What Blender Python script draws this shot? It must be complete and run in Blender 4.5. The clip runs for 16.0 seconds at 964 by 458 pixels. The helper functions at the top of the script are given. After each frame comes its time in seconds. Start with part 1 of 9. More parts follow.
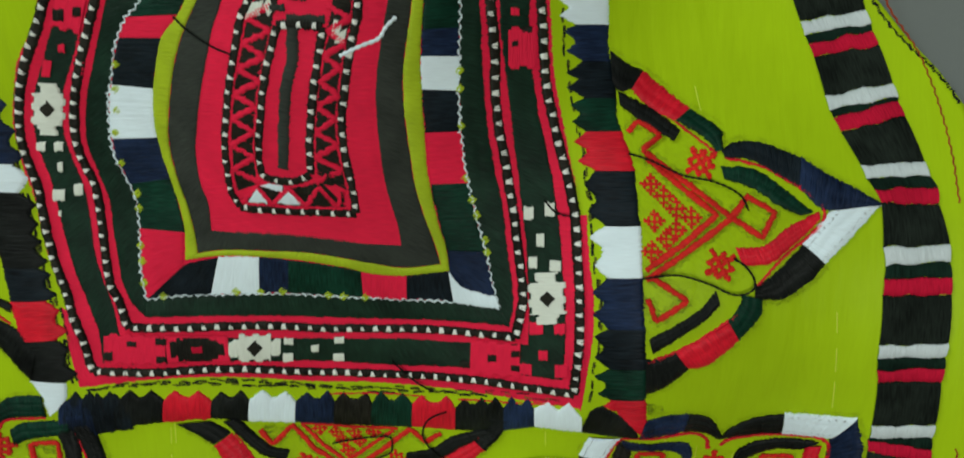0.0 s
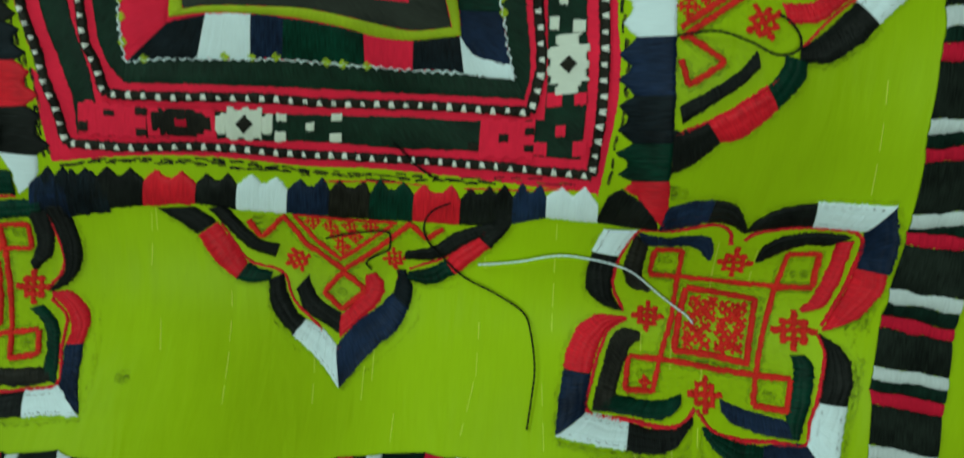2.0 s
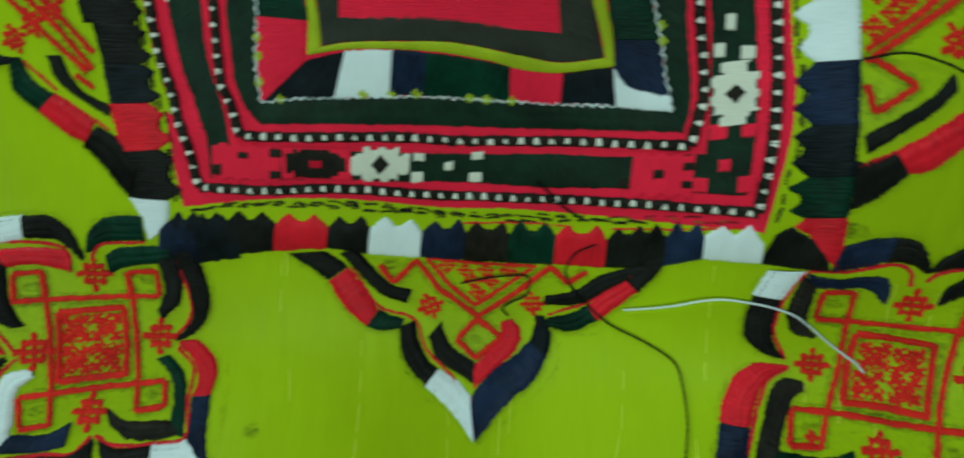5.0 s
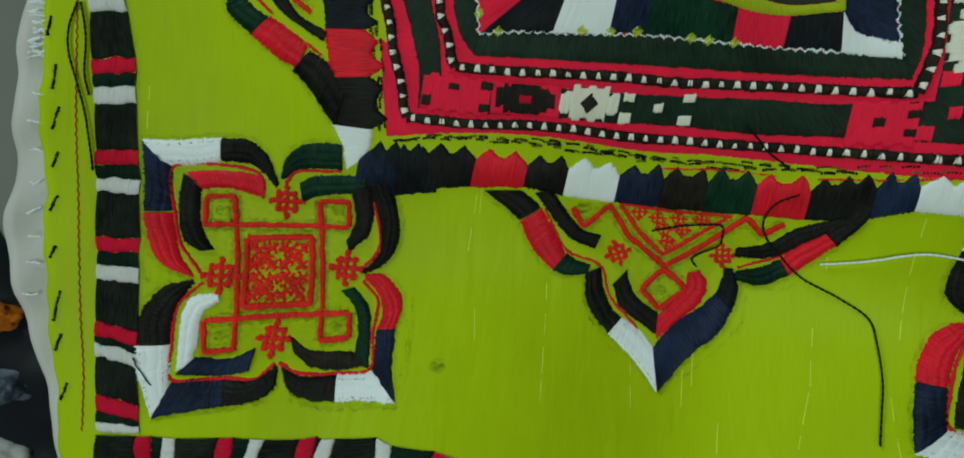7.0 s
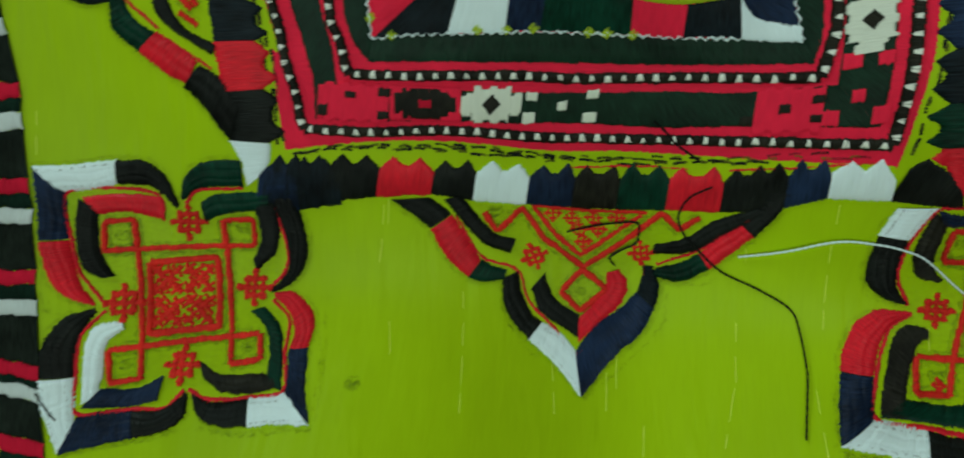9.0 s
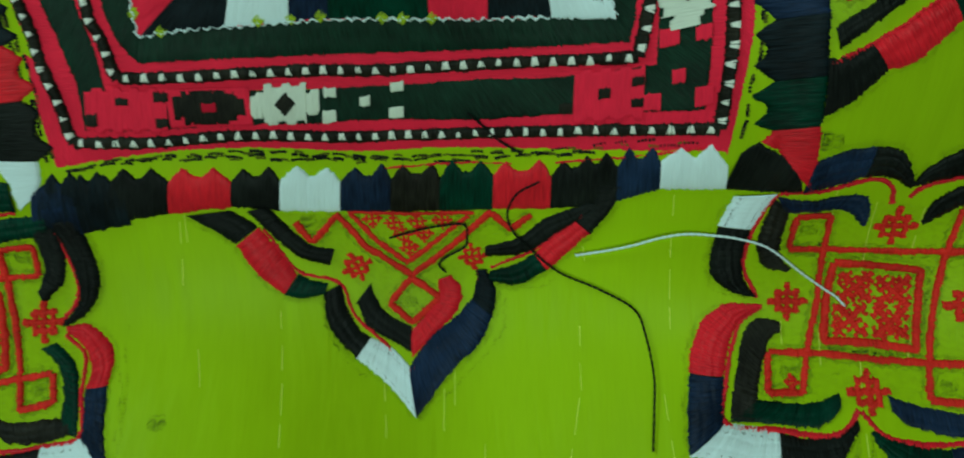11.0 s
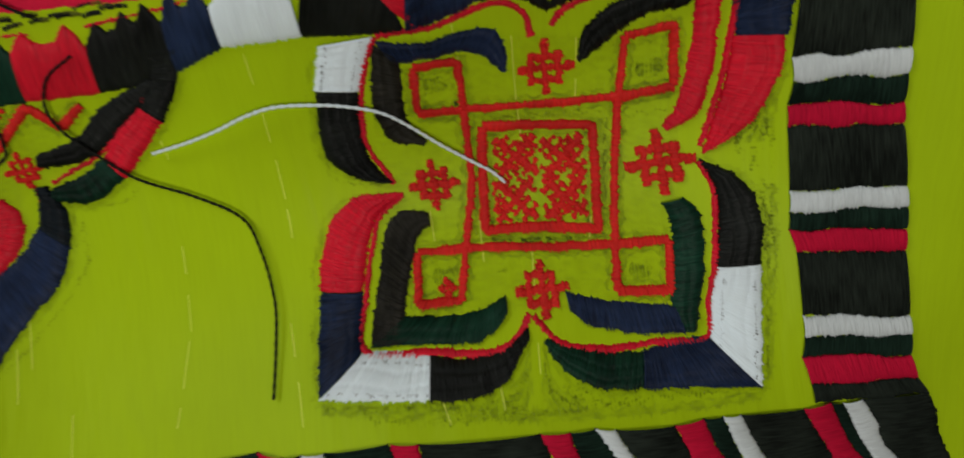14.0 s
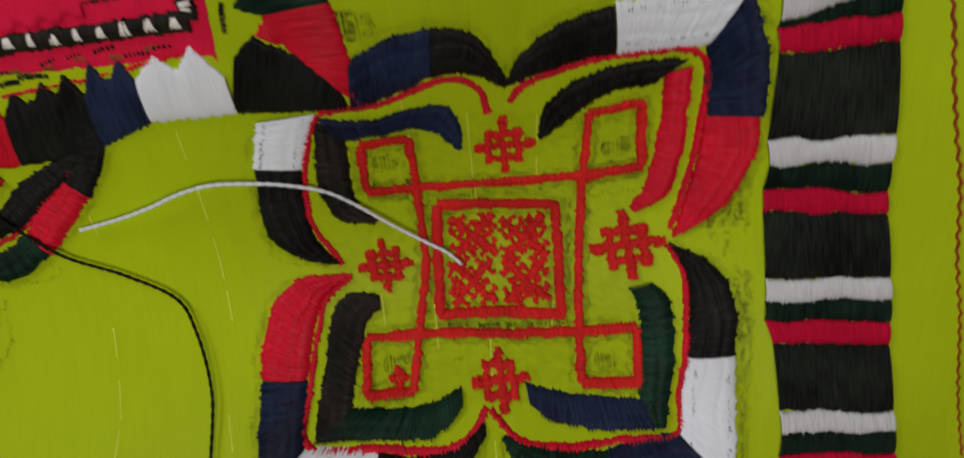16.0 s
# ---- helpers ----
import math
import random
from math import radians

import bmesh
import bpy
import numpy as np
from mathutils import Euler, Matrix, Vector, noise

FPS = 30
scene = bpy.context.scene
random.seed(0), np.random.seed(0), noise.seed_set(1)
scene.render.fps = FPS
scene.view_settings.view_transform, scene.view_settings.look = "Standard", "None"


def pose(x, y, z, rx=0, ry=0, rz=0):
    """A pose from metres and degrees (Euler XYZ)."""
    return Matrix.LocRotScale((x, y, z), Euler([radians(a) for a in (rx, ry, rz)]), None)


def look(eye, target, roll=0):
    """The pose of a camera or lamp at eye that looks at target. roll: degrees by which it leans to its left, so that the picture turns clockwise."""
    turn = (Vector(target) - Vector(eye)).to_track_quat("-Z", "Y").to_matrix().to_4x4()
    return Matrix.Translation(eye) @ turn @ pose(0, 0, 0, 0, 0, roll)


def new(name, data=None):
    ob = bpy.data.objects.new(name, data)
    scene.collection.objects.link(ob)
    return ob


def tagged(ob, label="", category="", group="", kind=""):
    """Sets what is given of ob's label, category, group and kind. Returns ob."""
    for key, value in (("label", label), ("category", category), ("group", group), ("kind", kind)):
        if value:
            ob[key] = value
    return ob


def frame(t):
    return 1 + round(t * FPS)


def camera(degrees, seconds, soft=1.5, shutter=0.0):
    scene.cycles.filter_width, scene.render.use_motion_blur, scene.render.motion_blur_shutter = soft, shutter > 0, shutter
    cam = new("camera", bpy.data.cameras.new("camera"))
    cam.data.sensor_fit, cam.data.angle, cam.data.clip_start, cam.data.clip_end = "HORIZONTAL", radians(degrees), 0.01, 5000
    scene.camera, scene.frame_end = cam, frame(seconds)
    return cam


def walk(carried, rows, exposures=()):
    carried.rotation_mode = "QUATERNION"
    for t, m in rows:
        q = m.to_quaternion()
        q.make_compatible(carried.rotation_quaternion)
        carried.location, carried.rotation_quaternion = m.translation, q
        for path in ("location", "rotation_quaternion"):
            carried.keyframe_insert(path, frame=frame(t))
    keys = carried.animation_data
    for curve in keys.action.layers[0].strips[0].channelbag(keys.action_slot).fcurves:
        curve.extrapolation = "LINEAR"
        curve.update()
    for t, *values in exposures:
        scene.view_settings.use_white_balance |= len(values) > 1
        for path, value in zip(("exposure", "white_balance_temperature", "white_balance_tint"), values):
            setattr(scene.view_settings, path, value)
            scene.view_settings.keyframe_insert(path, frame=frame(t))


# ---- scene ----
# one unit of the path is 0.1 m; the cloth lies level, seen from above
EYE = 0.2814
PATH = [
    (0, (0.1608, 0.3426, 0.3259), (0.0133, 2.3084, -0.0115), -0.18),
    (0.5, (0.1383, 0.3462, 0.2372), (0.0052, 2.3074, -0.1315), 0.58),
    (1, (0.0895, 0.3713, 0.0977), (-0.0394, 2.3216, -0.3261), 1.34),
    (1.5, (0.0751, 0.4049, -0.0069), (-0.0502, 2.3557, -0.4298), 1.44),
    (2, (0.0880, 0.4625, -0.2009), (-0.0257, 2.3982, -0.6908), 2.09),
    (2.5, (0.1074, 0.4847, -0.3475), (-0.0024, 2.4270, -0.8114), 2.34),
    (3, (0.1447, 0.5097, -0.3818), (0.0276, 2.4422, -0.8834), 2.08),
    (3.5, (0.1575, 0.5814, -0.3718), (0.0546, 2.5277, -0.8205), -0.04),
    (4, (0.1599, 0.6066, -0.3833), (0.0092, 2.5499, -0.8314), -0.43),
    (4.5, (0.0789, 0.6803, -0.2864), (-0.1336, 2.6253, -0.7006), -0.63),
    (5, (-0.2030, 0.5863, -0.2447), (-0.4458, 2.5323, -0.6375), 0.60),
    (5.2, (-0.3218, 0.5801, -0.2843), (-0.5767, 2.5220, -0.6895), 1.32),
    (7.3, (-0.7836, 0.4289, -0.5714), (-1.0436, 2.3891, -0.8718), 3.73),
    (7.5, (-0.7868, 0.4161, -0.5845), (-1.0467, 2.3771, -0.8794), 3.65),
    (8, (-0.7620, 0.4384, -0.5753), (-1.0127, 2.4008, -0.8689), 3.32),
    (8.5, (-0.6814, 0.4908, -0.5296), (-0.9278, 2.4503, -0.8456), 2.37),
    (9, (-0.5499, 0.5741, -0.5085), (-0.7793, 2.5337, -0.8358), 0.67),
    (9.2, (-0.4821, 0.6091, -0.4669), (-0.7065, 2.5654, -0.8168), -0.17),
    (11.3, (-0.1027, 0.9246, -0.4308), (-0.2315, 2.8677, -0.8869), -2.40),
    (11.5, (-0.0455, 0.9543, -0.4359), (-0.1850, 2.8877, -0.9284), -1.95),
    (12, (0.0349, 0.9822, -0.4660), (-0.0891, 2.9180, -0.9531), -2.57),
    (12.5, (0.1607, 1.0263, -0.5471), (0.0941, 2.9606, -1.0512), -2.46),
    (13, (0.2899, 1.0160, -0.5416), (0.2306, 2.9537, -1.0333), -4.39),
    (13.5, (0.4035, 1.2715, -0.6744), (0.4398, 3.1977, -1.2117), -5.03),
    (14, (0.5476, 1.4021, -0.7259), (0.5701, 3.3164, -1.3045), -7.39),
    (14.5, (0.5949, 1.5977, -0.8178), (0.6304, 3.5103, -1.4016), -7.69),
    (15, (0.6260, 1.6743, -0.8151), (0.6623, 3.5750, -1.4366), -8.50),
    (15.5, (0.6626, 1.6332, -0.7389), (0.6971, 3.5412, -1.3374), -8.77),
    (16, (0.6203, 1.5502, -0.6411), (0.6851, 3.4722, -1.1904), -6.61),
]
cam = camera(59.6, 16.0, soft=1.8, shutter=0.6)
DOWN = pose(0, 0, EYE, -90, 0, 0)
walk(cam, [(t, DOWN @ look([0.1 * v for v in eye], [0.1 * v for v in aim], roll)) for t, eye, aim, roll in PATH],
     exposures=[(0.0, -0.09, 6350, 4), (1.5, -0.18, 5950, -14), (2.3, -0.33, 5950, -18), (3.1, -0.34, 6100, -7), (3.5, -0.34, 6150, -4), (5.0, -0.30, 5900, -16), (7.5, -0.41, 6450, 1), (8.2, -0.41, 6450, 2), (9.2, -0.42, 6100, -17), (11.5, -0.40, 5700, -29), (12.1, -0.42, 5900, -22), (12.6, -0.44, 6150, -7),
                (13.5, -0.41, 6600, 9), (14.5, -0.41, 6900, 23), (16.0, -0.44, 6950, 30)])

# ---- light ----
world = bpy.data.worlds.new("room_air")
scene.world = world
world.use_nodes = True
world.node_tree.nodes["Background"].inputs["Color"].default_value = (0.75, 0.85, 1.0, 1)
world.node_tree.nodes["Background"].inputs["Strength"].default_value = 0.12


def area_light(name, place, aim, size_x, size_y, power, colour):
    data = bpy.data.lights.new(name, "AREA")
    data.shape, data.size, data.size_y, data.energy, data.color = "RECTANGLE", size_x, size_y, power, colour
    ob = new(name, data)
    ob.matrix_world = look(place, aim)
    return ob


# no lamp is seen; this overhead area light is assumed
area_light("overhead_light", (-0.10, -0.30, 2.3), (-0.03, -0.08, 0), 0.8, 0.8, 27.5, (1.0, 0.99, 0.93))
# added from the side to bring out stitch relief; the room has no window
area_light("side_light", (-1.35, 1.35, 0.9), (-0.05, -0.05, 0), 0.9, 0.8, 19.0, (0.92, 1.0, 1.0))

# ---- materials ----


def material(name):
    m = bpy.data.materials.new(name)
    m.use_nodes = True
    return m, m.node_tree.nodes, m.node_tree.links, m.node_tree.nodes["Principled BSDF"]


def mixed(nodes, links, fac, a, b):
    n = nodes.new("ShaderNodeMix")
    n.data_type = "RGBA"
    links.new(fac, n.inputs["Factor"])
    n.inputs["A"].default_value, n.inputs["B"].default_value = (*a, 1), (*b, 1)
    return n.outputs["Result"]


def thread_material(name, colour, rough=0.5, spread=0.30, sheen=0.0, gloss=0.15, relief=0.8):
    """Spun cotton thread: streaks run along each stitch, colour varies from stitch to stitch and patch to patch; dark
    threads have glints in their colour.
    """
    m, nodes, links, p = material(name)
    uv = nodes.new("ShaderNodeUVMap")
    uv.uv_map = "stitch"
    scale = nodes.new("ShaderNodeMapping")
    scale.inputs["Scale"].default_value = (2.6, 0.22, 1)
    links.new(uv.outputs["UV"], scale.inputs["Vector"])
    fine = nodes.new("ShaderNodeTexNoise")
    fine.inputs["Scale"].default_value, fine.inputs["Detail"].default_value = 1.0, 3
    links.new(scale.outputs["Vector"], fine.inputs["Vector"])
    where = nodes.new("ShaderNodeTexCoord")
    wide = nodes.new("ShaderNodeTexNoise")
    wide.inputs["Scale"].default_value, wide.inputs["Detail"].default_value = 90, 3
    links.new(where.outputs["Object"], wide.inputs["Vector"])
    both = nodes.new("ShaderNodeMath")
    both.operation = "MULTIPLY_ADD"
    both.inputs[1].default_value = 0.55
    links.new(fine.outputs["Fac"], both.inputs[0])
    half = nodes.new("ShaderNodeMath")
    half.operation = "MULTIPLY"
    half.inputs[1].default_value = 0.45
    links.new(wide.outputs["Fac"], half.inputs[0])
    links.new(half.outputs[0], both.inputs[2])
    ramp = nodes.new("ShaderNodeMapRange")
    dim = max(colour) < 0.1
    ramp.inputs["From Min"].default_value, ramp.inputs["From Max"].default_value = (0.38, 0.68) if dim else (0.34, 0.66)
    links.new(both.outputs[0], ramp.inputs["Value"])
    # lighter top tone puts the glints of dark stitches into the colour
    lo, hi = [c * (1 - spread) for c in colour], [min(0.95, c * (1 + spread * (2.4 if dim else 1.0))) for c in colour]
    links.new(mixed(nodes, links, ramp.outputs["Result"], lo, hi), p.inputs["Base Color"])
    bump = nodes.new("ShaderNodeBump")
    bump.inputs["Strength"].default_value, bump.inputs["Distance"].default_value = relief, 0.0005
    links.new(fine.outputs["Fac"], bump.inputs["Height"])
    links.new(bump.outputs["Normal"], p.inputs["Normal"])
    p.inputs["Roughness"].default_value = rough
    p.inputs["Specular IOR Level"].default_value = gloss
    p.inputs["Sheen Weight"].default_value = sheen
    p.inputs["Sheen Roughness"].default_value = 0.5
    m["tone"] = name
    return m


RED = thread_material("crimson red", (0.63, 0.009, 0.026), rough=0.4, gloss=0.16)
PINK_RED = thread_material("pinkish red", (0.76, 0.013, 0.057), rough=0.7, spread=0.13)
SCARLET = thread_material("scarlet", (0.61, 0.019, 0.014), spread=0.36, gloss=0.12)
BLACK = thread_material("black", (0.0067, 0.0080, 0.0071), rough=0.42, spread=0.6, gloss=0.10)
DARK = thread_material("brown-black", (0.0138, 0.0132, 0.0095), rough=0.45, spread=0.55, gloss=0.10)
INK = thread_material("blue-black", (0.0053, 0.0090, 0.0122), rough=0.45, spread=0.6, gloss=0.10)
GREENBLACK = thread_material("green-black", (0.0057, 0.0159, 0.0105), rough=0.8, spread=0.5, gloss=0.05)
BAR_RED = thread_material("dark crimson", (0.49, 0.007, 0.035), rough=0.7, spread=0.22, gloss=0.06)
BAR_BLACK = thread_material("matt black", (0.0098, 0.0134, 0.0104), rough=0.8, spread=0.5, gloss=0.05)
BOTTLE = thread_material("dark green", (0.0064, 0.0211, 0.0119), spread=0.45)
GREEN = thread_material("bottle green", (0.0037, 0.0248, 0.0141), rough=0.42, spread=0.55, gloss=0.10)
NAVY = thread_material("navy blue", (0.0086, 0.0167, 0.0424), rough=0.42, spread=0.5, gloss=0.10)
WHITE = thread_material("white", (0.73, 0.845, 0.89), spread=0.06, relief=0.4)
BAR_WHITE = thread_material("dull white", (0.56, 0.62, 0.63), spread=0.12, relief=0.7)
CREAM = thread_material("cream", (0.68, 0.72, 0.63), spread=0.10, relief=0.5)
KNOT_WHITE = thread_material("ivory", (0.78, 0.80, 0.74), spread=0.05, relief=0.4)
CHARCOAL = thread_material("charcoal", (0.030, 0.035, 0.029), rough=0.8, spread=0.25)
LIME_TAPE = thread_material("lime", (0.38, 0.50, 0.016), spread=0.18)
OLIVE = thread_material("dark olive", (0.10, 0.115, 0.008))
RUST = thread_material("rust red", (0.30, 0.045, 0.014))


def lime_cloth():
    """Smooth lime cotton with a fine upright rib, faint creases and a few dull stains."""
    m, nodes, links, p = material("lime_cloth")
    where = nodes.new("ShaderNodeTexCoord")
    rib_map = nodes.new("ShaderNodeMapping")
    rib_map.inputs["Scale"].default_value = (1700, 110, 110)
    links.new(where.outputs["Object"], rib_map.inputs["Vector"])
    rib = nodes.new("ShaderNodeTexNoise")
    rib.inputs["Scale"].default_value, rib.inputs["Detail"].default_value = 1.0, 3
    links.new(rib_map.outputs["Vector"], rib.inputs["Vector"])
    stain = nodes.new("ShaderNodeTexNoise")
    stain.inputs["Scale"].default_value, stain.inputs["Detail"].default_value = 16, 5
    links.new(where.outputs["Object"], stain.inputs["Vector"])
    step = nodes.new("ShaderNodeMapRange")
    step.inputs["From Min"].default_value, step.inputs["From Max"].default_value = 0.35, 0.7
    links.new(stain.outputs["Fac"], step.inputs["Value"])
    base = mixed(nodes, links, step.outputs["Result"], (0.385, 0.57, 0.006), (0.325, 0.475, 0.005))
    mix = nodes.new("ShaderNodeMix")
    mix.data_type, mix.blend_type = "RGBA", "MULTIPLY"
    mix.inputs["Factor"].default_value = 0.14
    links.new(base, mix.inputs["A"])
    shade = nodes.new("ShaderNodeMapRange")
    shade.inputs["From Min"].default_value, shade.inputs["From Max"].default_value = 0.25, 0.62
    shade.inputs["To Min"].default_value, shade.inputs["To Max"].default_value = 0.62, 1.0
    links.new(rib.outputs["Fac"], shade.inputs["Value"])
    links.new(shade.outputs["Result"], mix.inputs["B"])
    links.new(mix.outputs["Result"], p.inputs["Base Color"])
    bump = nodes.new("ShaderNodeBump")
    bump.inputs["Strength"].default_value, bump.inputs["Distance"].default_value = 0.18, 0.0002
    links.new(rib.outputs["Fac"], bump.inputs["Height"])
    crease_map = nodes.new("ShaderNodeMapping")
    crease_map.inputs["Scale"].default_value = (95, 22, 22)
    crease_map.inputs["Rotation"].default_value = (0, 0, 0.2)
    links.new(where.outputs["Object"], crease_map.inputs["Vector"])
    crease = nodes.new("ShaderNodeTexNoise")
    crease.inputs["Scale"].default_value, crease.inputs["Detail"].default_value, crease.inputs["Distortion"].default_value = 1.0, 2, 0.6
    links.new(crease_map.outputs["Vector"], crease.inputs["Vector"])
    pucker = nodes.new("ShaderNodeBump")
    pucker.inputs["Strength"].default_value, pucker.inputs["Distance"].default_value = 0.55, 0.0015
    links.new(crease.outputs["Fac"], pucker.inputs["Height"])
    links.new(bump.outputs["Normal"], pucker.inputs["Normal"])
    links.new(pucker.outputs["Normal"], p.inputs["Normal"])
    p.inputs["Roughness"].default_value = 0.46
    p.inputs["Specular IOR Level"].default_value = 0.07
    return m


def plain_cloth(name, colour, rough=0.85, scale=700.0, spread=0.15):
    m, nodes, links, p = material(name)
    where = nodes.new("ShaderNodeTexCoord")
    grain = nodes.new("ShaderNodeTexNoise")
    grain.inputs["Scale"].default_value, grain.inputs["Detail"].default_value = scale, 4
    blot = nodes.new("ShaderNodeTexNoise")
    blot.inputs["Scale"].default_value, blot.inputs["Detail"].default_value = scale / 40, 4
    links.new(where.outputs["Object"], grain.inputs["Vector"])
    links.new(where.outputs["Object"], blot.inputs["Vector"])
    links.new(mixed(nodes, links, blot.outputs["Fac"], [c * (1 - spread) for c in colour], [c * (1 + spread) for c in colour]), p.inputs["Base Color"])
    bump = nodes.new("ShaderNodeBump")
    bump.inputs["Strength"].default_value, bump.inputs["Distance"].default_value = 0.4, 0.0003
    links.new(grain.outputs["Fac"], bump.inputs["Height"])
    links.new(bump.outputs["Normal"], p.inputs["Normal"])
    p.inputs["Roughness"].default_value = rough
    p.inputs["Specular IOR Level"].default_value = 0.15
    return m


def pencil_material(name, colour, cover):
    """Soft pencil that covers the cloth in broken strokes."""
    m, nodes, links, p = material(name)
    uv = nodes.new("ShaderNodeUVMap")
    uv.uv_map = "stitch"
    stretch = nodes.new("ShaderNodeMapping")
    stretch.inputs["Scale"].default_value = (0.4, 1.1, 1)
    links.new(uv.outputs["UV"], stretch.inputs["Vector"])
    grain = nodes.new("ShaderNodeTexNoise")
    grain.inputs["Scale"].default_value, grain.inputs["Detail"].default_value = 1.0, 4
    links.new(stretch.outputs["Vector"], grain.inputs["Vector"])
    step = nodes.new("ShaderNodeMapRange")
    step.inputs["From Min"].default_value, step.inputs["From Max"].default_value = 0.38, 0.8
    step.inputs["To Min"].default_value, step.inputs["To Max"].default_value = 0.0, cover
    links.new(grain.outputs["Fac"], step.inputs["Value"])
    links.new(step.outputs["Result"], p.inputs["Alpha"])
    p.inputs["Base Color"].default_value = (*colour, 1)
    p.inputs["Roughness"].default_value = 0.8
    p.inputs["Specular IOR Level"].default_value = 0.1
    return m


LIME = lime_cloth()
PENCIL = pencil_material("pencil", (0.03, 0.035, 0.012), 0.5)
HALO_PENCIL = pencil_material("halo_pencil", (0.03, 0.035, 0.012), 0.30)
GRIME = pencil_material("grime", (0.05, 0.06, 0.015), 0.17)
RUBBED = pencil_material("rubbed_pencil", (0.04, 0.05, 0.015), 0.75)
SMUDGE = pencil_material("smudge", (0.05, 0.065, 0.02), 0.4)
# bright, only partly metallic base colour paints in the gold thread's glints
GOLD, _, _, gold = material("gold_thread")
gold.inputs["Base Color"].default_value = (0.84, 0.88, 0.14, 1)
gold.inputs["Metallic"].default_value, gold.inputs["Roughness"].default_value = 0.35, 0.4
SHEET = plain_cloth("grey_sheet", (0.15, 0.165, 0.155), scale=500)
LINING = plain_cloth("pale_lining", (0.47, 0.50, 0.49), scale=900)
DARK_BLUE = plain_cloth("dark_blue_cloth", (0.006, 0.009, 0.014), rough=0.5, scale=300, spread=0.7)
SLATE = plain_cloth("slate_plastic", (0.075, 0.10, 0.14), rough=0.35, scale=300)
ORANGE = plain_cloth("orange_item", (0.55, 0.17, 0.015), scale=400)
WALL_PAINT = plain_cloth("wall_paint", (0.6, 0.6, 0.56), scale=60)
FLOOR_TILE = plain_cloth("floor", (0.12, 0.11, 0.10), scale=40)

# ---- the lie of the cloth, in millimetres ----
SAG = [
    (1.4, 3.1, 18.7, 22.6, -5.6, 7.4, 29.2, 7.8, -17.6),
    (7.7, -4.4, -23.2, -14.8, -19.3, -14.3, -31.9, -8, 4.2),
    (4.7, -8.6, 4.7, 0.1, -6.7, 0.5, 13, -22.1, 18.1),
    (0.2, -11.5, 2.3, -12.7, -0.4, -22.9, 23.4, -0.1, 8),
    (-0.5, -2.7, -1.3, -10, 20, 0.1, -10.8, -5.7, 3.9),
    (0.1, 1.6, 5.7, 6.2, 9.6, 2.3, -10.2, -13.8, -4.7),
]
SLOPE = (0.31, -0.50, -0.72)


def lie(x, y):
    """The height of the cloth's surface over its level: soft bumps on a 50 mm grid and a slight slope."""
    u, v = np.clip(x, -270, 160) / 100, np.clip(y, -190, 80) / 100
    z = SLOPE[0] + SLOPE[1] * u + SLOPE[2] * v
    for row, heights in enumerate(SAG):
        for column, high in enumerate(heights):
            z = z + high * np.exp(-((u + 2.5 - 0.5 * column) ** 2 + (v + 1.75 - 0.5 * row) ** 2) / 0.3528)
    z = z + 0.5 * np.sin(x / 10.5 + 0.9 * np.sin(y / 41)) * np.sin(y / 47 + x / 90 + 0.4) ** 2
    return z + 0.22 * np.sin(x / 17 + 0.6 * np.sin(y / 23)) * np.sin(y / 29 + 1.3)


def smooth_path(points, n, spline=True):
    """n points at even steps along a soft curve through the given ones."""
    p = np.array(points, float)
    if len(p) > 2 and spline:
        q = np.vstack([2 * p[0] - p[1], p, 2 * p[-1] - p[-2]])
        fine = []
        for k in range(1, len(q) - 2):
            s = np.linspace(0, 1, 12, endpoint=False)[:, None]
            a, b, c, d = q[k - 1], q[k], q[k + 1], q[k + 2]
            fine.append(0.5 * (2 * b + (c - a) * s + (2 * a - 5 * b + 4 * c - d) * s**2 + (3 * b - a - 3 * c + d) * s**3))
        p = np.vstack([*fine, q[-2:-1]])
    step = np.r_[0, np.cumsum(np.hypot(*np.diff(p, axis=0).T))]
    at = np.linspace(0, step[-1], n)
    return np.stack([np.interp(at, step, p[:, 0]), np.interp(at, step, p[:, 1])], 1), step[-1]


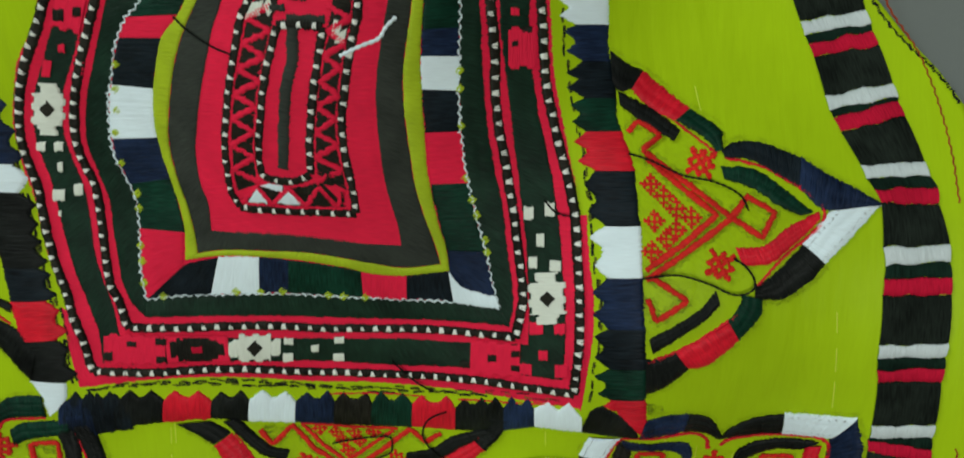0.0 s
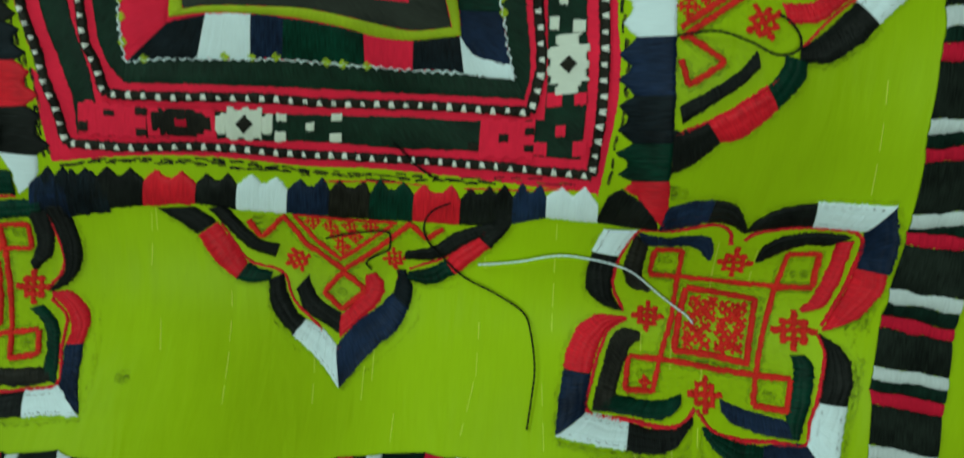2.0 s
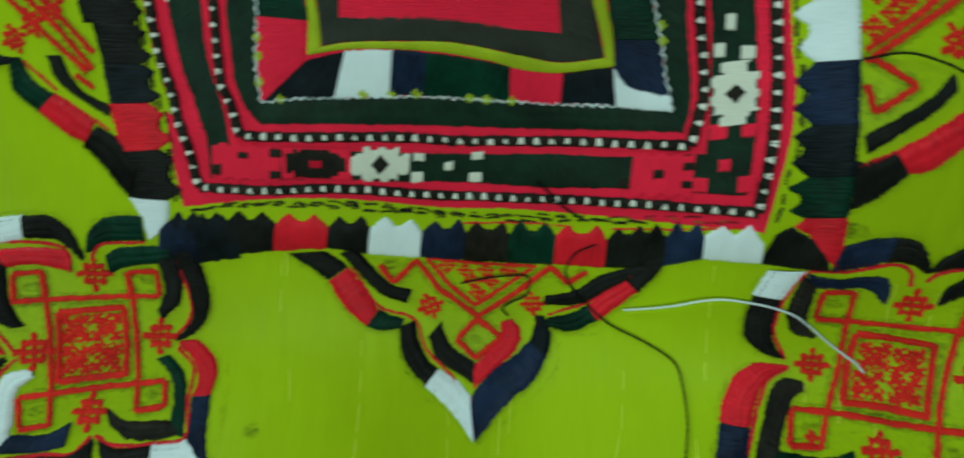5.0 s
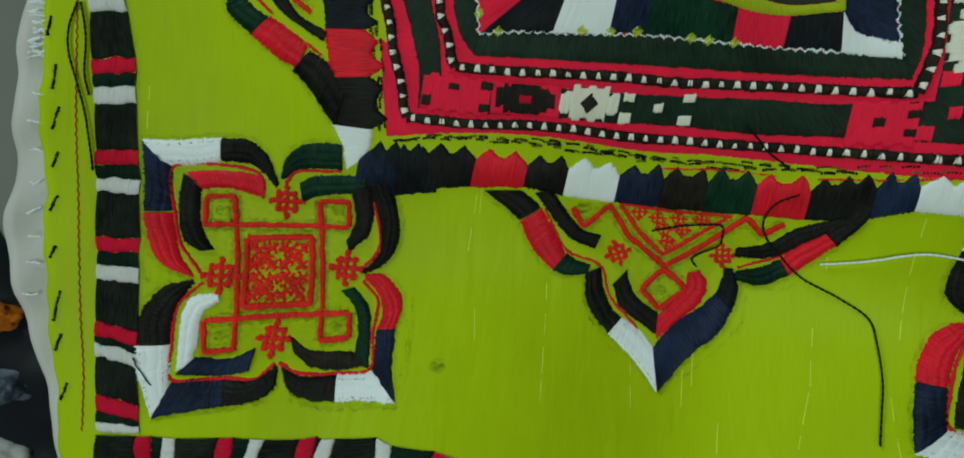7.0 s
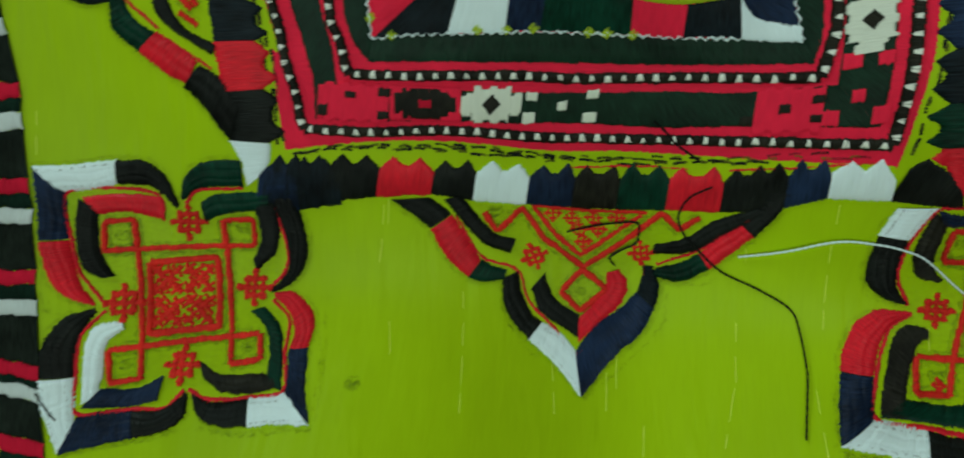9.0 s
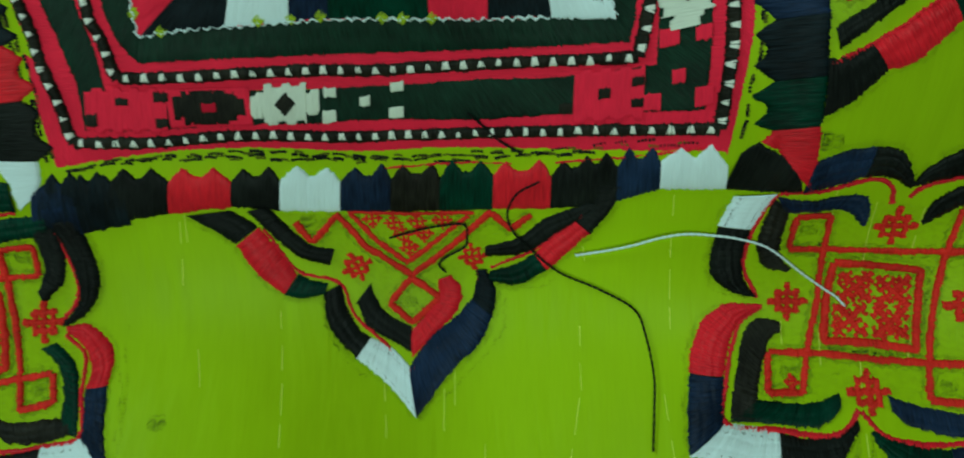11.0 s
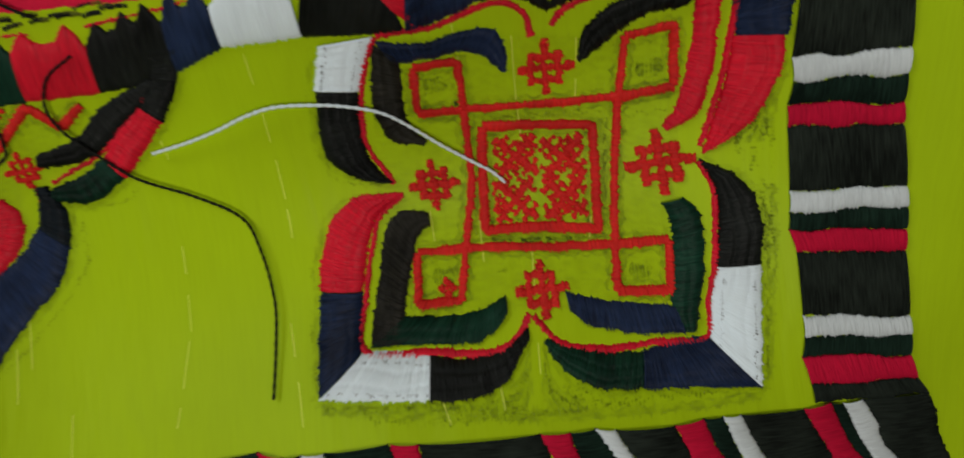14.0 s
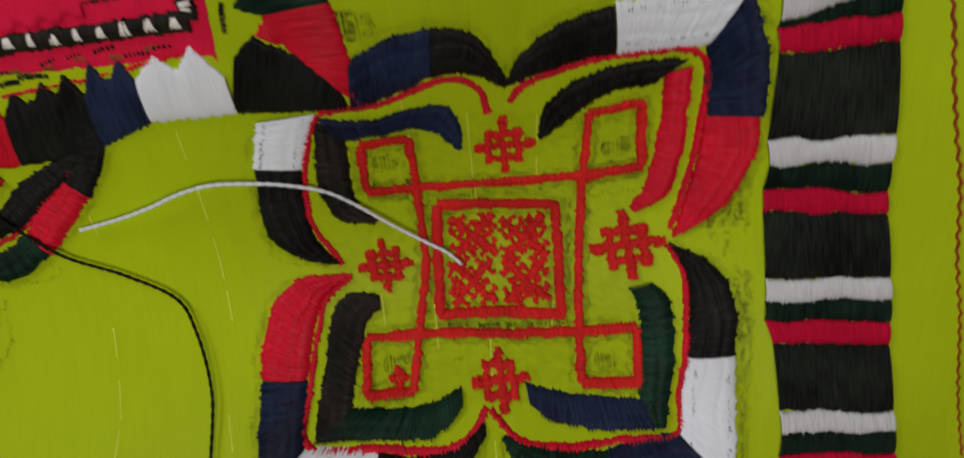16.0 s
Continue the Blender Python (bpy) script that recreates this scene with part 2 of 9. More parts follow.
class Sewn:
    """Gathers stitched strips into one mesh, in millimetres."""

    def __init__(self):
        self.verts, self.faces, self.uvs, self.mats, self.count = [], [], [], [], 0

    def strip(self, a, b, lift=0.4, dome=0.6, rows=1, pitch=0.7, fray=0.5, across=10, skirt=0.5, teeth=None, ribs=0, slot=0, spline=1, wobble=0.0, ridge=0.40, notch=0.0):
        """A field of stitches that run from the edge a to the edge b."""
        across = max(across, 9 * rows) if rows > 1 else across
        _, la = smooth_path(a, 2, spline)
        _, lb = smooth_path(b, 2, spline)
        n = max(4, int(max(la, lb) / pitch)) * 2 + 1
        pa, pb = smooth_path(a, n, spline)[0], smooth_path(b, n, spline)[0]
        rng = np.random.default_rng(abs(int(a[0][0] * 37 + a[0][1] * 91 + b[-1][0] * 13)) + 5)
        way = pb - pa
        wide = np.hypot(*way.T)
        unit = way / np.maximum(wide, 1e-3)[:, None]
        odd = (np.arange(n) % 2).astype(float)
        ja, jb = rng.uniform(-0.4, 1, n) * fray * odd, rng.uniform(-0.4, 1, n) * fray * odd
        if wobble:
            sway = wobble * np.sin(np.arange(n) * 0.9 + rng.uniform(0, 6)) * rng.uniform(0.4, 1, n)
            pa, pb = pa + unit * sway[:, None], pb + unit * sway[:, None]
        if teeth:
            high, period = teeth
            count = max(1, round(la / period))
            u = np.linspace(0, count, n)
            k = np.minimum(u.astype(int), count - 1)
            tall, lean = rng.uniform(0.75, 1.3, count)[k], rng.uniform(-0.13, 0.13, count)[k]
            spike = np.clip(1 - np.abs(2 * (u - k + lean) - 1) * 1.35, 0, 1)
            ja = ja + high * (0.34 * np.clip(np.minimum(u, count - u) / 0.2, 0, 1) + 0.66 * tall * spike)
        if notch:
            u = np.linspace(0, la, n)
            ja, jb = ja + notch * (np.sin(u * 2 * np.pi / 4.6 + rng.uniform(0, 6)) > 0), jb + notch * (np.sin(u * 2 * np.pi / 4.6 + rng.uniform(0, 6)) > 0)
        soft = np.ones(7) / 7
        ja, jb = (j + 0.24 * min(1.0, fray * 2.5) * np.convolve(rng.normal(0, 1, n), soft, "same") for j in (ja, jb))
        pa, pb = pa - unit * ja[:, None], pb + unit * jb[:, None]
        v = np.linspace(0, 1, across + 1)
        v = 0.5 - 0.5 * np.cos(np.pi * v) if across < 20 else v
        xy = pa[:, None] + (pb - pa)[:, None] * v[None, :, None]
        body = 1 - np.abs(2 * v - 1) ** 3
        groove = rng.uniform(0.16, 0.38) * (0.6 + 0.8 * np.convolve(rng.uniform(0, 1, n), soft, "same"))
        drift = 0.05 * np.sin(np.arange(n) * 0.11 + rng.uniform(0, 6))
        crease = 1 - groove[:, None] * (np.abs(np.cos(np.pi * rows * (v[None] + drift[:, None]))) ** 7) * (rows > 1)
        thin = np.clip(wide / 3.0, 0.25, 1)[:, None]
        up = lift + dome * body * crease * thin + (ridge * (odd - 0.5))[:, None] * (body > 0.02)
        up = up + rng.normal(0, 0.22 * ridge, (n, 1))
        if ribs:
            up = up + 0.13 * np.sin(np.linspace(0, 9, across + 1) * np.pi + rng.uniform(0, 6))[None] * body * rng.uniform(0.5, 1.3, (n, 1))
        up[:, 0], up[:, -1] = lift - skirt, lift - skirt
        z = lie(xy[..., 0], xy[..., 1]) + up
        along = np.linspace(0, max(la, lb), n)
        base = self.count
        self.verts.append(np.dstack([xy, z[..., None]]).reshape(-1, 3) * 0.001)
        self.uvs.append(np.dstack([np.repeat(along[:, None], across + 1, 1), wide[:, None] * v[None]]).reshape(-1, 2) + rng.uniform(0, 900))
        k = np.arange(n - 1)[:, None] * (across + 1) + np.arange(across)[None] + base
        f = np.stack([k, k + 1, k + across + 2, k + across + 1], -1).reshape(-1, 4)
        if np.cross(pa[-1] - pa[0], pb[n // 2] - pa[n // 2]) > 0:
            f = f[:, ::-1]
        self.faces.append(f)
        self.mats.append(np.full(len(f), slot))
        self.count += n * (across + 1)

    def line(self, points, width, **how):
        """A stitched line: a narrow strip along a path."""
        _, long = smooth_path(points, 2, how.get("spline", 1))
        p, _ = smooth_path(points, max(6, int(long / 1.2)), how.get("spline", 1))
        d = np.gradient(p, axis=0)
        side = np.stack([-d[:, 1], d[:, 0]], 1) / np.maximum(np.hypot(*d.T), 1e-6)[:, None] * width / 2
        self.strip(p + side, p - side, **{"across": 8 if width > 1.2 else 4, "dome": 0.7, "fray": 0.45, "pitch": 0.8, "ridge": 0.48, **how, "spline": 0})

    def mesh(self, name, materials):
        verts, faces, uvs = np.vstack(self.verts), np.vstack(self.faces), np.vstack(self.uvs)
        me = bpy.data.meshes.new(name)
        me.from_pydata(verts.tolist(), [], faces.tolist())
        layer = me.uv_layers.new(name="stitch")
        layer.data.foreach_set("uv", uvs[faces.ravel()].astype(np.float32).ravel())
        me.polygons.foreach_set("material_index", np.concatenate(self.mats).astype(np.int32))
        me.polygons.foreach_set("use_smooth", np.ones(len(faces), dtype=bool))
        for m in materials:
            me.materials.append(m)
        return me


def joined(name, sewn, materials, parent, label=""):
    ob = new(name, sewn.mesh(name, materials))
    ob.parent = parent
    return tagged(ob, label)


def empty_part(name, parent):
    ob = new(name)
    ob.parent = parent
    return ob


HALO = {}


def satin(name, mat, parent, a, b, label="", **how):
    """One block of satin stitch between two edges."""
    s = Sewn()
    if name in ("patch", "block", "red_ground", "red_border", "red_field", "green_band", "dark_band", "pattern_band"):
        how = {"ridge": 0.22, **how}
    if name == "figure" and np.hypot(*(np.array(a[0]) - a[-1])) > 7:
        how = {"notch": 0.9, "fray": 0.2, **how}
    s.strip(a, b, **how)
    if name == "lobe":
        out = np.array(a[len(a) // 2]) - np.array(b[len(b) // 2])
        out = out / np.hypot(*out)
        HALO.setdefault(parent.name, []).append(([tuple(np.array(q) - 0.6 * out) for q in a], [tuple(np.array(q) + 1.5 * out) for q in a]))
    if name == "lobe" and mat is WHITE:
        pa, pb = smooth_path(a, 41)[0], smooth_path(b, 41)[0]
        row, rng = Sewn(), random.Random(3)
        for k in range(1, 40):
            for at in (0.17, 0.80):
                o = pa[k] + (pb[k] - pa[k]) * (at + rng.uniform(-0.03, 0.03))
                d = (pb[k] - pa[k]) / max(1e-6, np.hypot(*(pb[k] - pa[k]))) * rng.uniform(0.15, 0.4)
                row.line([o - d, o + d], 0.22, lift=how.get("lift", 0.4) + 0.72 * how.get("dome", 0.6), dome=0.1, across=2, ridge=0.0, fray=0.1, skirt=0.3)
        tagged(joined("edge_stitch", row, [CHARCOAL], parent, "small grey stitch holes along the white satin"), kind="stuff")
    return joined(name, s, [mat], parent, label or f"{mat['tone']} satin-stitch {name}")


def lines(name, mat, parent, paths, width, label="", **how):
    """Stitched lines, one object each, with the pencil lines under the red ones."""
    for p in paths:
        s = Sewn()
        s.line(p, width, **how)
        joined(name, s, [mat], parent, label)
        if name == "line_stitch":
            under = Sewn()
            under.line(p, width + 2.4, lift=0.06, dome=0.02, skirt=0.03, ridge=0.0, fray=0.5, wobble=0.4, spline=0)
            joined("pencil_mark", under, [SMUDGE], parent, "smudged grey pencil lines under the red stitches")


def beaded_cord(parent, points, width):
    """A dark couched cord, and white knots at even steps on it."""
    s = Sewn()
    s.line(points, width, lift=0.75, dome=0.75, pitch=0.8, across=6)
    _, long = smooth_path(points, 2)
    count = max(2, round(long / 4.4))
    p, _ = smooth_path(points, count * 4 + 1)
    rng = random.Random(len(points) * 7 + count)
    for k in range(count):
        o, d = p[4 * k + 2], p[4 * k + 3] - p[4 * k + 1]
        d = d / np.hypot(*d)
        n = np.array([-d[1], d[0]])
        w, h = width * rng.uniform(0.25, 0.36), width * rng.uniform(0.30, 0.40)
        o, tip = o + n * rng.uniform(-0.2, 0.2), rng.uniform(0.25, 0.6)
        knot = Sewn()
        knot.strip([o - d * w - n * h, o + d * w - n * h], [o - d * w * tip + n * h, o + d * w * tip + n * h], lift=1.35, dome=0.6, across=4, skirt=0.5, fray=0.15, ridge=0.1, spline=0)
        joined("knot", knot, [KNOT_WHITE], parent)
    return joined("beaded_cord", s, [DARK], parent, "dark couched cord under white knots")


def floret(parent, centre, r, turn):
    """A small red cross-stitch flower: four open cells and four barred tips, no two alike."""
    s, c = Sewn(), np.array(centre)
    a = radians(turn)
    ax, ay = np.array([math.cos(a), math.sin(a)]), np.array([-math.sin(a), math.cos(a)])
    f = lambda u, v: c + r * (u * ax + v * ay)
    w = max(0.5, 0.22 * r)
    if r < 4:
        for p in ([(-1, 0), (1, 0)], [(0, -1), (0, 1)], [(-0.55, -0.42), (-0.55, 0.42)], [(0.55, -0.42), (0.55, 0.42)], [(-0.42, 0.55), (0.42, 0.55)], [(-0.42, -0.55), (0.42, -0.55)]):
            s.line([f(*q) for q in p], 0.75, wobble=0.1)
        return joined("floret", s, [SCARLET], parent, "small red cross-stitch cross")
    rng = np.random.default_rng(int(abs(centre[0] * 7 + centre[1] * 3)))
    for k in (-0.43, 0.0, 0.43):
        e = 1.0 if k == 0 else 0.6
        for flip in (False, True):
            j = rng.uniform(-0.05, 0.05, 4)
            ends = [(-e + j[0], k + j[1]), (e + j[2], k + j[3])]
            s.line([f(*(q[::-1] if flip else q)) for q in ends], w * rng.uniform(0.95, 1.2), wobble=0.25, fray=0.5)
    for u, v in ((0.78, 0), (-0.78, 0), (0, 0.78), (0, -0.78)):
        t = rng.uniform(0.12, 0.2)
        s.line([f(u - t * (v != 0), v - t * (u != 0)), f(u + t * (v != 0), v + t * (u != 0))], 0.85 * w, wobble=0.2, fray=0.5)
    return joined("floret", s, [SCARLET], parent, "small red cross-stitch flower")


def star_fill(parent, centre, r):
    """One quarter of a motif's heart: crossed red stitches with barbs."""
    s, c = Sewn(), np.array(centre)
    rng = np.random.default_rng(int(abs(centre[0] * 10)))
    for d in ((1, 1), (1, -1)):
        d = np.array(d) * 0.95
        s.line([c - r * d, c + r * d], 1.3, wobble=0.3, fray=0.6)
        n = np.array([-d[1], d[0]])
        for k in (-0.7, -0.35, 0.3, 0.66):
            s.line([c + r * (k * d - 0.4 * n), c + r * (k * d + 0.4 * n)], 0.85, wobble=0.3, fray=0.6)
    for k in range(22):
        o = c + rng.uniform(-0.9, 0.9, 2) * r
        t = rng.uniform(-0.7, 0.7, 2)
        s.line([o - t, o + t], 0.7, fray=0.5)
    return joined("star_stitch", s, [SCARLET], parent, "crossed red stitches filling the motif's heart")


def tacking(parent, paths, step, length, width, mat):
    """Slanted running stitches along paths, one object each."""
    rng = random.Random(8)
    for path in paths:
        _, long = smooth_path(path, 2)
        n = int(long / step)
        p, _ = smooth_path(path, 2 * n + 1)
        for k in range(n):
            a, b = p[2 * k], p[2 * k + 1]
            along = (b - a) / max(1e-6, np.hypot(*(b - a)))
            side = np.array([-along[1], along[0]])
            a = a + side * rng.uniform(-0.7, 0.7)
            d = along * length * rng.uniform(0.6, 1.15) + side * rng.uniform(-0.5, 0.5)
            s = Sewn()
            s.line([a, a + d * 0.5 + side * 0.2, a + d], width * rng.uniform(0.7, 1.15), dome=0.35, lift=0.15, across=4, fray=0.15)
            joined("running_stitch", s, [mat], parent, f"rough {mat['tone']} running stitch beside the panel")


def smudge(parent, centre, r):
    s, c = Sewn(), np.array(centre)
    ring = [c + r * np.array([math.cos(a), math.sin(a)]) * (0.8 + 0.2 * math.sin(3 * a)) for a in np.linspace(0, math.pi, 9)]
    low = [c + r * np.array([math.cos(a), -math.sin(a)]) * (0.9 + 0.15 * math.cos(2 * a)) for a in np.linspace(0, math.pi, 9)]
    s.strip(ring, low, lift=0.08, dome=0.02, skirt=0.05, fray=0.3)
    return joined("pencil_smudge", s, [RUBBED], parent, "faint round grey pencil smudge")


def loose_thread(name, mat, label, points, radius, rise):
    """A round twisted thread that lies over the cloth."""
    _, long = smooth_path(points, 2)
    n = max(16, int(long / 0.35))
    p, _ = smooth_path(points, n)
    s = np.linspace(0, 1, n)
    z = lie(p[:, 0], p[:, 1]) + radius + 1.25 + rise * np.sin(np.pi * s) * (0.6 + 0.4 * np.sin(9 * s))
    c = np.column_stack([p, z])
    d = np.gradient(c, axis=0)
    side = np.column_stack([-d[:, 1], d[:, 0], 0 * s])
    side /= np.maximum(np.linalg.norm(side, axis=1), 1e-6)[:, None]
    top = np.cross(d, side)
    top /= np.maximum(np.linalg.norm(top, axis=1), 1e-6)[:, None]
    m = 8
    ang = np.arange(m) * 2 * math.pi / m
    twist = (np.arange(n) * 0.62)[:, None]
    rad = radius * (1 + 0.32 * np.cos(2 * (ang[None] + twist)))
    ring = c[:, None] + rad[..., None] * (np.cos(ang)[None, :, None] * side[:, None] + np.sin(ang)[None, :, None] * top[:, None])
    verts = ring.reshape(-1, 3) * 0.001
    faces = [(i * m + j, i * m + (j + 1) % m, (i + 1) * m + (j + 1) % m, (i + 1) * m + j) for i in range(n - 1) for j in range(m)]
    faces += [tuple(range(m))[::-1], tuple((n - 1) * m + j for j in range(m))]
    me = bpy.data.meshes.new(name)
    me.from_pydata(verts.tolist(), [], faces)
    me.uv_layers.new(name="stitch")
    for poly in me.polygons:
        poly.use_smooth = True
    me.materials.append(mat)
    return tagged(new(name, me), label, "thread", group="loose thread ends on the cloth")


# ---- the room and the bed ----


def box(name, lo, hi, mat, label, category="", kind="structure"):
    bm = bmesh.new()
    bmesh.ops.create_cube(bm, size=1)
    for v in bm.verts:
        v.co = [(l + h) / 2 + c * (h - l) for l, h, c in zip(lo, hi, v.co)]
    me = bpy.data.meshes.new(name)
    bm.to_mesh(me)
    bm.free()
    me.materials.append(mat)
    return tagged(new(name, me), label, category, kind=kind)


box("floor", (-2.2, -2.0, -0.50), (2.2, 2.2, -0.45), FLOOR_TILE, "dark floor below the bed")
# walls and ceiling lie out of view and are added to close the room
box("wall_north", (-2.2, 2.2, -0.45), (2.2, 2.3, 2.45), WALL_PAINT, "plain pale wall out of view, added to close the room")
box("wall_south", (-2.2, -2.1, -0.45), (2.2, -2.0, 2.45), WALL_PAINT, "plain pale wall out of view, added to close the room")
box("wall_east", (2.2, -2.1, -0.45), (2.3, 2.3, 2.45), WALL_PAINT, "plain pale wall out of view, added to close the room")
box("wall_west", (-2.3, -2.1, -0.45), (-2.2, 2.3, 2.45), WALL_PAINT, "plain pale wall out of view, added to close the room")
box("ceiling", (-2.3, -2.1, 2.45), (2.3, 2.3, 2.55), WALL_PAINT, "plain pale ceiling out of view, added to close the room")


def sheet_mesh(name, edge_left, edge_right, y0, y1, step, height, mat, drop, wave=0.0):
    """A draped sheet between two side curves x(y), with its rims turned down."""
    ys = np.arange(y0, y1 + 1e-6, step)
    n = int((max(edge_right[1]) - min(edge_left[1])) / step) + 1
    u = np.linspace(0, 1, n)
    xl, xr = np.interp(ys, *edge_left), np.interp(ys, *edge_right)
    if wave:
        xl = xl + wave * np.sin(ys / 5.1) + wave * 0.6 * np.sin(ys / 1.9)
        xr = xr + wave * np.sin(ys / 6.3)
    x = xl[:, None] + (xr - xl)[:, None] * u[None]
    y = np.repeat(ys[:, None], n, 1)
    z = height(x, y)
    x, y, z = (np.pad(q, 1, mode="edge") for q in (x, y, z))
    z[0], z[-1], z[:, 0], z[:, -1] = z[0] - drop, z[-1] - drop, z[:, 0] - drop, z[:, -1] - drop
    rows, cols = x.shape
    k = (np.arange(rows - 1)[:, None] * cols + np.arange(cols - 1)[None])
    f = np.stack([k, k + 1, k + cols + 1, k + cols], -1).reshape(-1, 4)
    me = bpy.data.meshes.new(name)
    me.from_pydata((np.dstack([x, y, z]).reshape(-1, 3) * 0.001).tolist(), [], f.tolist())
    me.polygons.foreach_set("use_smooth", np.ones(len(f), dtype=bool))
    me.materials.append(mat)
    return new(name, me)


def bed_height(x, y):
    fold = 2.5 * np.sin(x / 31 + y / 60) + 1.8 * np.sin(x / 13 - y / 41) + 4 * np.sin(y / 55 + x / 140)
    away = np.clip(np.maximum(-238 - x, np.maximum(x - 160, np.maximum(y - 106, -206 - y))) / 30, 0, 1)
    return lie(x, y) - 7 + away * (fold - 6)


bed = sheet_mesh("bed", ([-600, -200, -175, -149, -112, -101, -70, 0, 700], [-200, -226, -232, -240, -254, -262, -300, -520, -800]), ([-600, 700], [700, 700]), -600, 700, 9, bed_height, SHEET, 440)
tagged(bed, "grey-sheeted bed on which the embroidered cloth lies", "bed", kind="structure")


def lining_height(x, y):
    return lie(x, y) - 2.5 + (1.6 * np.sin(y / 9 + x / 6) + 1.1 * np.sin(y / 4.1 - x / 5)) * np.clip((-238 - x) / 8, 0, 1)


lining = sheet_mesh("lining_cloth", ([-190, -168, -157, -144, -133, -118, -104, -90, -50, 20, 106], [-234.7, -238.1, -239.7, -242.6, -245.7, -250.5, -253.8, -253.3, -253.6, -255, -251.5]), ([-190, 118], [-199.5, -200]), -180, 106, 3, lining_height, LINING, 1.5, wave=0.25)
tagged(lining, "pale crumpled lining fabric under the lime cloth", "lining")


def heap(name, place, size, mat, label, category, seed):
    """A crumpled soft heap that stands on the floor."""
    bm = bmesh.new()
    bmesh.ops.create_icosphere(bm, subdivisions=5, radius=1)
    for v in bm.verts:
        d = v.co.normalized()
        k = 1 + 0.22 * noise.noise(d * 2.3 + Vector((seed, 0, 0))) + 0.12 * abs(noise.noise(d * 6 + Vector((0, seed, 0))))
        v.co = Vector((d.x * size[0], d.y * size[1], max(-0.8, d.z) * size[2])) * k
    low = min(v.co.z for v in bm.verts)
    for v in bm.verts:
        v.co += Vector((place[0], place[1], place[2] - low))
    for f in bm.faces:
        f.smooth = True
    me = bpy.data.meshes.new(name)
    bm.to_mesh(me)
    bm.free()
    me.materials.append(mat)
    return tagged(new(name, me), label, category)


heap("dark_blanket", (-0.45, -0.25, -0.45), (0.17, 0.17, 0.11), DARK_BLUE, "crumpled dark blue blanket on the floor", "blanket", 3)
# orange item of unclear kind, shaped as a small soft heap
heap("orange_item", (-0.450, -0.2113, -0.250), (0.023, 0.0095, 0.020), ORANGE, "small orange item of unclear kind lying on the dark blanket", "cloth", 9)
# shiny blue-grey plastic item, built from two soft heaps
heap("blue_item", (-0.447, -0.250, -0.252), (0.034, 0.017, 0.017), SLATE, "small shiny slate blue plastic item on the blanket", "cloth", 5)
heap("blue_item", (-0.4305, -0.2545, -0.250), (0.010, 0.009, 0.021), SLATE, "small round end of the slate blue plastic item on the blanket", "cloth", 2)
heap("pale_rag", (-0.455, -0.304, -0.256), (0.034, 0.012, 0.024), LINING, "pale grey crumpled rag on the blanket", "rag", 7)

# ---- the embroidered cloth ----
cloth = sheet_mesh("embroidered_cloth", ([-206, -175, -149, -121, -92, -64, -36, 0, 106], [-229.5, -234, -236, -239.9, -241.7, -245.8, -246, -246, -237.1]),
                   ([-206, -157, -114, -73, -20, 12, 27, 36, 47, 59, 106], [172.9, 165.1, 154.7, 147.8, 146.7, 141.5, 135.4, 130.2, 121.2, 113.8, 87.1]), -206, 106, 2.5, lie, LIME, 1.2, wave=0.5)
tagged(cloth, "lime green cotton cloth with dense red, black and white embroidery", "textile")

panel = tagged(empty_part("centre_panel", cloth), "red embroidered centre panel with nested borders and beaded cords")
satin("red_ground", PINK_RED, panel, [(-132.7, 69.1), (-133.3, 57.4), (-138.1, 48.9), (-145, 40.1), (-149.1, 30.9), (-152.2, 21.4), (-152.8, 13.6), (-152.1, 5), (-150.5, -4.5), (-149.4, -17.2), (-147.4, -27.9), (-144.5, -39), (-142.3, -50.2)], [(18.5, 69.1), (19, 57.2), (19.5, 48.4), (20.1, 39.4), (21.5, 30.5), (23.4, 21.3), (25.4, 12.2), (27, 3.1), (27.9, -5.9), (28.6, -15), (29.6, -24.1), (30.5, -33.4), (30.4, -43.2), (29.3, -53.9)], lift=0.15, dome=0.1, across=40, skirt=0.3, ridge=0.03, label="red cotton ground of the panel")
satin("red_border", PINK_RED, panel, [(28.4, -70.9), (30.1, -53.8), (31.1, -43.2), (31.2, -33.3), (30.3, -24), (29.3, -14.9), (28.7, -5.9)], [(24.5, -63.7), (26.2, -54.4), (26.8, -43.8), (26.5, -33.8), (26, -24.4), (25.3, -15.2), (24.3, -6.1)], lift=0.13, dome=0.05, ridge=0.03, skirt=0.3, label="red stitched border of the panel")
satin("red_border", PINK_RED, panel, [(-142, -69.5), (-127.1, -67.5), (-106.3, -66.1), (-85.8, -66.7), (-65.1, -68.7), (-43.8, -68.4), (-30.9, -68.8), (-11.4, -69.6), (9.5, -69.9), (19.7, -69.7), (28, -70.2)], [(-144.4, -39.7), (-125, -50), (-98.6, -52.2), (-73.8, -52.6), (-50.9, -52.3), (-31.9, -52.1), (-10.9, -51.7), (11.6, -51.1), (30.9, -42.2)], lift=0.12, dome=0.05, ridge=0.03, skirt=0.3, label="red stitched border of the panel")
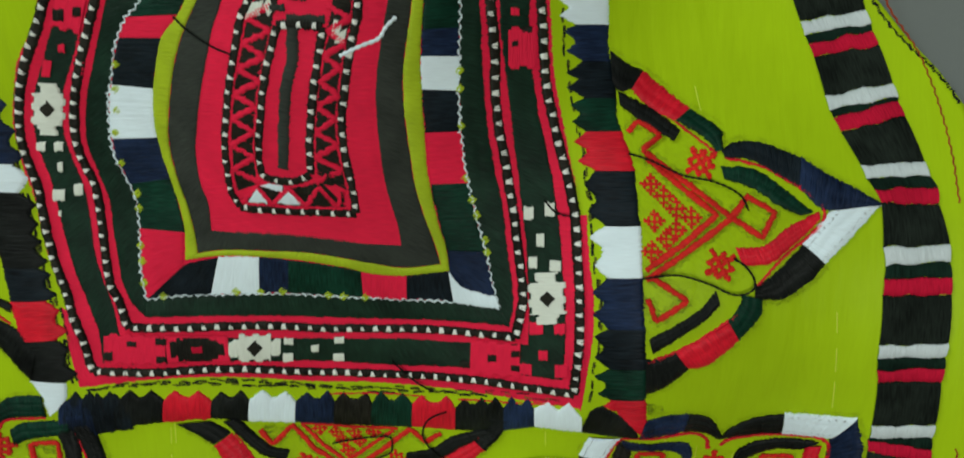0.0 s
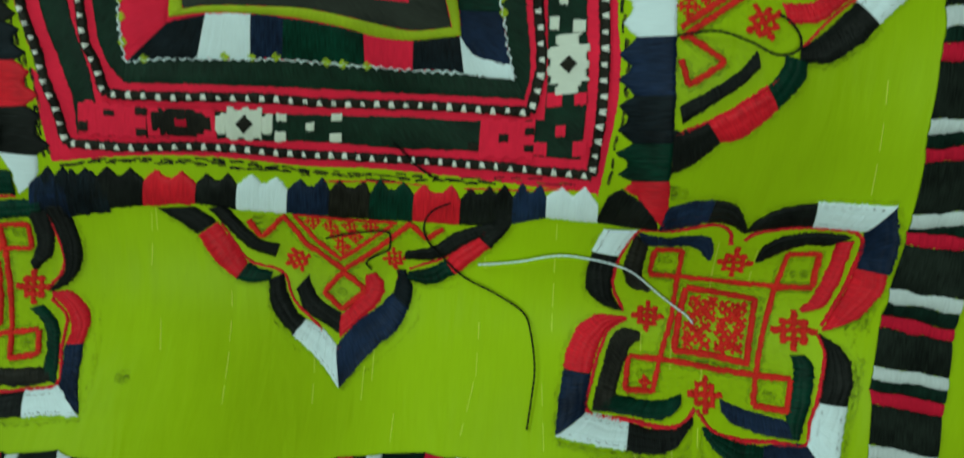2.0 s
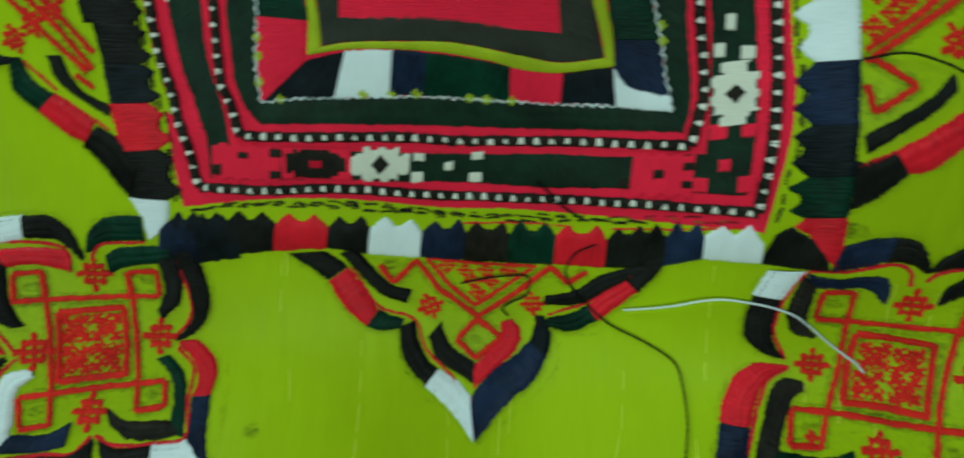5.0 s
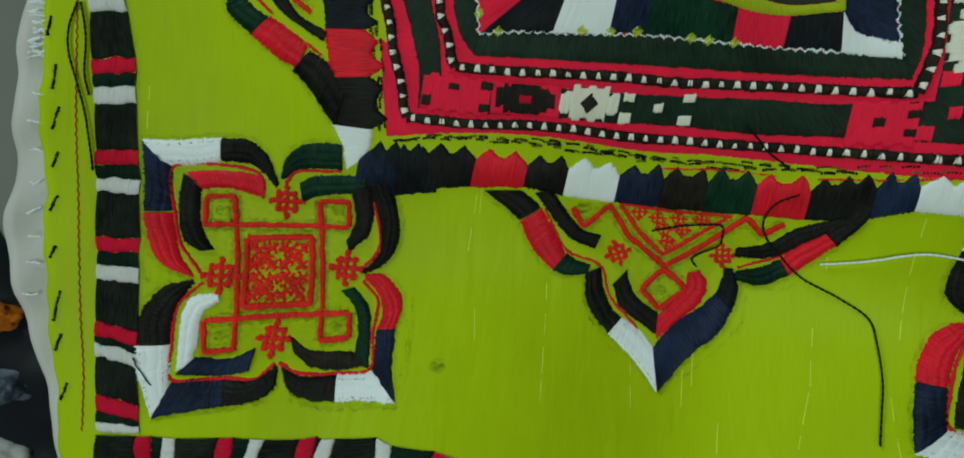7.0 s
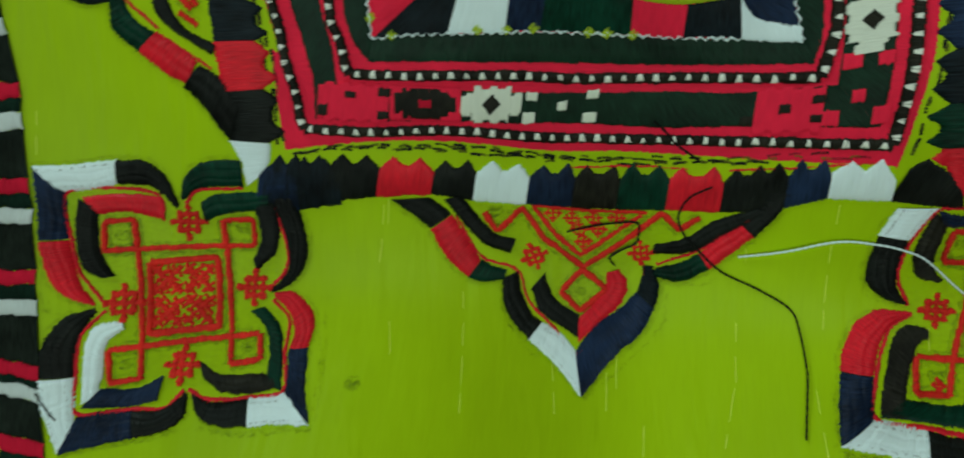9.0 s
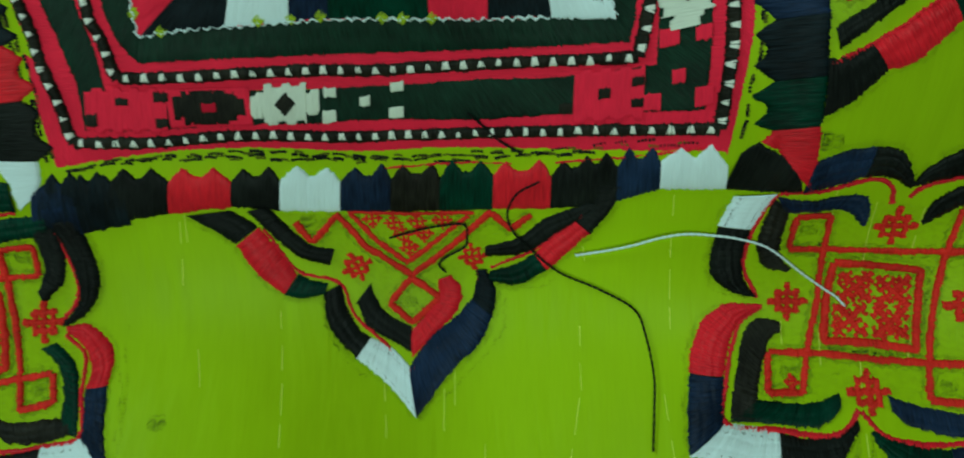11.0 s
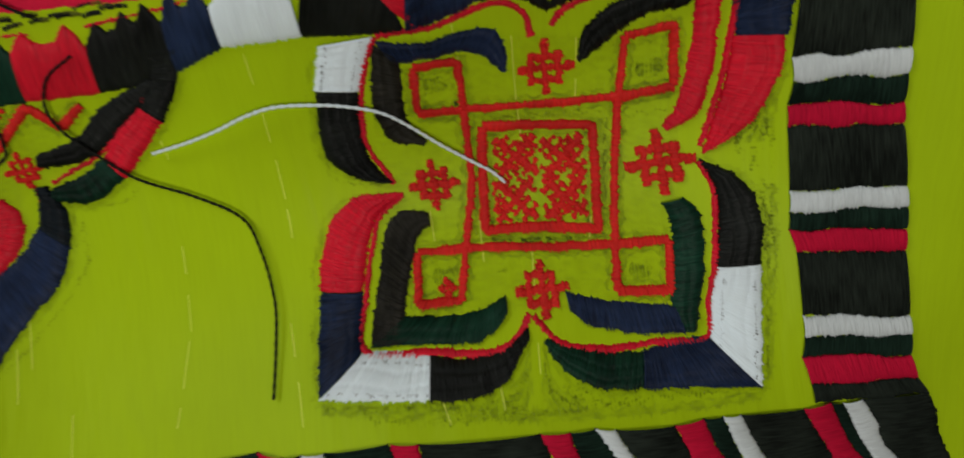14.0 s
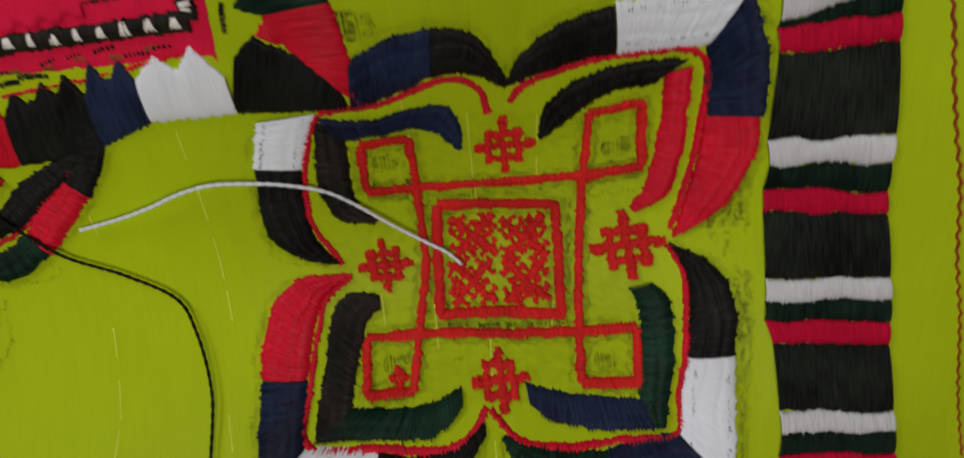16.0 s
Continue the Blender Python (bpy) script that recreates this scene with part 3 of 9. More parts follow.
satin("pattern_band", BOTTLE, panel, [(-120.1, 68.7), (-125.8, 57.3), (-129.8, 48.8), (-134.9, 40), (-140.3, 30.8), (-143.4, 21.4), (-143.8, 13.6), (-142.2, 3.8), (-141.3, -5.8), (-140.1, -17.6), (-138, -28.4), (-134.7, -39.4), (-132.4, -49.6), (-132.6, -59.8)], [(-110.9, 68.4), (-116.2, 57.1), (-120.1, 48.7), (-125.2, 39.9), (-130.7, 30.9), (-133.6, 21.4), (-133.7, 13.6), (-131.7, 3.7), (-130.8, -6.1), (-130.8, -18.1), (-129.5, -28.8), (-126.4, -39.9), (-125.6, -50.2)], label="dark green patterned stitch band", lift=0.35, dome=0.2, ridge=0.1)
satin("pattern_band", BOTTLE, panel, [(-132.6, -59.8), (-115.9, -60.4), (-99.4, -60.2), (-74.8, -60.6), (-53.7, -60.4), (-32.5, -61.3), (-11.1, -60.4), (11.6, -59.9), (22.5, -59.6)], [(-125.6, -50.2), (-112.9, -51.1), (-73.7, -51.5), (-50.7, -51.2), (-31.8, -50.7), (-10.8, -50.7), (11.1, -48.4)], label="dark green patterned stitch band", lift=0.35, dome=0.2, ridge=0.1)
satin("pattern_band", BOTTLE, panel, [(22.5, -59.6), (23, -46.3), (22.9, -34.3), (21.9, -23), (21, -11.8), (19.9, -4.4), (18.1, 6.6), (16.1, 15.9), (14, 25), (12.6, 34), (11.4, 42.9), (11.4, 56.8), (10.9, 68.7)], [(11.1, -48.4), (11.4, -35.9), (10.8, -23.9), (10.4, -16.2), (9.4, -6.6), (8.3, 2.9), (7.1, 12.2), (6.1, 21.5), (5.1, 30.6), (4, 39.4), (3, 48), (2.7, 56.4), (2.4, 68.1)], label="dark green patterned stitch band", lift=0.35, dome=0.2, ridge=0.1)
satin("green_band", BOTTLE, panel, [(-103.4, 68.1), (-109.2, 56.8), (-113.4, 48.5), (-118, 39.8), (-122.8, 30.8), (-126, 21.4), (-127, 13.6), (-125, 3.8), (-123.4, -4.2), (-123.7, -14.1), (-123.1, -24.6), (-122.7, -31.2), (-120.3, -37.9), (-116.2, -43.5)], [(-89.6, 67.4), (-97.5, 56.5), (-103.8, 51.7), (-108.8, 45), (-112.8, 36.3), (-116.1, 28.9), (-118.2, 19.5), (-118.8, 11.7), (-116.6, 4.8), (-114.4, -2.2), (-114.5, -10.3), (-115.2, -18.5), (-115.9, -27.1), (-115.1, -37)], label="plain dark green satin band", lift=0.4, dome=0.3, rows=2)
satin("green_band", BOTTLE, panel, [(-116.2, -43.5), (-97.7, -43.2), (-72.7, -43.2), (-49.9, -43.3), (-31.3, -43.5), (-10.6, -43.3), (5.2, -43.1)], [(-115.1, -37), (-103.1, -36), (-88.4, -35.4), (-71.6, -34.9), (-55.1, -35.2), (-41, -35.9), (-28.8, -36.4), (-12.5, -36.5), (2.1, -37.1)], label="plain dark green satin band", lift=0.4, dome=0.3, rows=2)
satin("green_band", BOTTLE, panel, [(5.2, -43.1), (6.6, -36.3), (6, -26.4), (4.6, -16.6), (3.4, -4.8), (1.6, 4.8), (0.3, 12.4), (-0.9, 21.6), (-1.6, 30.6), (-2, 39.3), (-2.2, 47.8), (-2.7, 56.2), (-3.1, 67.8)], [(2.1, -37.1), (-0.1, -28.9), (-1.5, -20.8), (-3.1, -14.9), (-4.8, -6.8), (-6.4, 1), (-7.9, 10.7), (-8.5, 21.7), (-8.7, 30.6), (-8.4, 39.2), (-8.1, 47.6), (-7.6, 55.9), (-7.1, 67.5)], label="plain dark green satin band", lift=0.4, dome=0.3, rows=2)
satin("piping", LIME_TAPE, panel, [(-76.3, 66.8), (-83, 55.9), (-87, 51.2), (-92.7, 46.4), (-96.2, 39.6), (-99.8, 30.9), (-102.1, 21.5), (-102.2, 13.9), (-101.5, 8), (-100.3, -0), (-99.6, -8.1), (-99.5, -14.4), (-100.7, -23.5)], [(-72.9, 66.6), (-79.2, 55.8), (-83.9, 49.5), (-88, 42.9), (-92.3, 34.4), (-97.2, 21.6), (-98.8, 13.9), (-98.5, 4.1), (-97.1, -4), (-96.3, -12.3), (-96.2, -21.1)], label="folded lime green piping", lift=0.6, dome=0.5, pitch=1.6, fray=0.25, ridge=0.12)
satin("piping", LIME_TAPE, panel, [(-100.7, -23.5), (-88.6, -21.8), (-73.7, -21.7), (-59.4, -22.7), (-47.7, -24.7), (-40, -26.8), (-28.2, -27.7), (-13.8, -25.6)], [(-96.2, -21.1), (-88.2, -19.8), (-73.3, -19.5), (-58.9, -19.7), (-47.2, -21.5), (-37.7, -23.5), (-27.9, -24.9), (-16.6, -23.5)], label="folded lime green piping", lift=0.6, dome=0.5, pitch=1.6, fray=0.25, ridge=0.12)
satin("piping", LIME_TAPE, panel, [(-13.8, -25.6), (-14.7, -17.1), (-16.3, -10.9), (-17.9, -0.8), (-18.7, 7), (-18.8, 18.3), (-18.8, 30.7), (-18.8, 39.1), (-18.1, 47.4), (-17.5, 55.5), (-17.1, 66.9)], [(-16.6, -23.5), (-18.5, -15), (-20.8, -6.8), (-22.7, 3.3), (-23.3, 12.9), (-23.7, 21.9), (-23.8, 30.7), (-23.1, 39.1), (-21.6, 47.4), (-20.4, 55.5), (-19.2, 66.9)], label="folded lime green piping", lift=0.6, dome=0.5, pitch=1.6, fray=0.25, ridge=0.12)
satin("dark_band", CHARCOAL, panel, [(-72.9, 66.6), (-79.2, 55.8), (-83.9, 49.5), (-88, 42.9), (-92.3, 34.4), (-97.2, 21.6), (-98.8, 13.9), (-98.5, 4.1), (-97.1, -4), (-96.3, -12.3), (-96.2, -21.1)], [(-66.3, 66.4), (-71.3, 55.5), (-75.6, 47.6), (-79, 39.4), (-83, 30.8), (-87.3, 20), (-89.8, 12.3), (-90.6, 2.4), (-89.4, -3.7), (-90.2, -13.1)], label="charcoal cloth band", lift=0.45, dome=0.25, pitch=1.0, fray=0.2, ridge=0.08)
satin("dark_band", CHARCOAL, panel, [(-96.2, -21.1), (-88.2, -19.8), (-73.3, -19.5), (-58.9, -19.7), (-47.2, -21.5), (-37.7, -23.5), (-27.9, -24.9), (-16.6, -23.5)], [(-90.2, -13.1), (-74.1, -12.5), (-57.7, -13), (-46.2, -14.5), (-38.7, -16), (-28.8, -17)], label="charcoal cloth band", lift=0.45, dome=0.25, pitch=1.0, fray=0.2, ridge=0.08)
satin("dark_band", CHARCOAL, panel, [(-16.6, -23.5), (-18.5, -15), (-20.8, -6.8), (-22.7, 3.3), (-23.3, 12.9), (-23.7, 21.9), (-23.8, 30.7), (-23.1, 39.1), (-21.6, 47.4), (-20.4, 55.5), (-19.2, 66.9)], [(-28.8, -17), (-29.4, -8.7), (-30.6, -2.5), (-31.5, 5.4), (-31.7, 14.9), (-31.6, 23.9), (-31, 32.4), (-29.9, 39), (-28.3, 47.3), (-26.7, 55.3), (-25.2, 66.5)], label="charcoal cloth band", lift=0.45, dome=0.25, pitch=1.0, fray=0.2, ridge=0.08)
satin("patch", GREEN, panel, [(-89.6, 67.4), (-93.1, 62.3), (-96.9, 57.2), (-103.3, 52)], [(-76.3, 66.8), (-79.1, 62), (-82.1, 57.1), (-86.2, 52.1)], lift=0.5, dome=0.45)
satin("patch", PINK_RED, panel, [(-103.3, 52), (-104.8, 50.2), (-106.3, 48.2), (-107.7, 46.4)], [(-86.2, 52.1), (-88.3, 50.1), (-90.5, 48.2), (-92.8, 46)], lift=0.5, dome=0.45)
satin("patch", INK, panel, [(-107.7, 46.4), (-110.1, 42), (-112.2, 37.5), (-114.2, 33.1)], [(-92.8, 46), (-95.3, 41.4), (-97.4, 36.7), (-99.3, 31.8)], lift=0.5, dome=0.45)
satin("patch", WHITE, panel, [(-114.2, 33.1), (-116.4, 27.7), (-117.8, 22.1), (-118.4, 16.4)], [(-99.3, 31.8), (-100.7, 27), (-101.9, 21.9), (-102.2, 17)], lift=0.5, dome=0.45)
satin("patch", NAVY, panel, [(-118.4, 16.4), (-118.8, 11.5), (-117.2, 6.8), (-115.7, 1.8)], [(-102.2, 17), (-102, 12.8), (-101.6, 8.4), (-100.9, 4)], lift=0.5, dome=0.45)
satin("patch", GREEN, panel, [(-115.7, 1.8), (-114.3, -3), (-114.5, -7.9), (-114.6, -12.8)], [(-100.9, 4), (-100.1, -1.8), (-99.6, -7.9), (-99.4, -14)], lift=0.5, dome=0.45)
satin("patch", PINK_RED, panel, [(-114.8, -12.8), (-115.6, -22.7), (-115.2, -37.4)], [(-99.4, -14), (-100.2, -18.6), (-101.8, -25.5)], lift=0.5, dome=0.45)
satin("patch", INK, panel, [(-115.2, -37.4), (-103.2, -36.5), (-93.7, -35.9)], [(-101.3, -25.1), (-97.4, -23.9), (-89.4, -22.3)], lift=0.5, dome=0.45)
satin("patch", WHITE, panel, [(-93.7, -35.7), (-88.2, -35.3), (-83, -35.2), (-77.4, -35.1)], [(-89.3, -21.8), (-84.7, -21.9), (-80, -21.7), (-75.4, -21.7)], lift=0.5, dome=0.45)
satin("patch", NAVY, panel, [(-77.4, -35.1), (-74.1, -34.9), (-70.8, -34.8), (-67.5, -34.9)], [(-75.4, -21.7), (-72.1, -21.8), (-68.7, -22), (-65.5, -22.3)], lift=0.5, dome=0.45)
satin("patch", GREEN, panel, [(-67.5, -34.9), (-59.1, -35.1), (-50.9, -35.4), (-42.6, -35.8)], [(-65.5, -22.3), (-57.7, -23.2), (-49.9, -24.3), (-42.3, -26.1)], lift=0.5, dome=0.45)
satin("patch", PINK_RED, panel, [(-42.6, -35.8), (-37.9, -36), (-33, -36.3), (-28.4, -36.3)], [(-42.3, -26.1), (-37.5, -26.9), (-32.7, -27.4), (-27.8, -27.7)], lift=0.5, dome=0.45)
satin("patch", INK, panel, [(-28.4, -36.3), (-23.3, -36.4), (-18, -36.4), (-12.8, -36.6)], [(-27.8, -27.7), (-23.1, -26.9), (-18.3, -26.2), (-13.8, -25.6)], lift=0.5, dome=0.45)
satin("patch", NAVY, panel, [(-12.9, -36.8), (-4.4, -37.4), (2.1, -37.5)], [(-14.5, -25.4), (-13.9, -21.2), (-12.8, -18)], lift=0.4, dome=0.3)
satin("patch", WHITE, panel, [(-12.9, -36.8), (-4.4, -37.4), (2.1, -37.5)], [(-14.2, -26), (-9.9, -31.1), (-4.7, -32.4), (0.9, -33.3)], lift=0.75, dome=0.4)
satin("patch", NAVY, panel, [(2.1, -37.1), (0.5, -31.1), (-0.8, -25), (-2.1, -18.8)], [(-13.8, -25.6), (-14, -23.5), (-14.3, -21), (-14.6, -18.7)], lift=0.5, dome=0.45)
satin("patch", GREEN, panel, [(-2.1, -18.8), (-3.8, -11.4), (-5.4, -3.9), (-6.7, 3.4)], [(-14.6, -18.7), (-16.1, -11.3), (-17.4, -4), (-18.2, 3.2)], lift=0.5, dome=0.45)
satin("patch", PINK_RED, panel, [(-6.7, 3.4), (-7.6, 8.7), (-8.1, 14.1), (-8.5, 19.2)], [(-18.2, 3.2), (-18.7, 8.6), (-18.7, 13.9), (-18.6, 19)], lift=0.5, dome=0.45)
satin("patch", INK, panel, [(-8.5, 19.2), (-8.5, 23.1), (-8.6, 27), (-8.6, 31)], [(-18.6, 19), (-18.7, 23.1), (-18.8, 27.4), (-18.8, 31.4)], lift=0.5, dome=0.45)
satin("patch", WHITE, panel, [(-8.6, 31), (-8.5, 34.3), (-8.4, 37.3), (-8.4, 40.6)], [(-18.8, 31.4), (-18.8, 34.4), (-18.8, 37.5), (-18.7, 40.5)], lift=0.5, dome=0.45)
satin("patch", NAVY, panel, [(-8.4, 40.6), (-8.3, 43.3), (-8.1, 45.8), (-8, 48.5)], [(-18.7, 40.5), (-18.4, 42.9), (-18.3, 45.3), (-18, 47.7)], lift=0.5, dome=0.45)
satin("patch", GREEN, panel, [(-8, 48.5), (-7.6, 54.9), (-7.4, 61.3), (-7.1, 67.5)], [(-18, 47.7), (-17.6, 54.1), (-17.4, 60.6), (-17.1, 66.9)], lift=0.5, dome=0.45)
lines("zigzag_stitch", WHITE, panel, [[(-89.6, 67.4), (-97.5, 56.5), (-103.8, 51.7), (-108.8, 45), (-112.8, 36.3), (-116.1, 28.9), (-118.2, 19.5), (-118.8, 11.7), (-116.6, 4.8), (-114.4, -2.2), (-114.5, -10.3), (-115.2, -18.5), (-115.9, -27.1), (-115.1, -37)]], 0.42, lift=0.7, wobble=0.5, label="white zigzag edging stitch")
lines("zigzag_stitch", WHITE, panel, [[(-115.1, -37), (-103.1, -36), (-88.4, -35.4), (-71.6, -34.9), (-55.1, -35.2), (-41, -35.9), (-28.8, -36.4), (-12.5, -36.5), (2.1, -37.1)]], 0.42, lift=0.7, wobble=0.5, label="white zigzag edging stitch")
lines("zigzag_stitch", WHITE, panel, [[(2.1, -37.1), (-0.1, -28.9), (-1.5, -20.8), (-3.1, -14.9), (-4.8, -6.8), (-6.4, 1), (-7.9, 10.7), (-8.5, 21.7), (-8.7, 30.6), (-8.4, 39.2), (-8.1, 47.6), (-7.6, 55.9), (-7.1, 67.5)]], 0.42, lift=0.7, wobble=0.5, label="white zigzag edging stitch")
satin("lime_point", LIME_TAPE, panel, [(-110.1, 40.3), (-108.9, 38.9)], [(-112.2, 39), (-110.9, 37.6)], lift=0.62, dome=0.3)
satin("lime_point", LIME_TAPE, panel, [(-112.3, 33.2), (-111, 31.8)], [(-114.3, 31.8), (-113.1, 30.3)], lift=0.62, dome=0.3)
satin("lime_point", LIME_TAPE, panel, [(-113.7, 26.7), (-112.5, 25.2)], [(-115.8, 25.2), (-114.5, 23.8)], lift=0.62, dome=0.3)
satin("lime_point", LIME_TAPE, panel, [(-116, 20), (-114.8, 18.5)], [(-118.1, 18.5), (-116.8, 17.1)], lift=0.62, dome=0.3)
satin("lime_point", LIME_TAPE, panel, [(-116.3, 10.3), (-115.1, 8.8)], [(-118.4, 8.8), (-117.1, 7.2)], lift=0.62, dome=0.3)
satin("lime_point", LIME_TAPE, panel, [(-113, 0.4), (-111.7, -1.2)], [(-115, -1.2), (-113.7, -2.8)], lift=0.62, dome=0.3)
satin("lime_point", LIME_TAPE, panel, [(-113.4, -4.6), (-112, -6.2)], [(-115.2, -6.2), (-113.9, -7.8)], lift=0.62, dome=0.3)
satin("lime_point", LIME_TAPE, panel, [(-114.6, -16.9), (-113.3, -18.5)], [(-116.5, -18.5), (-115, -20.1)], lift=0.62, dome=0.3)
satin("lime_point", LIME_TAPE, panel, [(-114.7, -22.2), (-113.3, -23.9)], [(-116.5, -23.8), (-115.2, -25.5)], lift=0.62, dome=0.3)
satin("lime_point", LIME_TAPE, panel, [(-115.1, -29.7), (-113.8, -31.5)], [(-116.9, -31.4), (-115.5, -33.2)], lift=0.62, dome=0.3)
satin("lime_point", LIME_TAPE, panel, [(-109.2, -34.3), (-107.8, -36)], [(-110.9, -36), (-109.5, -37.7)], lift=0.62, dome=0.3)
satin("lime_point", LIME_TAPE, panel, [(-84.9, -32.6), (-83.4, -34.4)], [(-86.8, -34.4), (-85.3, -36.1)], lift=0.62, dome=0.3)
satin("lime_point", LIME_TAPE, panel, [(-76.5, -32.4), (-75.1, -34.1)], [(-78.4, -34.2), (-77, -35.9)], lift=0.62, dome=0.3)
satin("lime_point", LIME_TAPE, panel, [(-69.2, -32.1), (-67.7, -33.9)], [(-71, -33.9), (-69.7, -35.7)], lift=0.62, dome=0.3)
satin("lime_point", LIME_TAPE, panel, [(-53.9, -33.2), (-52.5, -34.9)], [(-55.7, -35), (-54.3, -36.7)], lift=0.62, dome=0.3)
satin("lime_point", LIME_TAPE, panel, [(-48.9, -33.5), (-47.4, -35.1)], [(-50.6, -35.3), (-49.2, -36.9)], lift=0.62, dome=0.3)
satin("lime_point", LIME_TAPE, panel, [(-41.8, -33.9), (-40.3, -35.5)], [(-43.5, -35.6), (-42.1, -37.2)], lift=0.62, dome=0.3)
satin("lime_point", LIME_TAPE, panel, [(-8.2, 37.9), (-7, 36.7)], [(-9.6, 36.6), (-8.3, 35.4)], lift=0.62, dome=0.3)
satin("lime_point", LIME_TAPE, panel, [(-8.3, 32.9), (-7.1, 31.5)], [(-9.7, 31.5), (-8.5, 30.2)], lift=0.62, dome=0.3)
satin("lime_point", LIME_TAPE, panel, [(-8.3, 22.2), (-7.1, 20.8)], [(-9.7, 20.8), (-8.5, 19.4)], lift=0.62, dome=0.3)
satin("lime_point", LIME_TAPE, panel, [(-7.6, 6.4), (-6.4, 4.9)], [(-9.2, 4.9), (-7.8, 3.4)], lift=0.62, dome=0.3)
satin("lime_point", LIME_TAPE, panel, [(-5.9, -0.3), (-4.5, -1.9)], [(-7.4, -1.9), (-5.9, -3.5)], lift=0.62, dome=0.3)
satin("lime_point", LIME_TAPE, panel, [(-4.5, -5.2), (-3.1, -6.8)], [(-6.1, -6.8), (-4.6, -8.4)], lift=0.62, dome=0.3)
satin("lime_point", LIME_TAPE, panel, [(-2, -13.2), (-0.6, -14.8)], [(-3.6, -14.9), (-2, -16.3)], lift=0.62, dome=0.3)
satin("lime_point", LIME_TAPE, panel, [(-1.5, -17.3), (0, -18.7)], [(-3.1, -18.9), (-1.5, -20.4)], lift=0.62, dome=0.3)
beaded_cord(panel, [(-123.5, 68.8), (-129.2, 57.4), (-134.2, 48.8), (-140.2, 40.1), (-144.9, 30.9), (-147.8, 21.3), (-148.8, 14.6), (-147.7, 6.8), (-146.5, 0), (-146.4, -7.5), (-145.6, -17.4), (-144.1, -25.9), (-141.6, -34.8), (-140.1, -43.6), (-137.6, -52.7), (-136.7, -59.6), (-135.7, -62.9)], 3.0)
beaded_cord(panel, [(-135.7, -62.9), (-116.3, -63.6), (-99.7, -62.9), (-85.4, -63.3), (-68.9, -64.5), (-52, -64.6), (-32.7, -64.7), (-11.2, -64.6), (9.6, -64.3), (25.9, -64.1)], 3.0)
beaded_cord(panel, [(25.9, -64.1), (26.5, -54.3), (27.1, -43.6), (27, -33.8), (26.5, -24.4), (25.9, -15.2), (25.2, -6.1), (23.5, 3.1), (20.5, 14), (18.7, 21.4), (16.6, 30.5), (15.6, 39.4), (15.2, 48.3), (14.5, 56.9), (13.9, 68.9)], 3.0)
beaded_cord(panel, [(-106.9, 68.2), (-112.4, 57), (-116.4, 50.3), (-120.4, 43.4), (-124.2, 36.3), (-128.1, 27.1), (-130, 19.4), (-130.5, 13.6), (-129.3, 7.7), (-127.4, 1.8), (-127.1, -6.1), (-127.2, -14.1), (-127.1, -24.5), (-126.6, -32.2), (-124.3, -37.8), (-122.8, -44.6), (-121.5, -47)], 3.0)
beaded_cord(panel, [(-121.5, -47), (-106.3, -47.3), (-91.9, -47.1), (-75.3, -46.9), (-58.7, -47.5), (-42, -47.3), (-21.1, -46.9), (-4.5, -46.9), (7.2, -46.7)], 3.0)
beaded_cord(panel, [(7.2, -46.7), (8.6, -40.2), (9.6, -32), (8.7, -22.2), (7.5, -12.5), (6.6, -4.8), (5.3, 2.9), (3.9, 12.4), (2.5, 19.8), (1.5, 30.6), (1.6, 39.3), (1, 47.8), (0.3, 56.3), (-0.3, 67.9)], 3.0)
beaded_cord(panel, [(-60.2, 64.7), (-63.4, 55.3), (-66.2, 50.6), (-69.6, 40.9), (-72.4, 34.2), (-75.4, 25.6), (-78.3, 16.3), (-79.9, 6.8), (-80.1, 0.7), (-78.3, -4.5)], 2.5)
beaded_cord(panel, [(-78.3, -4.7), (-66.4, -5.4), (-52.6, -5.7), (-41.1, -6.1)], 2.5)
beaded_cord(panel, [(-41.1, -5.7), (-41, 1.6), (-41.4, 7.5), (-41.6, 15), (-41.2, 22.1), (-39.5, 30.7), (-38, 37.4), (-36.4, 44), (-34.7, 50.3), (-34.1, 55.1), (-32.7, 64.7)], 2.5)
beaded_cord(panel, [(-55.9, 48.3), (-58.9, 40.7), (-62.1, 32.5), (-64.7, 23.8), (-67.4, 14.7), (-68.2, 7.1), (-66, 5)], 2.5)
beaded_cord(panel, [(-66, 5), (-60.2, 4.3), (-56.2, 5.1), (-52.9, 6.5)], 2.5)
beaded_cord(panel, [(-52.7, 6.8), (-51.2, 16.8), (-49.5, 24), (-47.4, 32.4), (-45.6, 39.1), (-43.9, 45.5), (-43.5, 47.9)], 2.5)
beaded_cord(panel, [(-55.9, 48.5), (-49.4, 48.7), (-43.5, 47.9)], 2.5)
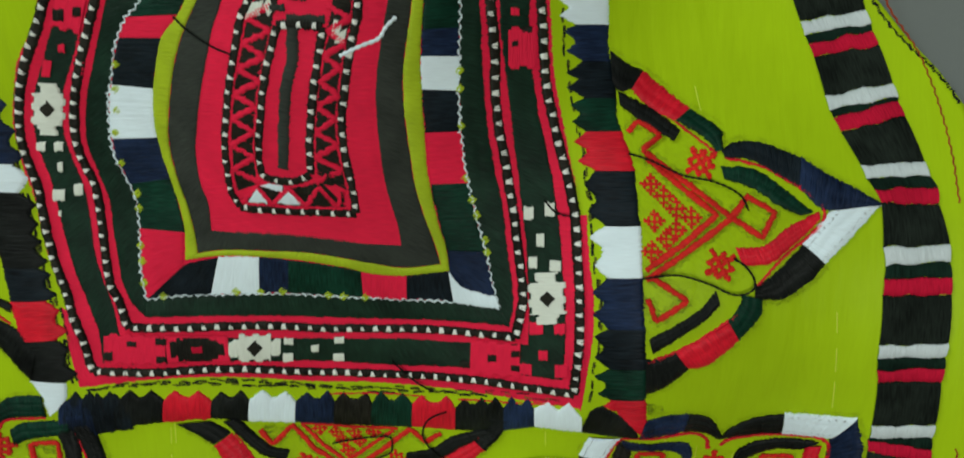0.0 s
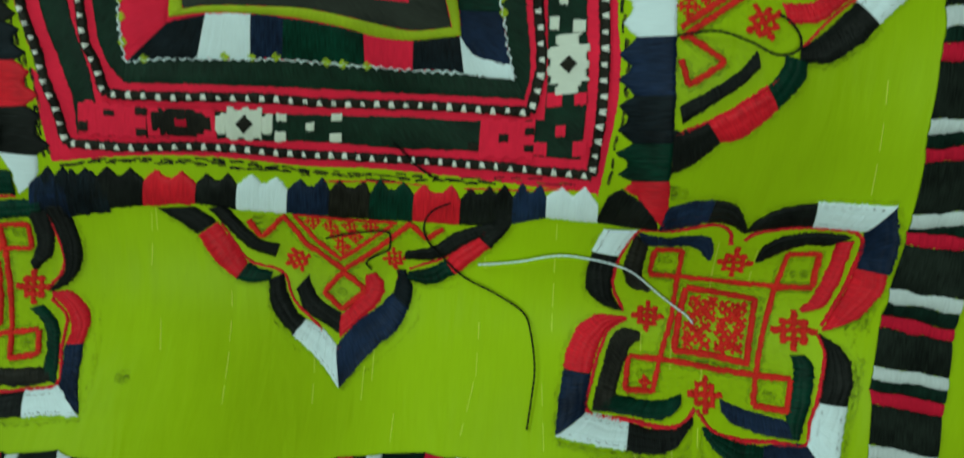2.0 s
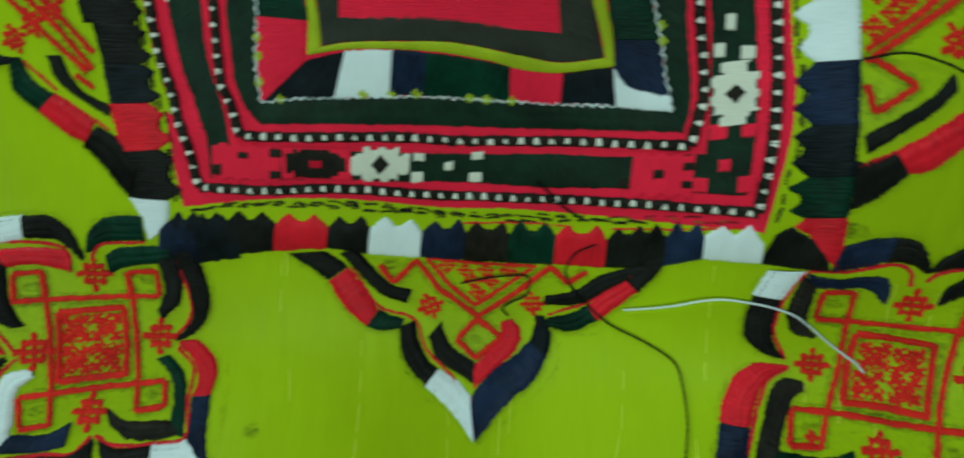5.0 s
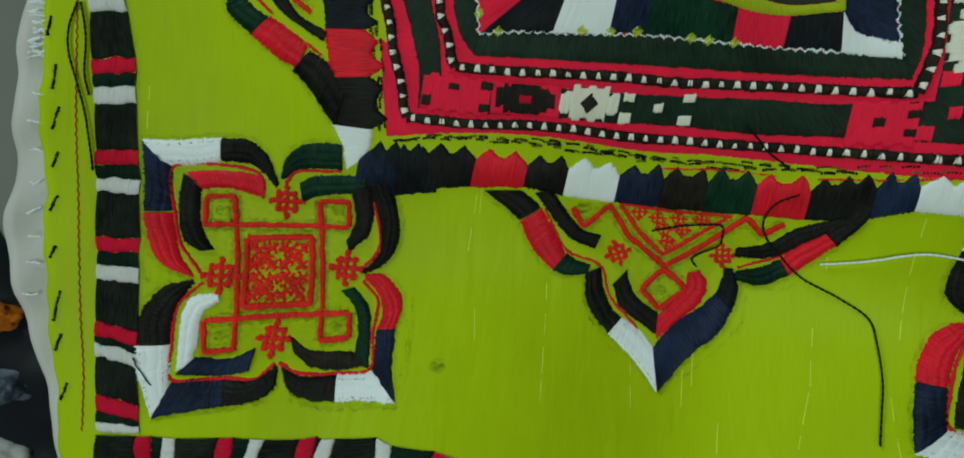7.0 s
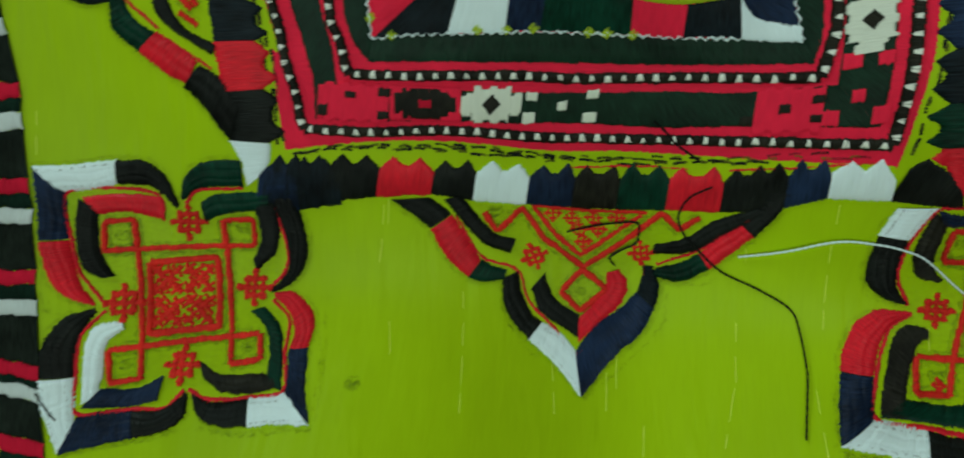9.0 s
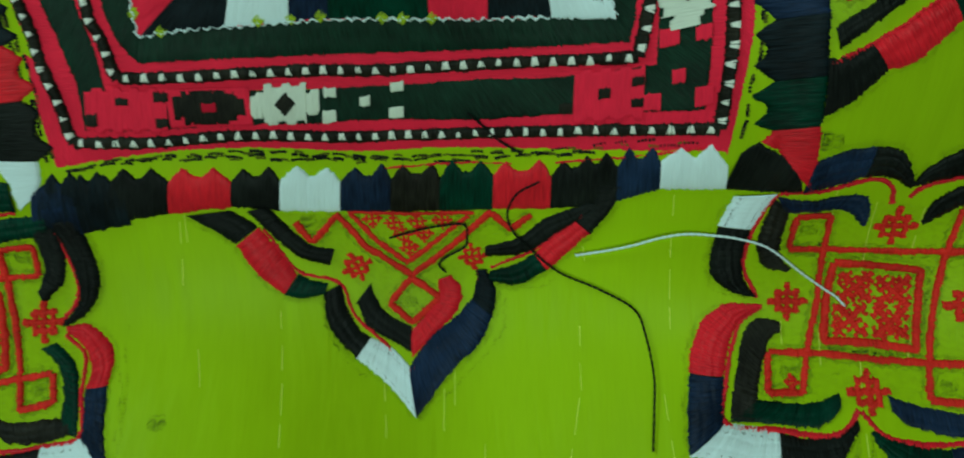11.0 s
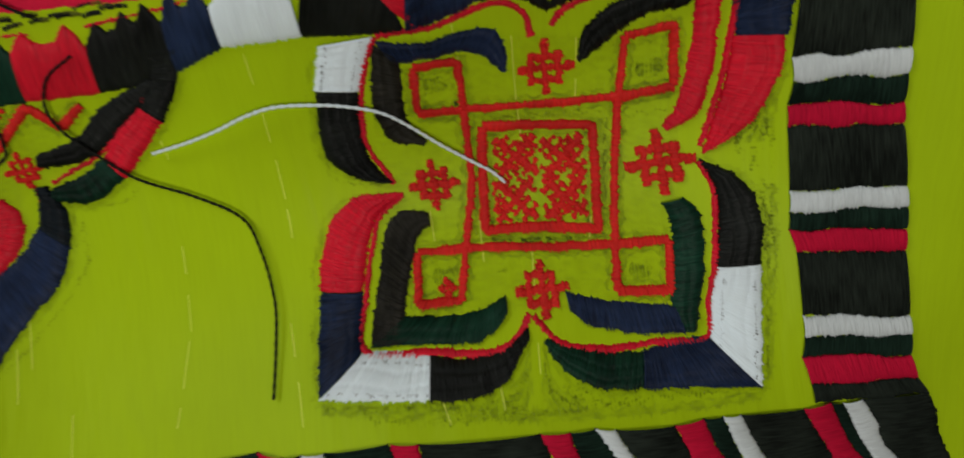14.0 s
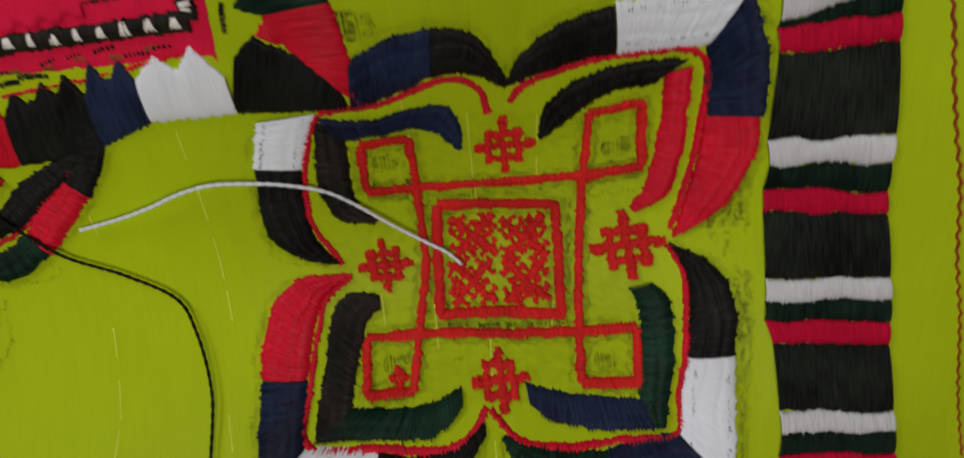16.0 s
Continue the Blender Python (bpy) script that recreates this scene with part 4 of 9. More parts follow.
satin("red_field", PINK_RED, panel, [(-66.3, 66.4), (-71.3, 55.5), (-75.6, 47.6), (-79, 39.4), (-83, 30.8), (-87.3, 20), (-89.8, 12.3), (-90.6, 2.4), (-89.4, -3.7), (-90.2, -13.1)], [(-25.2, 66.5), (-26.7, 55.3), (-28.3, 47.3), (-29.9, 39), (-31, 32.4), (-31.6, 23.9), (-31.7, 14.9), (-31.5, 5.4), (-30.6, -2.5), (-29.4, -8.7), (-28.8, -17)], lift=0.5, dome=0.1, across=24, ridge=0.03, label="plain red centre field")
lines("brown_line", CHARCOAL, panel, [[(-51.5, 47.9), (-52.7, 39.1), (-55.3, 32.5), (-57.9, 22.1), (-61, 8.3)]], 3.4, lift=0.75, label="dark brown stitched line")
lines("dark_bar", CHARCOAL, panel, [[(-52.2, 55.8), (-47.3, 55.7)], [(-57.5, 52.8), (-53.2, 53.2)], [(-53, 50.3), (-42.7, 50)]], 1.8, lift=0.75)
satin("lattice_ground", DARK, panel, [(-61.7, 55.2), (-64.3, 50.6), (-67.6, 40.9), (-70.5, 34.2), (-73.4, 25.5), (-76.1, 16.4), (-77.7, 6.8), (-77.9, 0.8)], [(-54.5, 55.9), (-57.4, 48.4), (-60.5, 40.8), (-63.8, 32.5), (-66.5, 23.8), (-69.2, 14.7), (-70.1, 7), (-70.9, 3.1)], lift=0.62, dome=0.1, ridge=0.1, label="dark ground under the red lattice")
satin("lattice_ground", DARK, panel, [(-35.6, 55.1), (-36.3, 50.3), (-38, 44), (-39.7, 37.4), (-41.2, 30.7), (-42.9, 22.1), (-43.4, 15), (-43.2, 7.5), (-42.8, 1.6)], [(-40.2, 55.9), (-42.1, 47.9), (-42.4, 45.5), (-44.1, 39.1), (-45.9, 32.5), (-48, 24), (-49.5, 16.8), (-50.9, 6.9)], lift=0.62, dome=0.1, ridge=0.1, label="dark ground under the red lattice")
satin("lattice_ground", DARK, panel, [(-77.9, -2.6), (-66, -3.4), (-52.2, -3.7), (-43.5, -4.1)], [(-70.8, 2.5), (-60.7, 2.4), (-54.6, 3.1), (-50.5, 5.1)], lift=0.63, dome=0.1, ridge=0.1, label="dark ground under the red lattice")
lines("lattice_stitch", PINK_RED, panel, [[(-56.9, 53.5), (-64.5, 50.6), (-57.7, 47), (-66.7, 43.8), (-60.4, 40.4), (-69.2, 37.2), (-63.2, 33.7), (-71.9, 30.1), (-65.4, 26.7), (-74.5, 23), (-67.6, 19.4), (-76.6, 15.3), (-69.4, 11.7), (-77.8, 7.6), (-69.4, 3.7)]], 1.6, lift=0.78, spline=0, wobble=0.25, label="red zigzag lattice stitches")
lines("lattice_stitch", PINK_RED, panel, [[(-41.9, 53.5), (-36.1, 50.3), (-42.3, 47), (-37.9, 43.6), (-44, 40.4), (-39.5, 37.1), (-45.8, 33.6), (-41.1, 30), (-47.4, 26.7), (-42.5, 23.2), (-49.1, 19.5), (-43.1, 15.7), (-50.4, 12), (-43, 8.2), (-51.7, 4.1)]], 1.6, lift=0.78, spline=0, wobble=0.25, label="red zigzag lattice stitches")
lines("lattice_stitch", PINK_RED, panel, [[(-77.4, -3.2), (-70.8, 2.3), (-66.9, -3.3), (-60.7, 2.2), (-56, -3.6), (-51, 2.9), (-46.6, -4), (-43.7, 1.5)]], 1.5, lift=0.78, spline=0, wobble=0.25, label="red zigzag lattice stitches")
satin("triangle", CREAM, panel, [(-62.3, 54.5), (-58.8, 54.9)], [(-64.9, 50.3), (-60.3, 51.2)], lift=0.85, dome=0.3)
satin("triangle", CREAM, panel, [(-57.3, 55.9), (-56.8, 52)], [(-59.7, 52.9), (-57.8, 50.8)], lift=0.85, dome=0.3)
satin("triangle", CREAM, panel, [(-40.3, 50.3), (-38.3, 48.7)], [(-41.4, 45.8), (-39.5, 45.6)], lift=0.85, dome=0.3)
satin("triangle", CREAM, panel, [(-39.4, 46.3), (-37.1, 47.9)], [(-40.8, 43.9), (-38.3, 43.6)], lift=0.85, dome=0.3)
satin("triangle", WHITE, panel, [(-75.1, -2.8), (-67.8, -2.9)], [(-70.9, 1.9), (-70.5, 1.9)], lift=0.88, dome=0.3)
satin("triangle", WHITE, panel, [(-65.4, -2.8), (-56.5, -3.1)], [(-60.9, 1), (-60.6, 1)], lift=0.88, dome=0.3)
satin("triangle", WHITE, panel, [(-69.7, 2.7), (-62.9, 0.9)], [(-66.4, 3.7), (-62.1, 3)], lift=0.88, dome=0.3)
satin("triangle", DARK, panel, [(-58.8, 1.5), (-53.4, -0.1)], [(-57.6, 2.8), (-53.2, 2.9)], lift=0.88, dome=0.3)
satin("triangle", DARK, panel, [(-54, -3.4), (-46.4, -3.6)], [(-50.3, 1.2), (-49.3, 1.2)], lift=0.88, dome=0.3)
satin("triangle", DARK, panel, [(-49.9, 3.5), (-46.2, 3.2)], [(-47.3, 7.4), (-46.8, 7.5)], lift=0.88, dome=0.3)
satin("triangle", DARK, panel, [(-44.9, -2.4), (-43.9, -2.4)], [(-44.7, 1.2), (-43.8, 1.2)], lift=0.88, dome=0.3)
satin("figure", PINK_RED, panel, [(-130.6, -49.7), (-110.3, -50.5)], [(-131.8, -59.6), (-111.4, -60.6)], lift=0.85, dome=0.08, ridge=0.12)
satin("figure", DARK, panel, [(-131.1, -55.5), (-128.3, -55.7)], [(-131.5, -58.7), (-128.6, -58.9)], lift=1.1, dome=0.2, ridge=0.15)
satin("figure", DARK, panel, [(-123.1, -51.9), (-119.9, -52)], [(-123.3, -53.7), (-120.1, -53.8)], lift=1.1, dome=0.2, ridge=0.15)
satin("figure", DARK, panel, [(-113.5, -51), (-109.8, -51.1)], [(-113.7, -53.1), (-110.1, -53.2)], lift=1.1, dome=0.2, ridge=0.15)
satin("figure", DARK, panel, [(-113.9, -57.3), (-110.6, -57.4)], [(-114.2, -59.5), (-110.9, -59.6)], lift=1.1, dome=0.2, ridge=0.15)
satin("figure", PINK_RED, panel, [(-93.9, -51.4), (-89.9, -51.3)], [(-94.2, -53.2), (-90.1, -53.1)], lift=0.87, dome=0.08, ridge=0.12)
satin("figure", CREAM, panel, [(-86.2, -50.8), (-75.5, -50.7)], [(-87.3, -59.8), (-76.6, -59.6)], lift=1.0, dome=0.25, ridge=0.15)
satin("figure", CREAM, panel, [(-89.8, -52.8), (-72.4, -52.6)], [(-90.4, -57.8), (-73, -57.5)], lift=0.97, dome=0.25, ridge=0.15)
satin("figure", DARK, panel, [(-81, -52.2), (-78.7, -55.2)], [(-84.1, -55.3), (-81.8, -58.3)], lift=1.45, dome=0.15, ridge=0.1)
satin("figure", CREAM, panel, [(-71.2, -51.6), (-68, -51.5)], [(-71.4, -53.9), (-68.2, -53.8)], lift=1.1, dome=0.2, ridge=0.15)
satin("figure", CREAM, panel, [(-72.2, -57.4), (-68.7, -57.2)], [(-72.6, -60.4), (-69, -60.3)], lift=1.1, dome=0.2, ridge=0.15)
satin("figure", CREAM, panel, [(-62.2, -54.1), (-59.5, -53.9)], [(-62.5, -56.6), (-59.8, -56.5)], lift=1.1, dome=0.2, ridge=0.15)
satin("figure", CREAM, panel, [(-53.8, -50.6), (-50.4, -50.4)], [(-54.1, -53.1), (-50.7, -52.9)], lift=1.1, dome=0.2, ridge=0.15)
satin("figure", CREAM, panel, [(-54.9, -57.2), (-51.1, -56.9)], [(-55.2, -60.1), (-51.3, -59.8)], lift=1.1, dome=0.2, ridge=0.15)
satin("figure", PINK_RED, panel, [(-7.5, -50.3), (8.8, -49.3)], [(-8.2, -62.1), (8.4, -60.9)], lift=0.85, dome=0.08, ridge=0.12)
satin("figure", DARK, panel, [(-1.9, -54), (1, -53.7)], [(-2, -56.5), (0.9, -56.3)], lift=1.1, dome=0.2, ridge=0.15)
satin("figure", DARK, panel, [(-11.4, -57.6), (-8, -57.3)], [(-11.5, -60.2), (-8.1, -59.9)], lift=1.1, dome=0.2, ridge=0.15)
satin("figure", DARK, panel, [(5.8, -51.5), (8.6, -51.1)], [(5.8, -53.6), (8.6, -53.2)], lift=1.1, dome=0.2, ridge=0.15)
satin("figure", DARK, panel, [(5.7, -56.6), (8.6, -56.2)], [(5.8, -58.7), (8.6, -58.4)], lift=1.1, dome=0.2, ridge=0.15)
satin("figure", PINK_RED, panel, [(11.7, -40.8), (16, -40.2)], [(11.7, -44.9), (16, -44.3)], lift=0.85, dome=0.08, ridge=0.12)
satin("figure", PINK_RED, panel, [(19.3, -40.4), (22.7, -39.9)], [(19.5, -43.5), (22.8, -43.1)], lift=0.85, dome=0.08, ridge=0.12)
satin("figure", PINK_RED, panel, [(8, -55.7), (12.4, -55)], [(8, -59.9), (12.5, -59.4)], lift=0.85, dome=0.08, ridge=0.12)
satin("figure", PINK_RED, panel, [(19.8, -54.2), (23.6, -53.6)], [(19.9, -58.6), (23.8, -58)], lift=0.85, dome=0.08, ridge=0.12)
satin("figure", PINK_RED, panel, [(14.6, -50), (17.5, -49.5)], [(14.7, -53.1), (17.5, -52.7)], lift=1.1, dome=0.2, ridge=0.15)
satin("figure", CREAM, panel, [(21.8, -26.4), (22.3, -36.4)], [(12, -27.8), (12.5, -38.1)], lift=1.0, dome=0.25, ridge=0.15)
satin("figure", CREAM, panel, [(19.5, -23.6), (20.3, -39.9)], [(14.1, -24.3), (14.9, -40.9)], lift=0.97, dome=0.25, ridge=0.15)
satin("figure", DARK, panel, [(19.6, -31.8), (17.3, -34.7)], [(17, -29.6), (14.7, -32.5)], lift=1.45, dome=0.15, ridge=0.1)
satin("figure", CREAM, panel, [(11.3, -19.6), (14, -19.5)], [(11.4, -23.1), (14, -22.9)], lift=1.1, dome=0.2, ridge=0.15)
satin("figure", CREAM, panel, [(17.8, -20.1), (21.2, -19.9)], [(17.8, -23.5), (21.2, -23.2)], lift=1.1, dome=0.2, ridge=0.15)
satin("figure", CREAM, panel, [(13.7, -12.2), (16.1, -12.1)], [(13.7, -16), (16.1, -15.9)], lift=1.1, dome=0.2, ridge=0.15)
satin("figure", CREAM, panel, [(9.8, -3.9), (12.8, -3.8)], [(9.8, -7.8), (12.8, -7.6)], lift=1.1, dome=0.2, ridge=0.15)
satin("figure", CREAM, panel, [(16.1, -2.5), (19.1, -2.4)], [(16.2, -6.6), (19.2, -6.4)], lift=1.1, dome=0.2, ridge=0.15)
satin("figure", PINK_RED, panel, [(5.3, 48.3), (13.3, 48.5)], [(5.3, 38), (13.5, 38)], lift=0.85, dome=0.08, ridge=0.12)
satin("figure", PINK_RED, panel, [(4.9, 67.5), (12.8, 68)], [(4.9, 60.8), (12.9, 61.2)], lift=0.85, dome=0.08, ridge=0.12)
satin("figure", PINK_RED, panel, [(6, 54.2), (8.4, 54.3)], [(6, 52.2), (8.4, 52.3)], lift=1.1, dome=0.2, ridge=0.15)
satin("figure", DARK, panel, [(9.3, 49.2), (12.1, 49.3)], [(9.3, 47.6), (12.1, 47.8)], lift=1.1, dome=0.2, ridge=0.15)
satin("figure", DARK, panel, [(6.3, 44.9), (8.1, 45)], [(6.3, 43.5), (8.1, 43.6)], lift=1.1, dome=0.2, ridge=0.15)
satin("figure", PINK_RED, panel, [(-124.4, 59.2), (-115.1, 57.3)], [(-129.2, 50.2), (-119.9, 48.3)], lift=0.85, dome=0.08, ridge=0.12)
satin("figure", DARK, panel, [(-126.8, 54.5), (-123.2, 54.5)], [(-127.6, 51.5), (-124, 51.5)], lift=1.1, dome=0.2, ridge=0.15)
satin("figure", DARK, panel, [(-120, 55.1), (-117.4, 55)], [(-120.9, 52.4), (-118.2, 52.4)], lift=1.1, dome=0.2, ridge=0.15)
satin("figure", PINK_RED, panel, [(-123.7, 40.2), (-120.9, 39.9)], [(-125.9, 35.6), (-123, 35.2)], lift=0.87, dome=0.08, ridge=0.12)
satin("figure", PINK_RED, panel, [(-134.2, 40.3), (-131.4, 40)], [(-136.3, 35.7), (-133.6, 35.3)], lift=0.87, dome=0.08, ridge=0.12)
satin("figure", PINK_RED, panel, [(-127.9, 44.7), (-125.7, 44.7)], [(-128.5, 42.7), (-126.3, 42.7)], lift=1.1, dome=0.2, ridge=0.15)
satin("figure", CREAM, panel, [(-130.8, 30.4), (-133.9, 20.4)], [(-140.1, 30.6), (-143.2, 20.8)], lift=1.0, dome=0.25, ridge=0.15)
satin("figure", CREAM, panel, [(-132, 33.4), (-136.9, 17.4)], [(-137.1, 33.6), (-142, 17.6)], lift=0.97, dome=0.25, ridge=0.15)
satin("figure", DARK, panel, [(-134.4, 25.5), (-137.8, 23.1)], [(-136.2, 28.1), (-139.7, 25.7)], lift=1.45, dome=0.15, ridge=0.1)
satin("figure", CREAM, panel, [(-143.5, 15.2), (-140.4, 15.2)], [(-144.1, 12.4), (-141.1, 12.4)], lift=1.1, dome=0.2, ridge=0.15)
satin("figure", CREAM, panel, [(-137.7, 15.2), (-134.6, 15.2)], [(-138.3, 12.4), (-135.3, 12.5)], lift=1.1, dome=0.2, ridge=0.15)
satin("figure", CREAM, panel, [(-138.1, 8.7), (-136.3, 8.7)], [(-138.6, 5.9), (-136.8, 5.9)], lift=1.1, dome=0.2, ridge=0.15)
satin("figure", CREAM, panel, [(-141.5, -0.3), (-137.4, -0.3)], [(-142, -3.7), (-138, -3.8)], lift=1.1, dome=0.2, ridge=0.15)
satin("figure", CREAM, panel, [(-134, 1.7), (-131, 1.8)], [(-134.6, -1.8), (-131.6, -1.8)], lift=1.1, dome=0.2, ridge=0.15)
satin("figure", CREAM, panel, [(-140.8, -7.2), (-139.7, -7.2)], [(-141, -9.1), (-140, -9.1)], lift=1.1, dome=0.2, ridge=0.15)
satin("figure", PINK_RED, panel, [(-123.9, -45), (-121.1, -45.1)], [(-124.2, -48.5), (-121.5, -48.6)], lift=0.85, dome=0.08, ridge=0.12)


def medallion(parent, centre, wide, high, ground, lean):
    """A dark stepped flower on a red ground, with a small red heart."""
    c, ax, ay = np.array(centre), np.array([math.cos(lean), math.sin(lean)]), np.array([-math.sin(lean), math.cos(lean)])

    def block(mat, w, h, lift, **how):
        satin("figure", mat, parent, [c - ax * w / 2 + ay * h / 2, c + ax * w / 2 + ay * h / 2], [c - ax * w / 2 - ay * h / 2, c + ax * w / 2 - ay * h / 2], lift=lift, ridge=0.12, spline=0, **how)

    block(PINK_RED, *ground, 0.93, dome=0.08, notch=0.0)
    block(DARK, wide, high * 0.5, 1.02, dome=0.12)
    block(DARK, wide * 0.74, high * 0.8, 1.05, dome=0.12)
    block(DARK, wide * 0.5, high, 1.08, dome=0.12, notch=0.0)
    block(BAR_RED, wide * 0.2, high * 0.25, 1.3, dome=0.15)


medallion(panel, (-100.3, -55.2), 17.6, 9.0, (20.4, 9.8), -0.02)
right_border = tagged(empty_part("toothed_border", cloth), "border of coloured satin blocks with pointed teeth")
left_border = tagged(empty_part("toothed_border", cloth), "border of coloured satin blocks with pointed teeth")
lower_border = tagged(empty_part("toothed_border", cloth), "border of coloured satin blocks with pointed teeth")
satin("block", INK, right_border, [(23, 71.2), (23.2, 67.7), (23.4, 64.3), (23.7, 60.8)], [(34.4, 71.8), (34.5, 68.3), (34.6, 64.8), (34.6, 61.3)], lift=0.5, dome=0.7, teeth=(4.3, 6.6))
satin("block", WHITE, right_border, [(23.7, 60.8), (23.9, 57.3), (24.3, 53.8), (25, 50.2)], [(34.6, 61.3), (34.8, 57.7), (34.8, 54.1), (34.9, 50.4)], lift=0.5, dome=0.7, teeth=(4.3, 6.6))
satin("block", NAVY, right_border, [(25, 50.2), (25.6, 46.7), (26.4, 43.1), (27.1, 39.5)], [(34.9, 50.4), (34.9, 46.9), (35, 43.2), (35.8, 39.6)], lift=0.5, dome=0.7, teeth=(4.3, 6.6))
satin("block", INK, right_border, [(27.1, 39.5), (27.2, 35.9), (27.2, 32.2), (27.5, 28.6)], [(35.8, 39.6), (36.5, 35.9), (37.2, 32.2), (37.4, 28.5)], lift=0.5, dome=0.7, teeth=(4.3, 6.6))
satin("block", GREEN, right_border, [(27.5, 28.6), (27.7, 25.3), (28.1, 22), (28.5, 18.7)], [(37.4, 28.5), (37.5, 25.2), (37.9, 22), (39.1, 18.7)], lift=0.5, dome=0.7, teeth=(4.3, 6.6))
satin("block", RED, right_border, [(28.5, 18.7), (29.5, 14.9), (30.2, 10.9), (31.1, 7.2)], [(39.1, 18.7), (40.5, 14.9), (41.9, 10.9), (42.8, 7.2)], lift=0.5, dome=0.7, teeth=(4.3, 6.6))
satin("block", INK, right_border, [(31.1, 7.2), (32.2, 1.8), (33.3, -3.6), (34.1, -8.9)], [(42.8, 7.2), (43.2, 2), (43.7, -3.3), (44.4, -8.5)], lift=0.5, dome=0.7, teeth=(4.3, 6.6))
satin("block", WHITE, right_border, [(34.1, -8.9), (34.8, -13.9), (34.9, -18.8), (35, -24)], [(44.4, -8.5), (44.6, -13.4), (44.7, -18.2), (45, -23.2)], lift=0.5, dome=0.7, teeth=(4.3, 6.6))
satin("block", NAVY, right_border, [(35, -24), (35.2, -29.1), (35.5, -34.2), (35.5, -39.6)], [(45, -23.2), (45.3, -28.2), (45.6, -33.3), (46, -38.7)], lift=0.5, dome=0.7, teeth=(4.3, 6.6))
satin("block", INK, right_border, [(35.5, -39.6), (35.5, -44), (35.9, -48.4), (36.3, -53.1)], [(46, -38.7), (46.3, -43.1), (46.7, -47.4), (47.2, -52.2)], lift=0.5, dome=0.7, teeth=(4.3, 6.6))
satin("block", GREEN, right_border, [(36.3, -53.1), (36.7, -56.9), (36.9, -60.5), (37.4, -64.6)], [(47.2, -52.2), (47.4, -55.9), (47.6, -59.7), (47.8, -63.8)], lift=0.5, dome=0.7, teeth=(4.3, 6.6))
satin("block", RED, right_border, [(37.4, -64.6), (39.2, -68.9), (45.6, -76.9)], [(47.8, -63.8), (49.2, -74), (49.4, -80.6)], lift=0.6, dome=0.6)
satin("block", RED, right_border, [(35.1, -67.2), (38.2, -64.6), (40.6, -64.1)], [(38.5, -69.2), (40.2, -68.8), (42.1, -68.4)], lift=0.4, dome=0.5)
satin("block", INK, lower_border, [(-148.2, -75), (-142.3, -74.8), (-136.3, -74.7), (-130.3, -74.5)], [(-151.3, -89.9), (-145.1, -88.4), (-138.7, -86.6), (-132.6, -85)], lift=0.5, dome=0.7, teeth=(4.3, 6.6))
satin("block", BLACK, lower_border, [(-130.3, -74.5), (-125, -74.6), (-119.6, -74.4), (-114.3, -74.3)], [(-132.6, -85), (-127.1, -84.5), (-121.6, -83.7), (-116, -83.2)], lift=0.5, dome=0.7, teeth=(4.3, 6.6))
satin("block", RED, lower_border, [(-114.3, -74.3), (-109.1, -74.6), (-103.8, -75), (-98.5, -75.3)], [(-116, -83.2), (-110.6, -82.9), (-105.1, -82.6), (-99.7, -82.3)], lift=0.5, dome=0.7, teeth=(4.3, 6.6))
satin("block", BLACK, lower_border, [(-98.5, -75.3), (-94.5, -75.3), (-90.1, -75.4), (-86, -75.5)], [(-99.7, -82.3), (-95.6, -82.9), (-91.5, -83.4), (-87.3, -84.1)], lift=0.5, dome=0.7, teeth=(4.3, 6.6))
satin("block", WHITE, lower_border, [(-86, -75.5), (-80.9, -75.9), (-75.6, -76.3), (-70.3, -76.7)], [(-87.3, -84.1), (-82.1, -84.6), (-76.8, -84.9), (-71.4, -85.3)], lift=0.5, dome=0.7, teeth=(4.3, 6.6))
satin("block", NAVY, lower_border, [(-70.3, -76.7), (-65.8, -76.8), (-61.1, -76.8), (-56.7, -76.7)], [(-71.4, -85.3), (-67, -85.6), (-62.3, -85.8), (-57.8, -86)], lift=0.5, dome=0.7, teeth=(4.3, 6.6))
satin("block", DARK, lower_border, [(-56.7, -76.7), (-52.3, -76.8), (-47.7, -76.7), (-43.3, -76.7)], [(-57.8, -86), (-53.4, -86.2), (-48.7, -86.2), (-44.3, -86.3)], lift=0.5, dome=0.7, teeth=(4.3, 6.6))
satin("block", GREEN, lower_border, [(-43.3, -76.7), (-38.5, -76.6), (-33.7, -76.5), (-28.9, -76.3)], [(-44.3, -86.3), (-39.4, -86.2), (-34.5, -86.1), (-29.7, -86)], lift=0.5, dome=0.7, teeth=(4.3, 6.6))
satin("block", RED, lower_border, [(-28.9, -76.3), (-23.8, -76.6), (-18.8, -76.6), (-13.7, -76.8)], [(-29.7, -86), (-24.4, -86), (-19.4, -86.1), (-14.2, -86)], lift=0.5, dome=0.7, teeth=(4.3, 6.6))
satin("block", BLACK, lower_border, [(-13.7, -76.8), (-8.1, -75.7), (-2.4, -74.8), (3.1, -73.9)], [(-14.2, -86), (-8.4, -85.5), (-2.7, -84.8), (2.9, -83.7)], lift=0.5, dome=0.7, teeth=(4.3, 6.6))
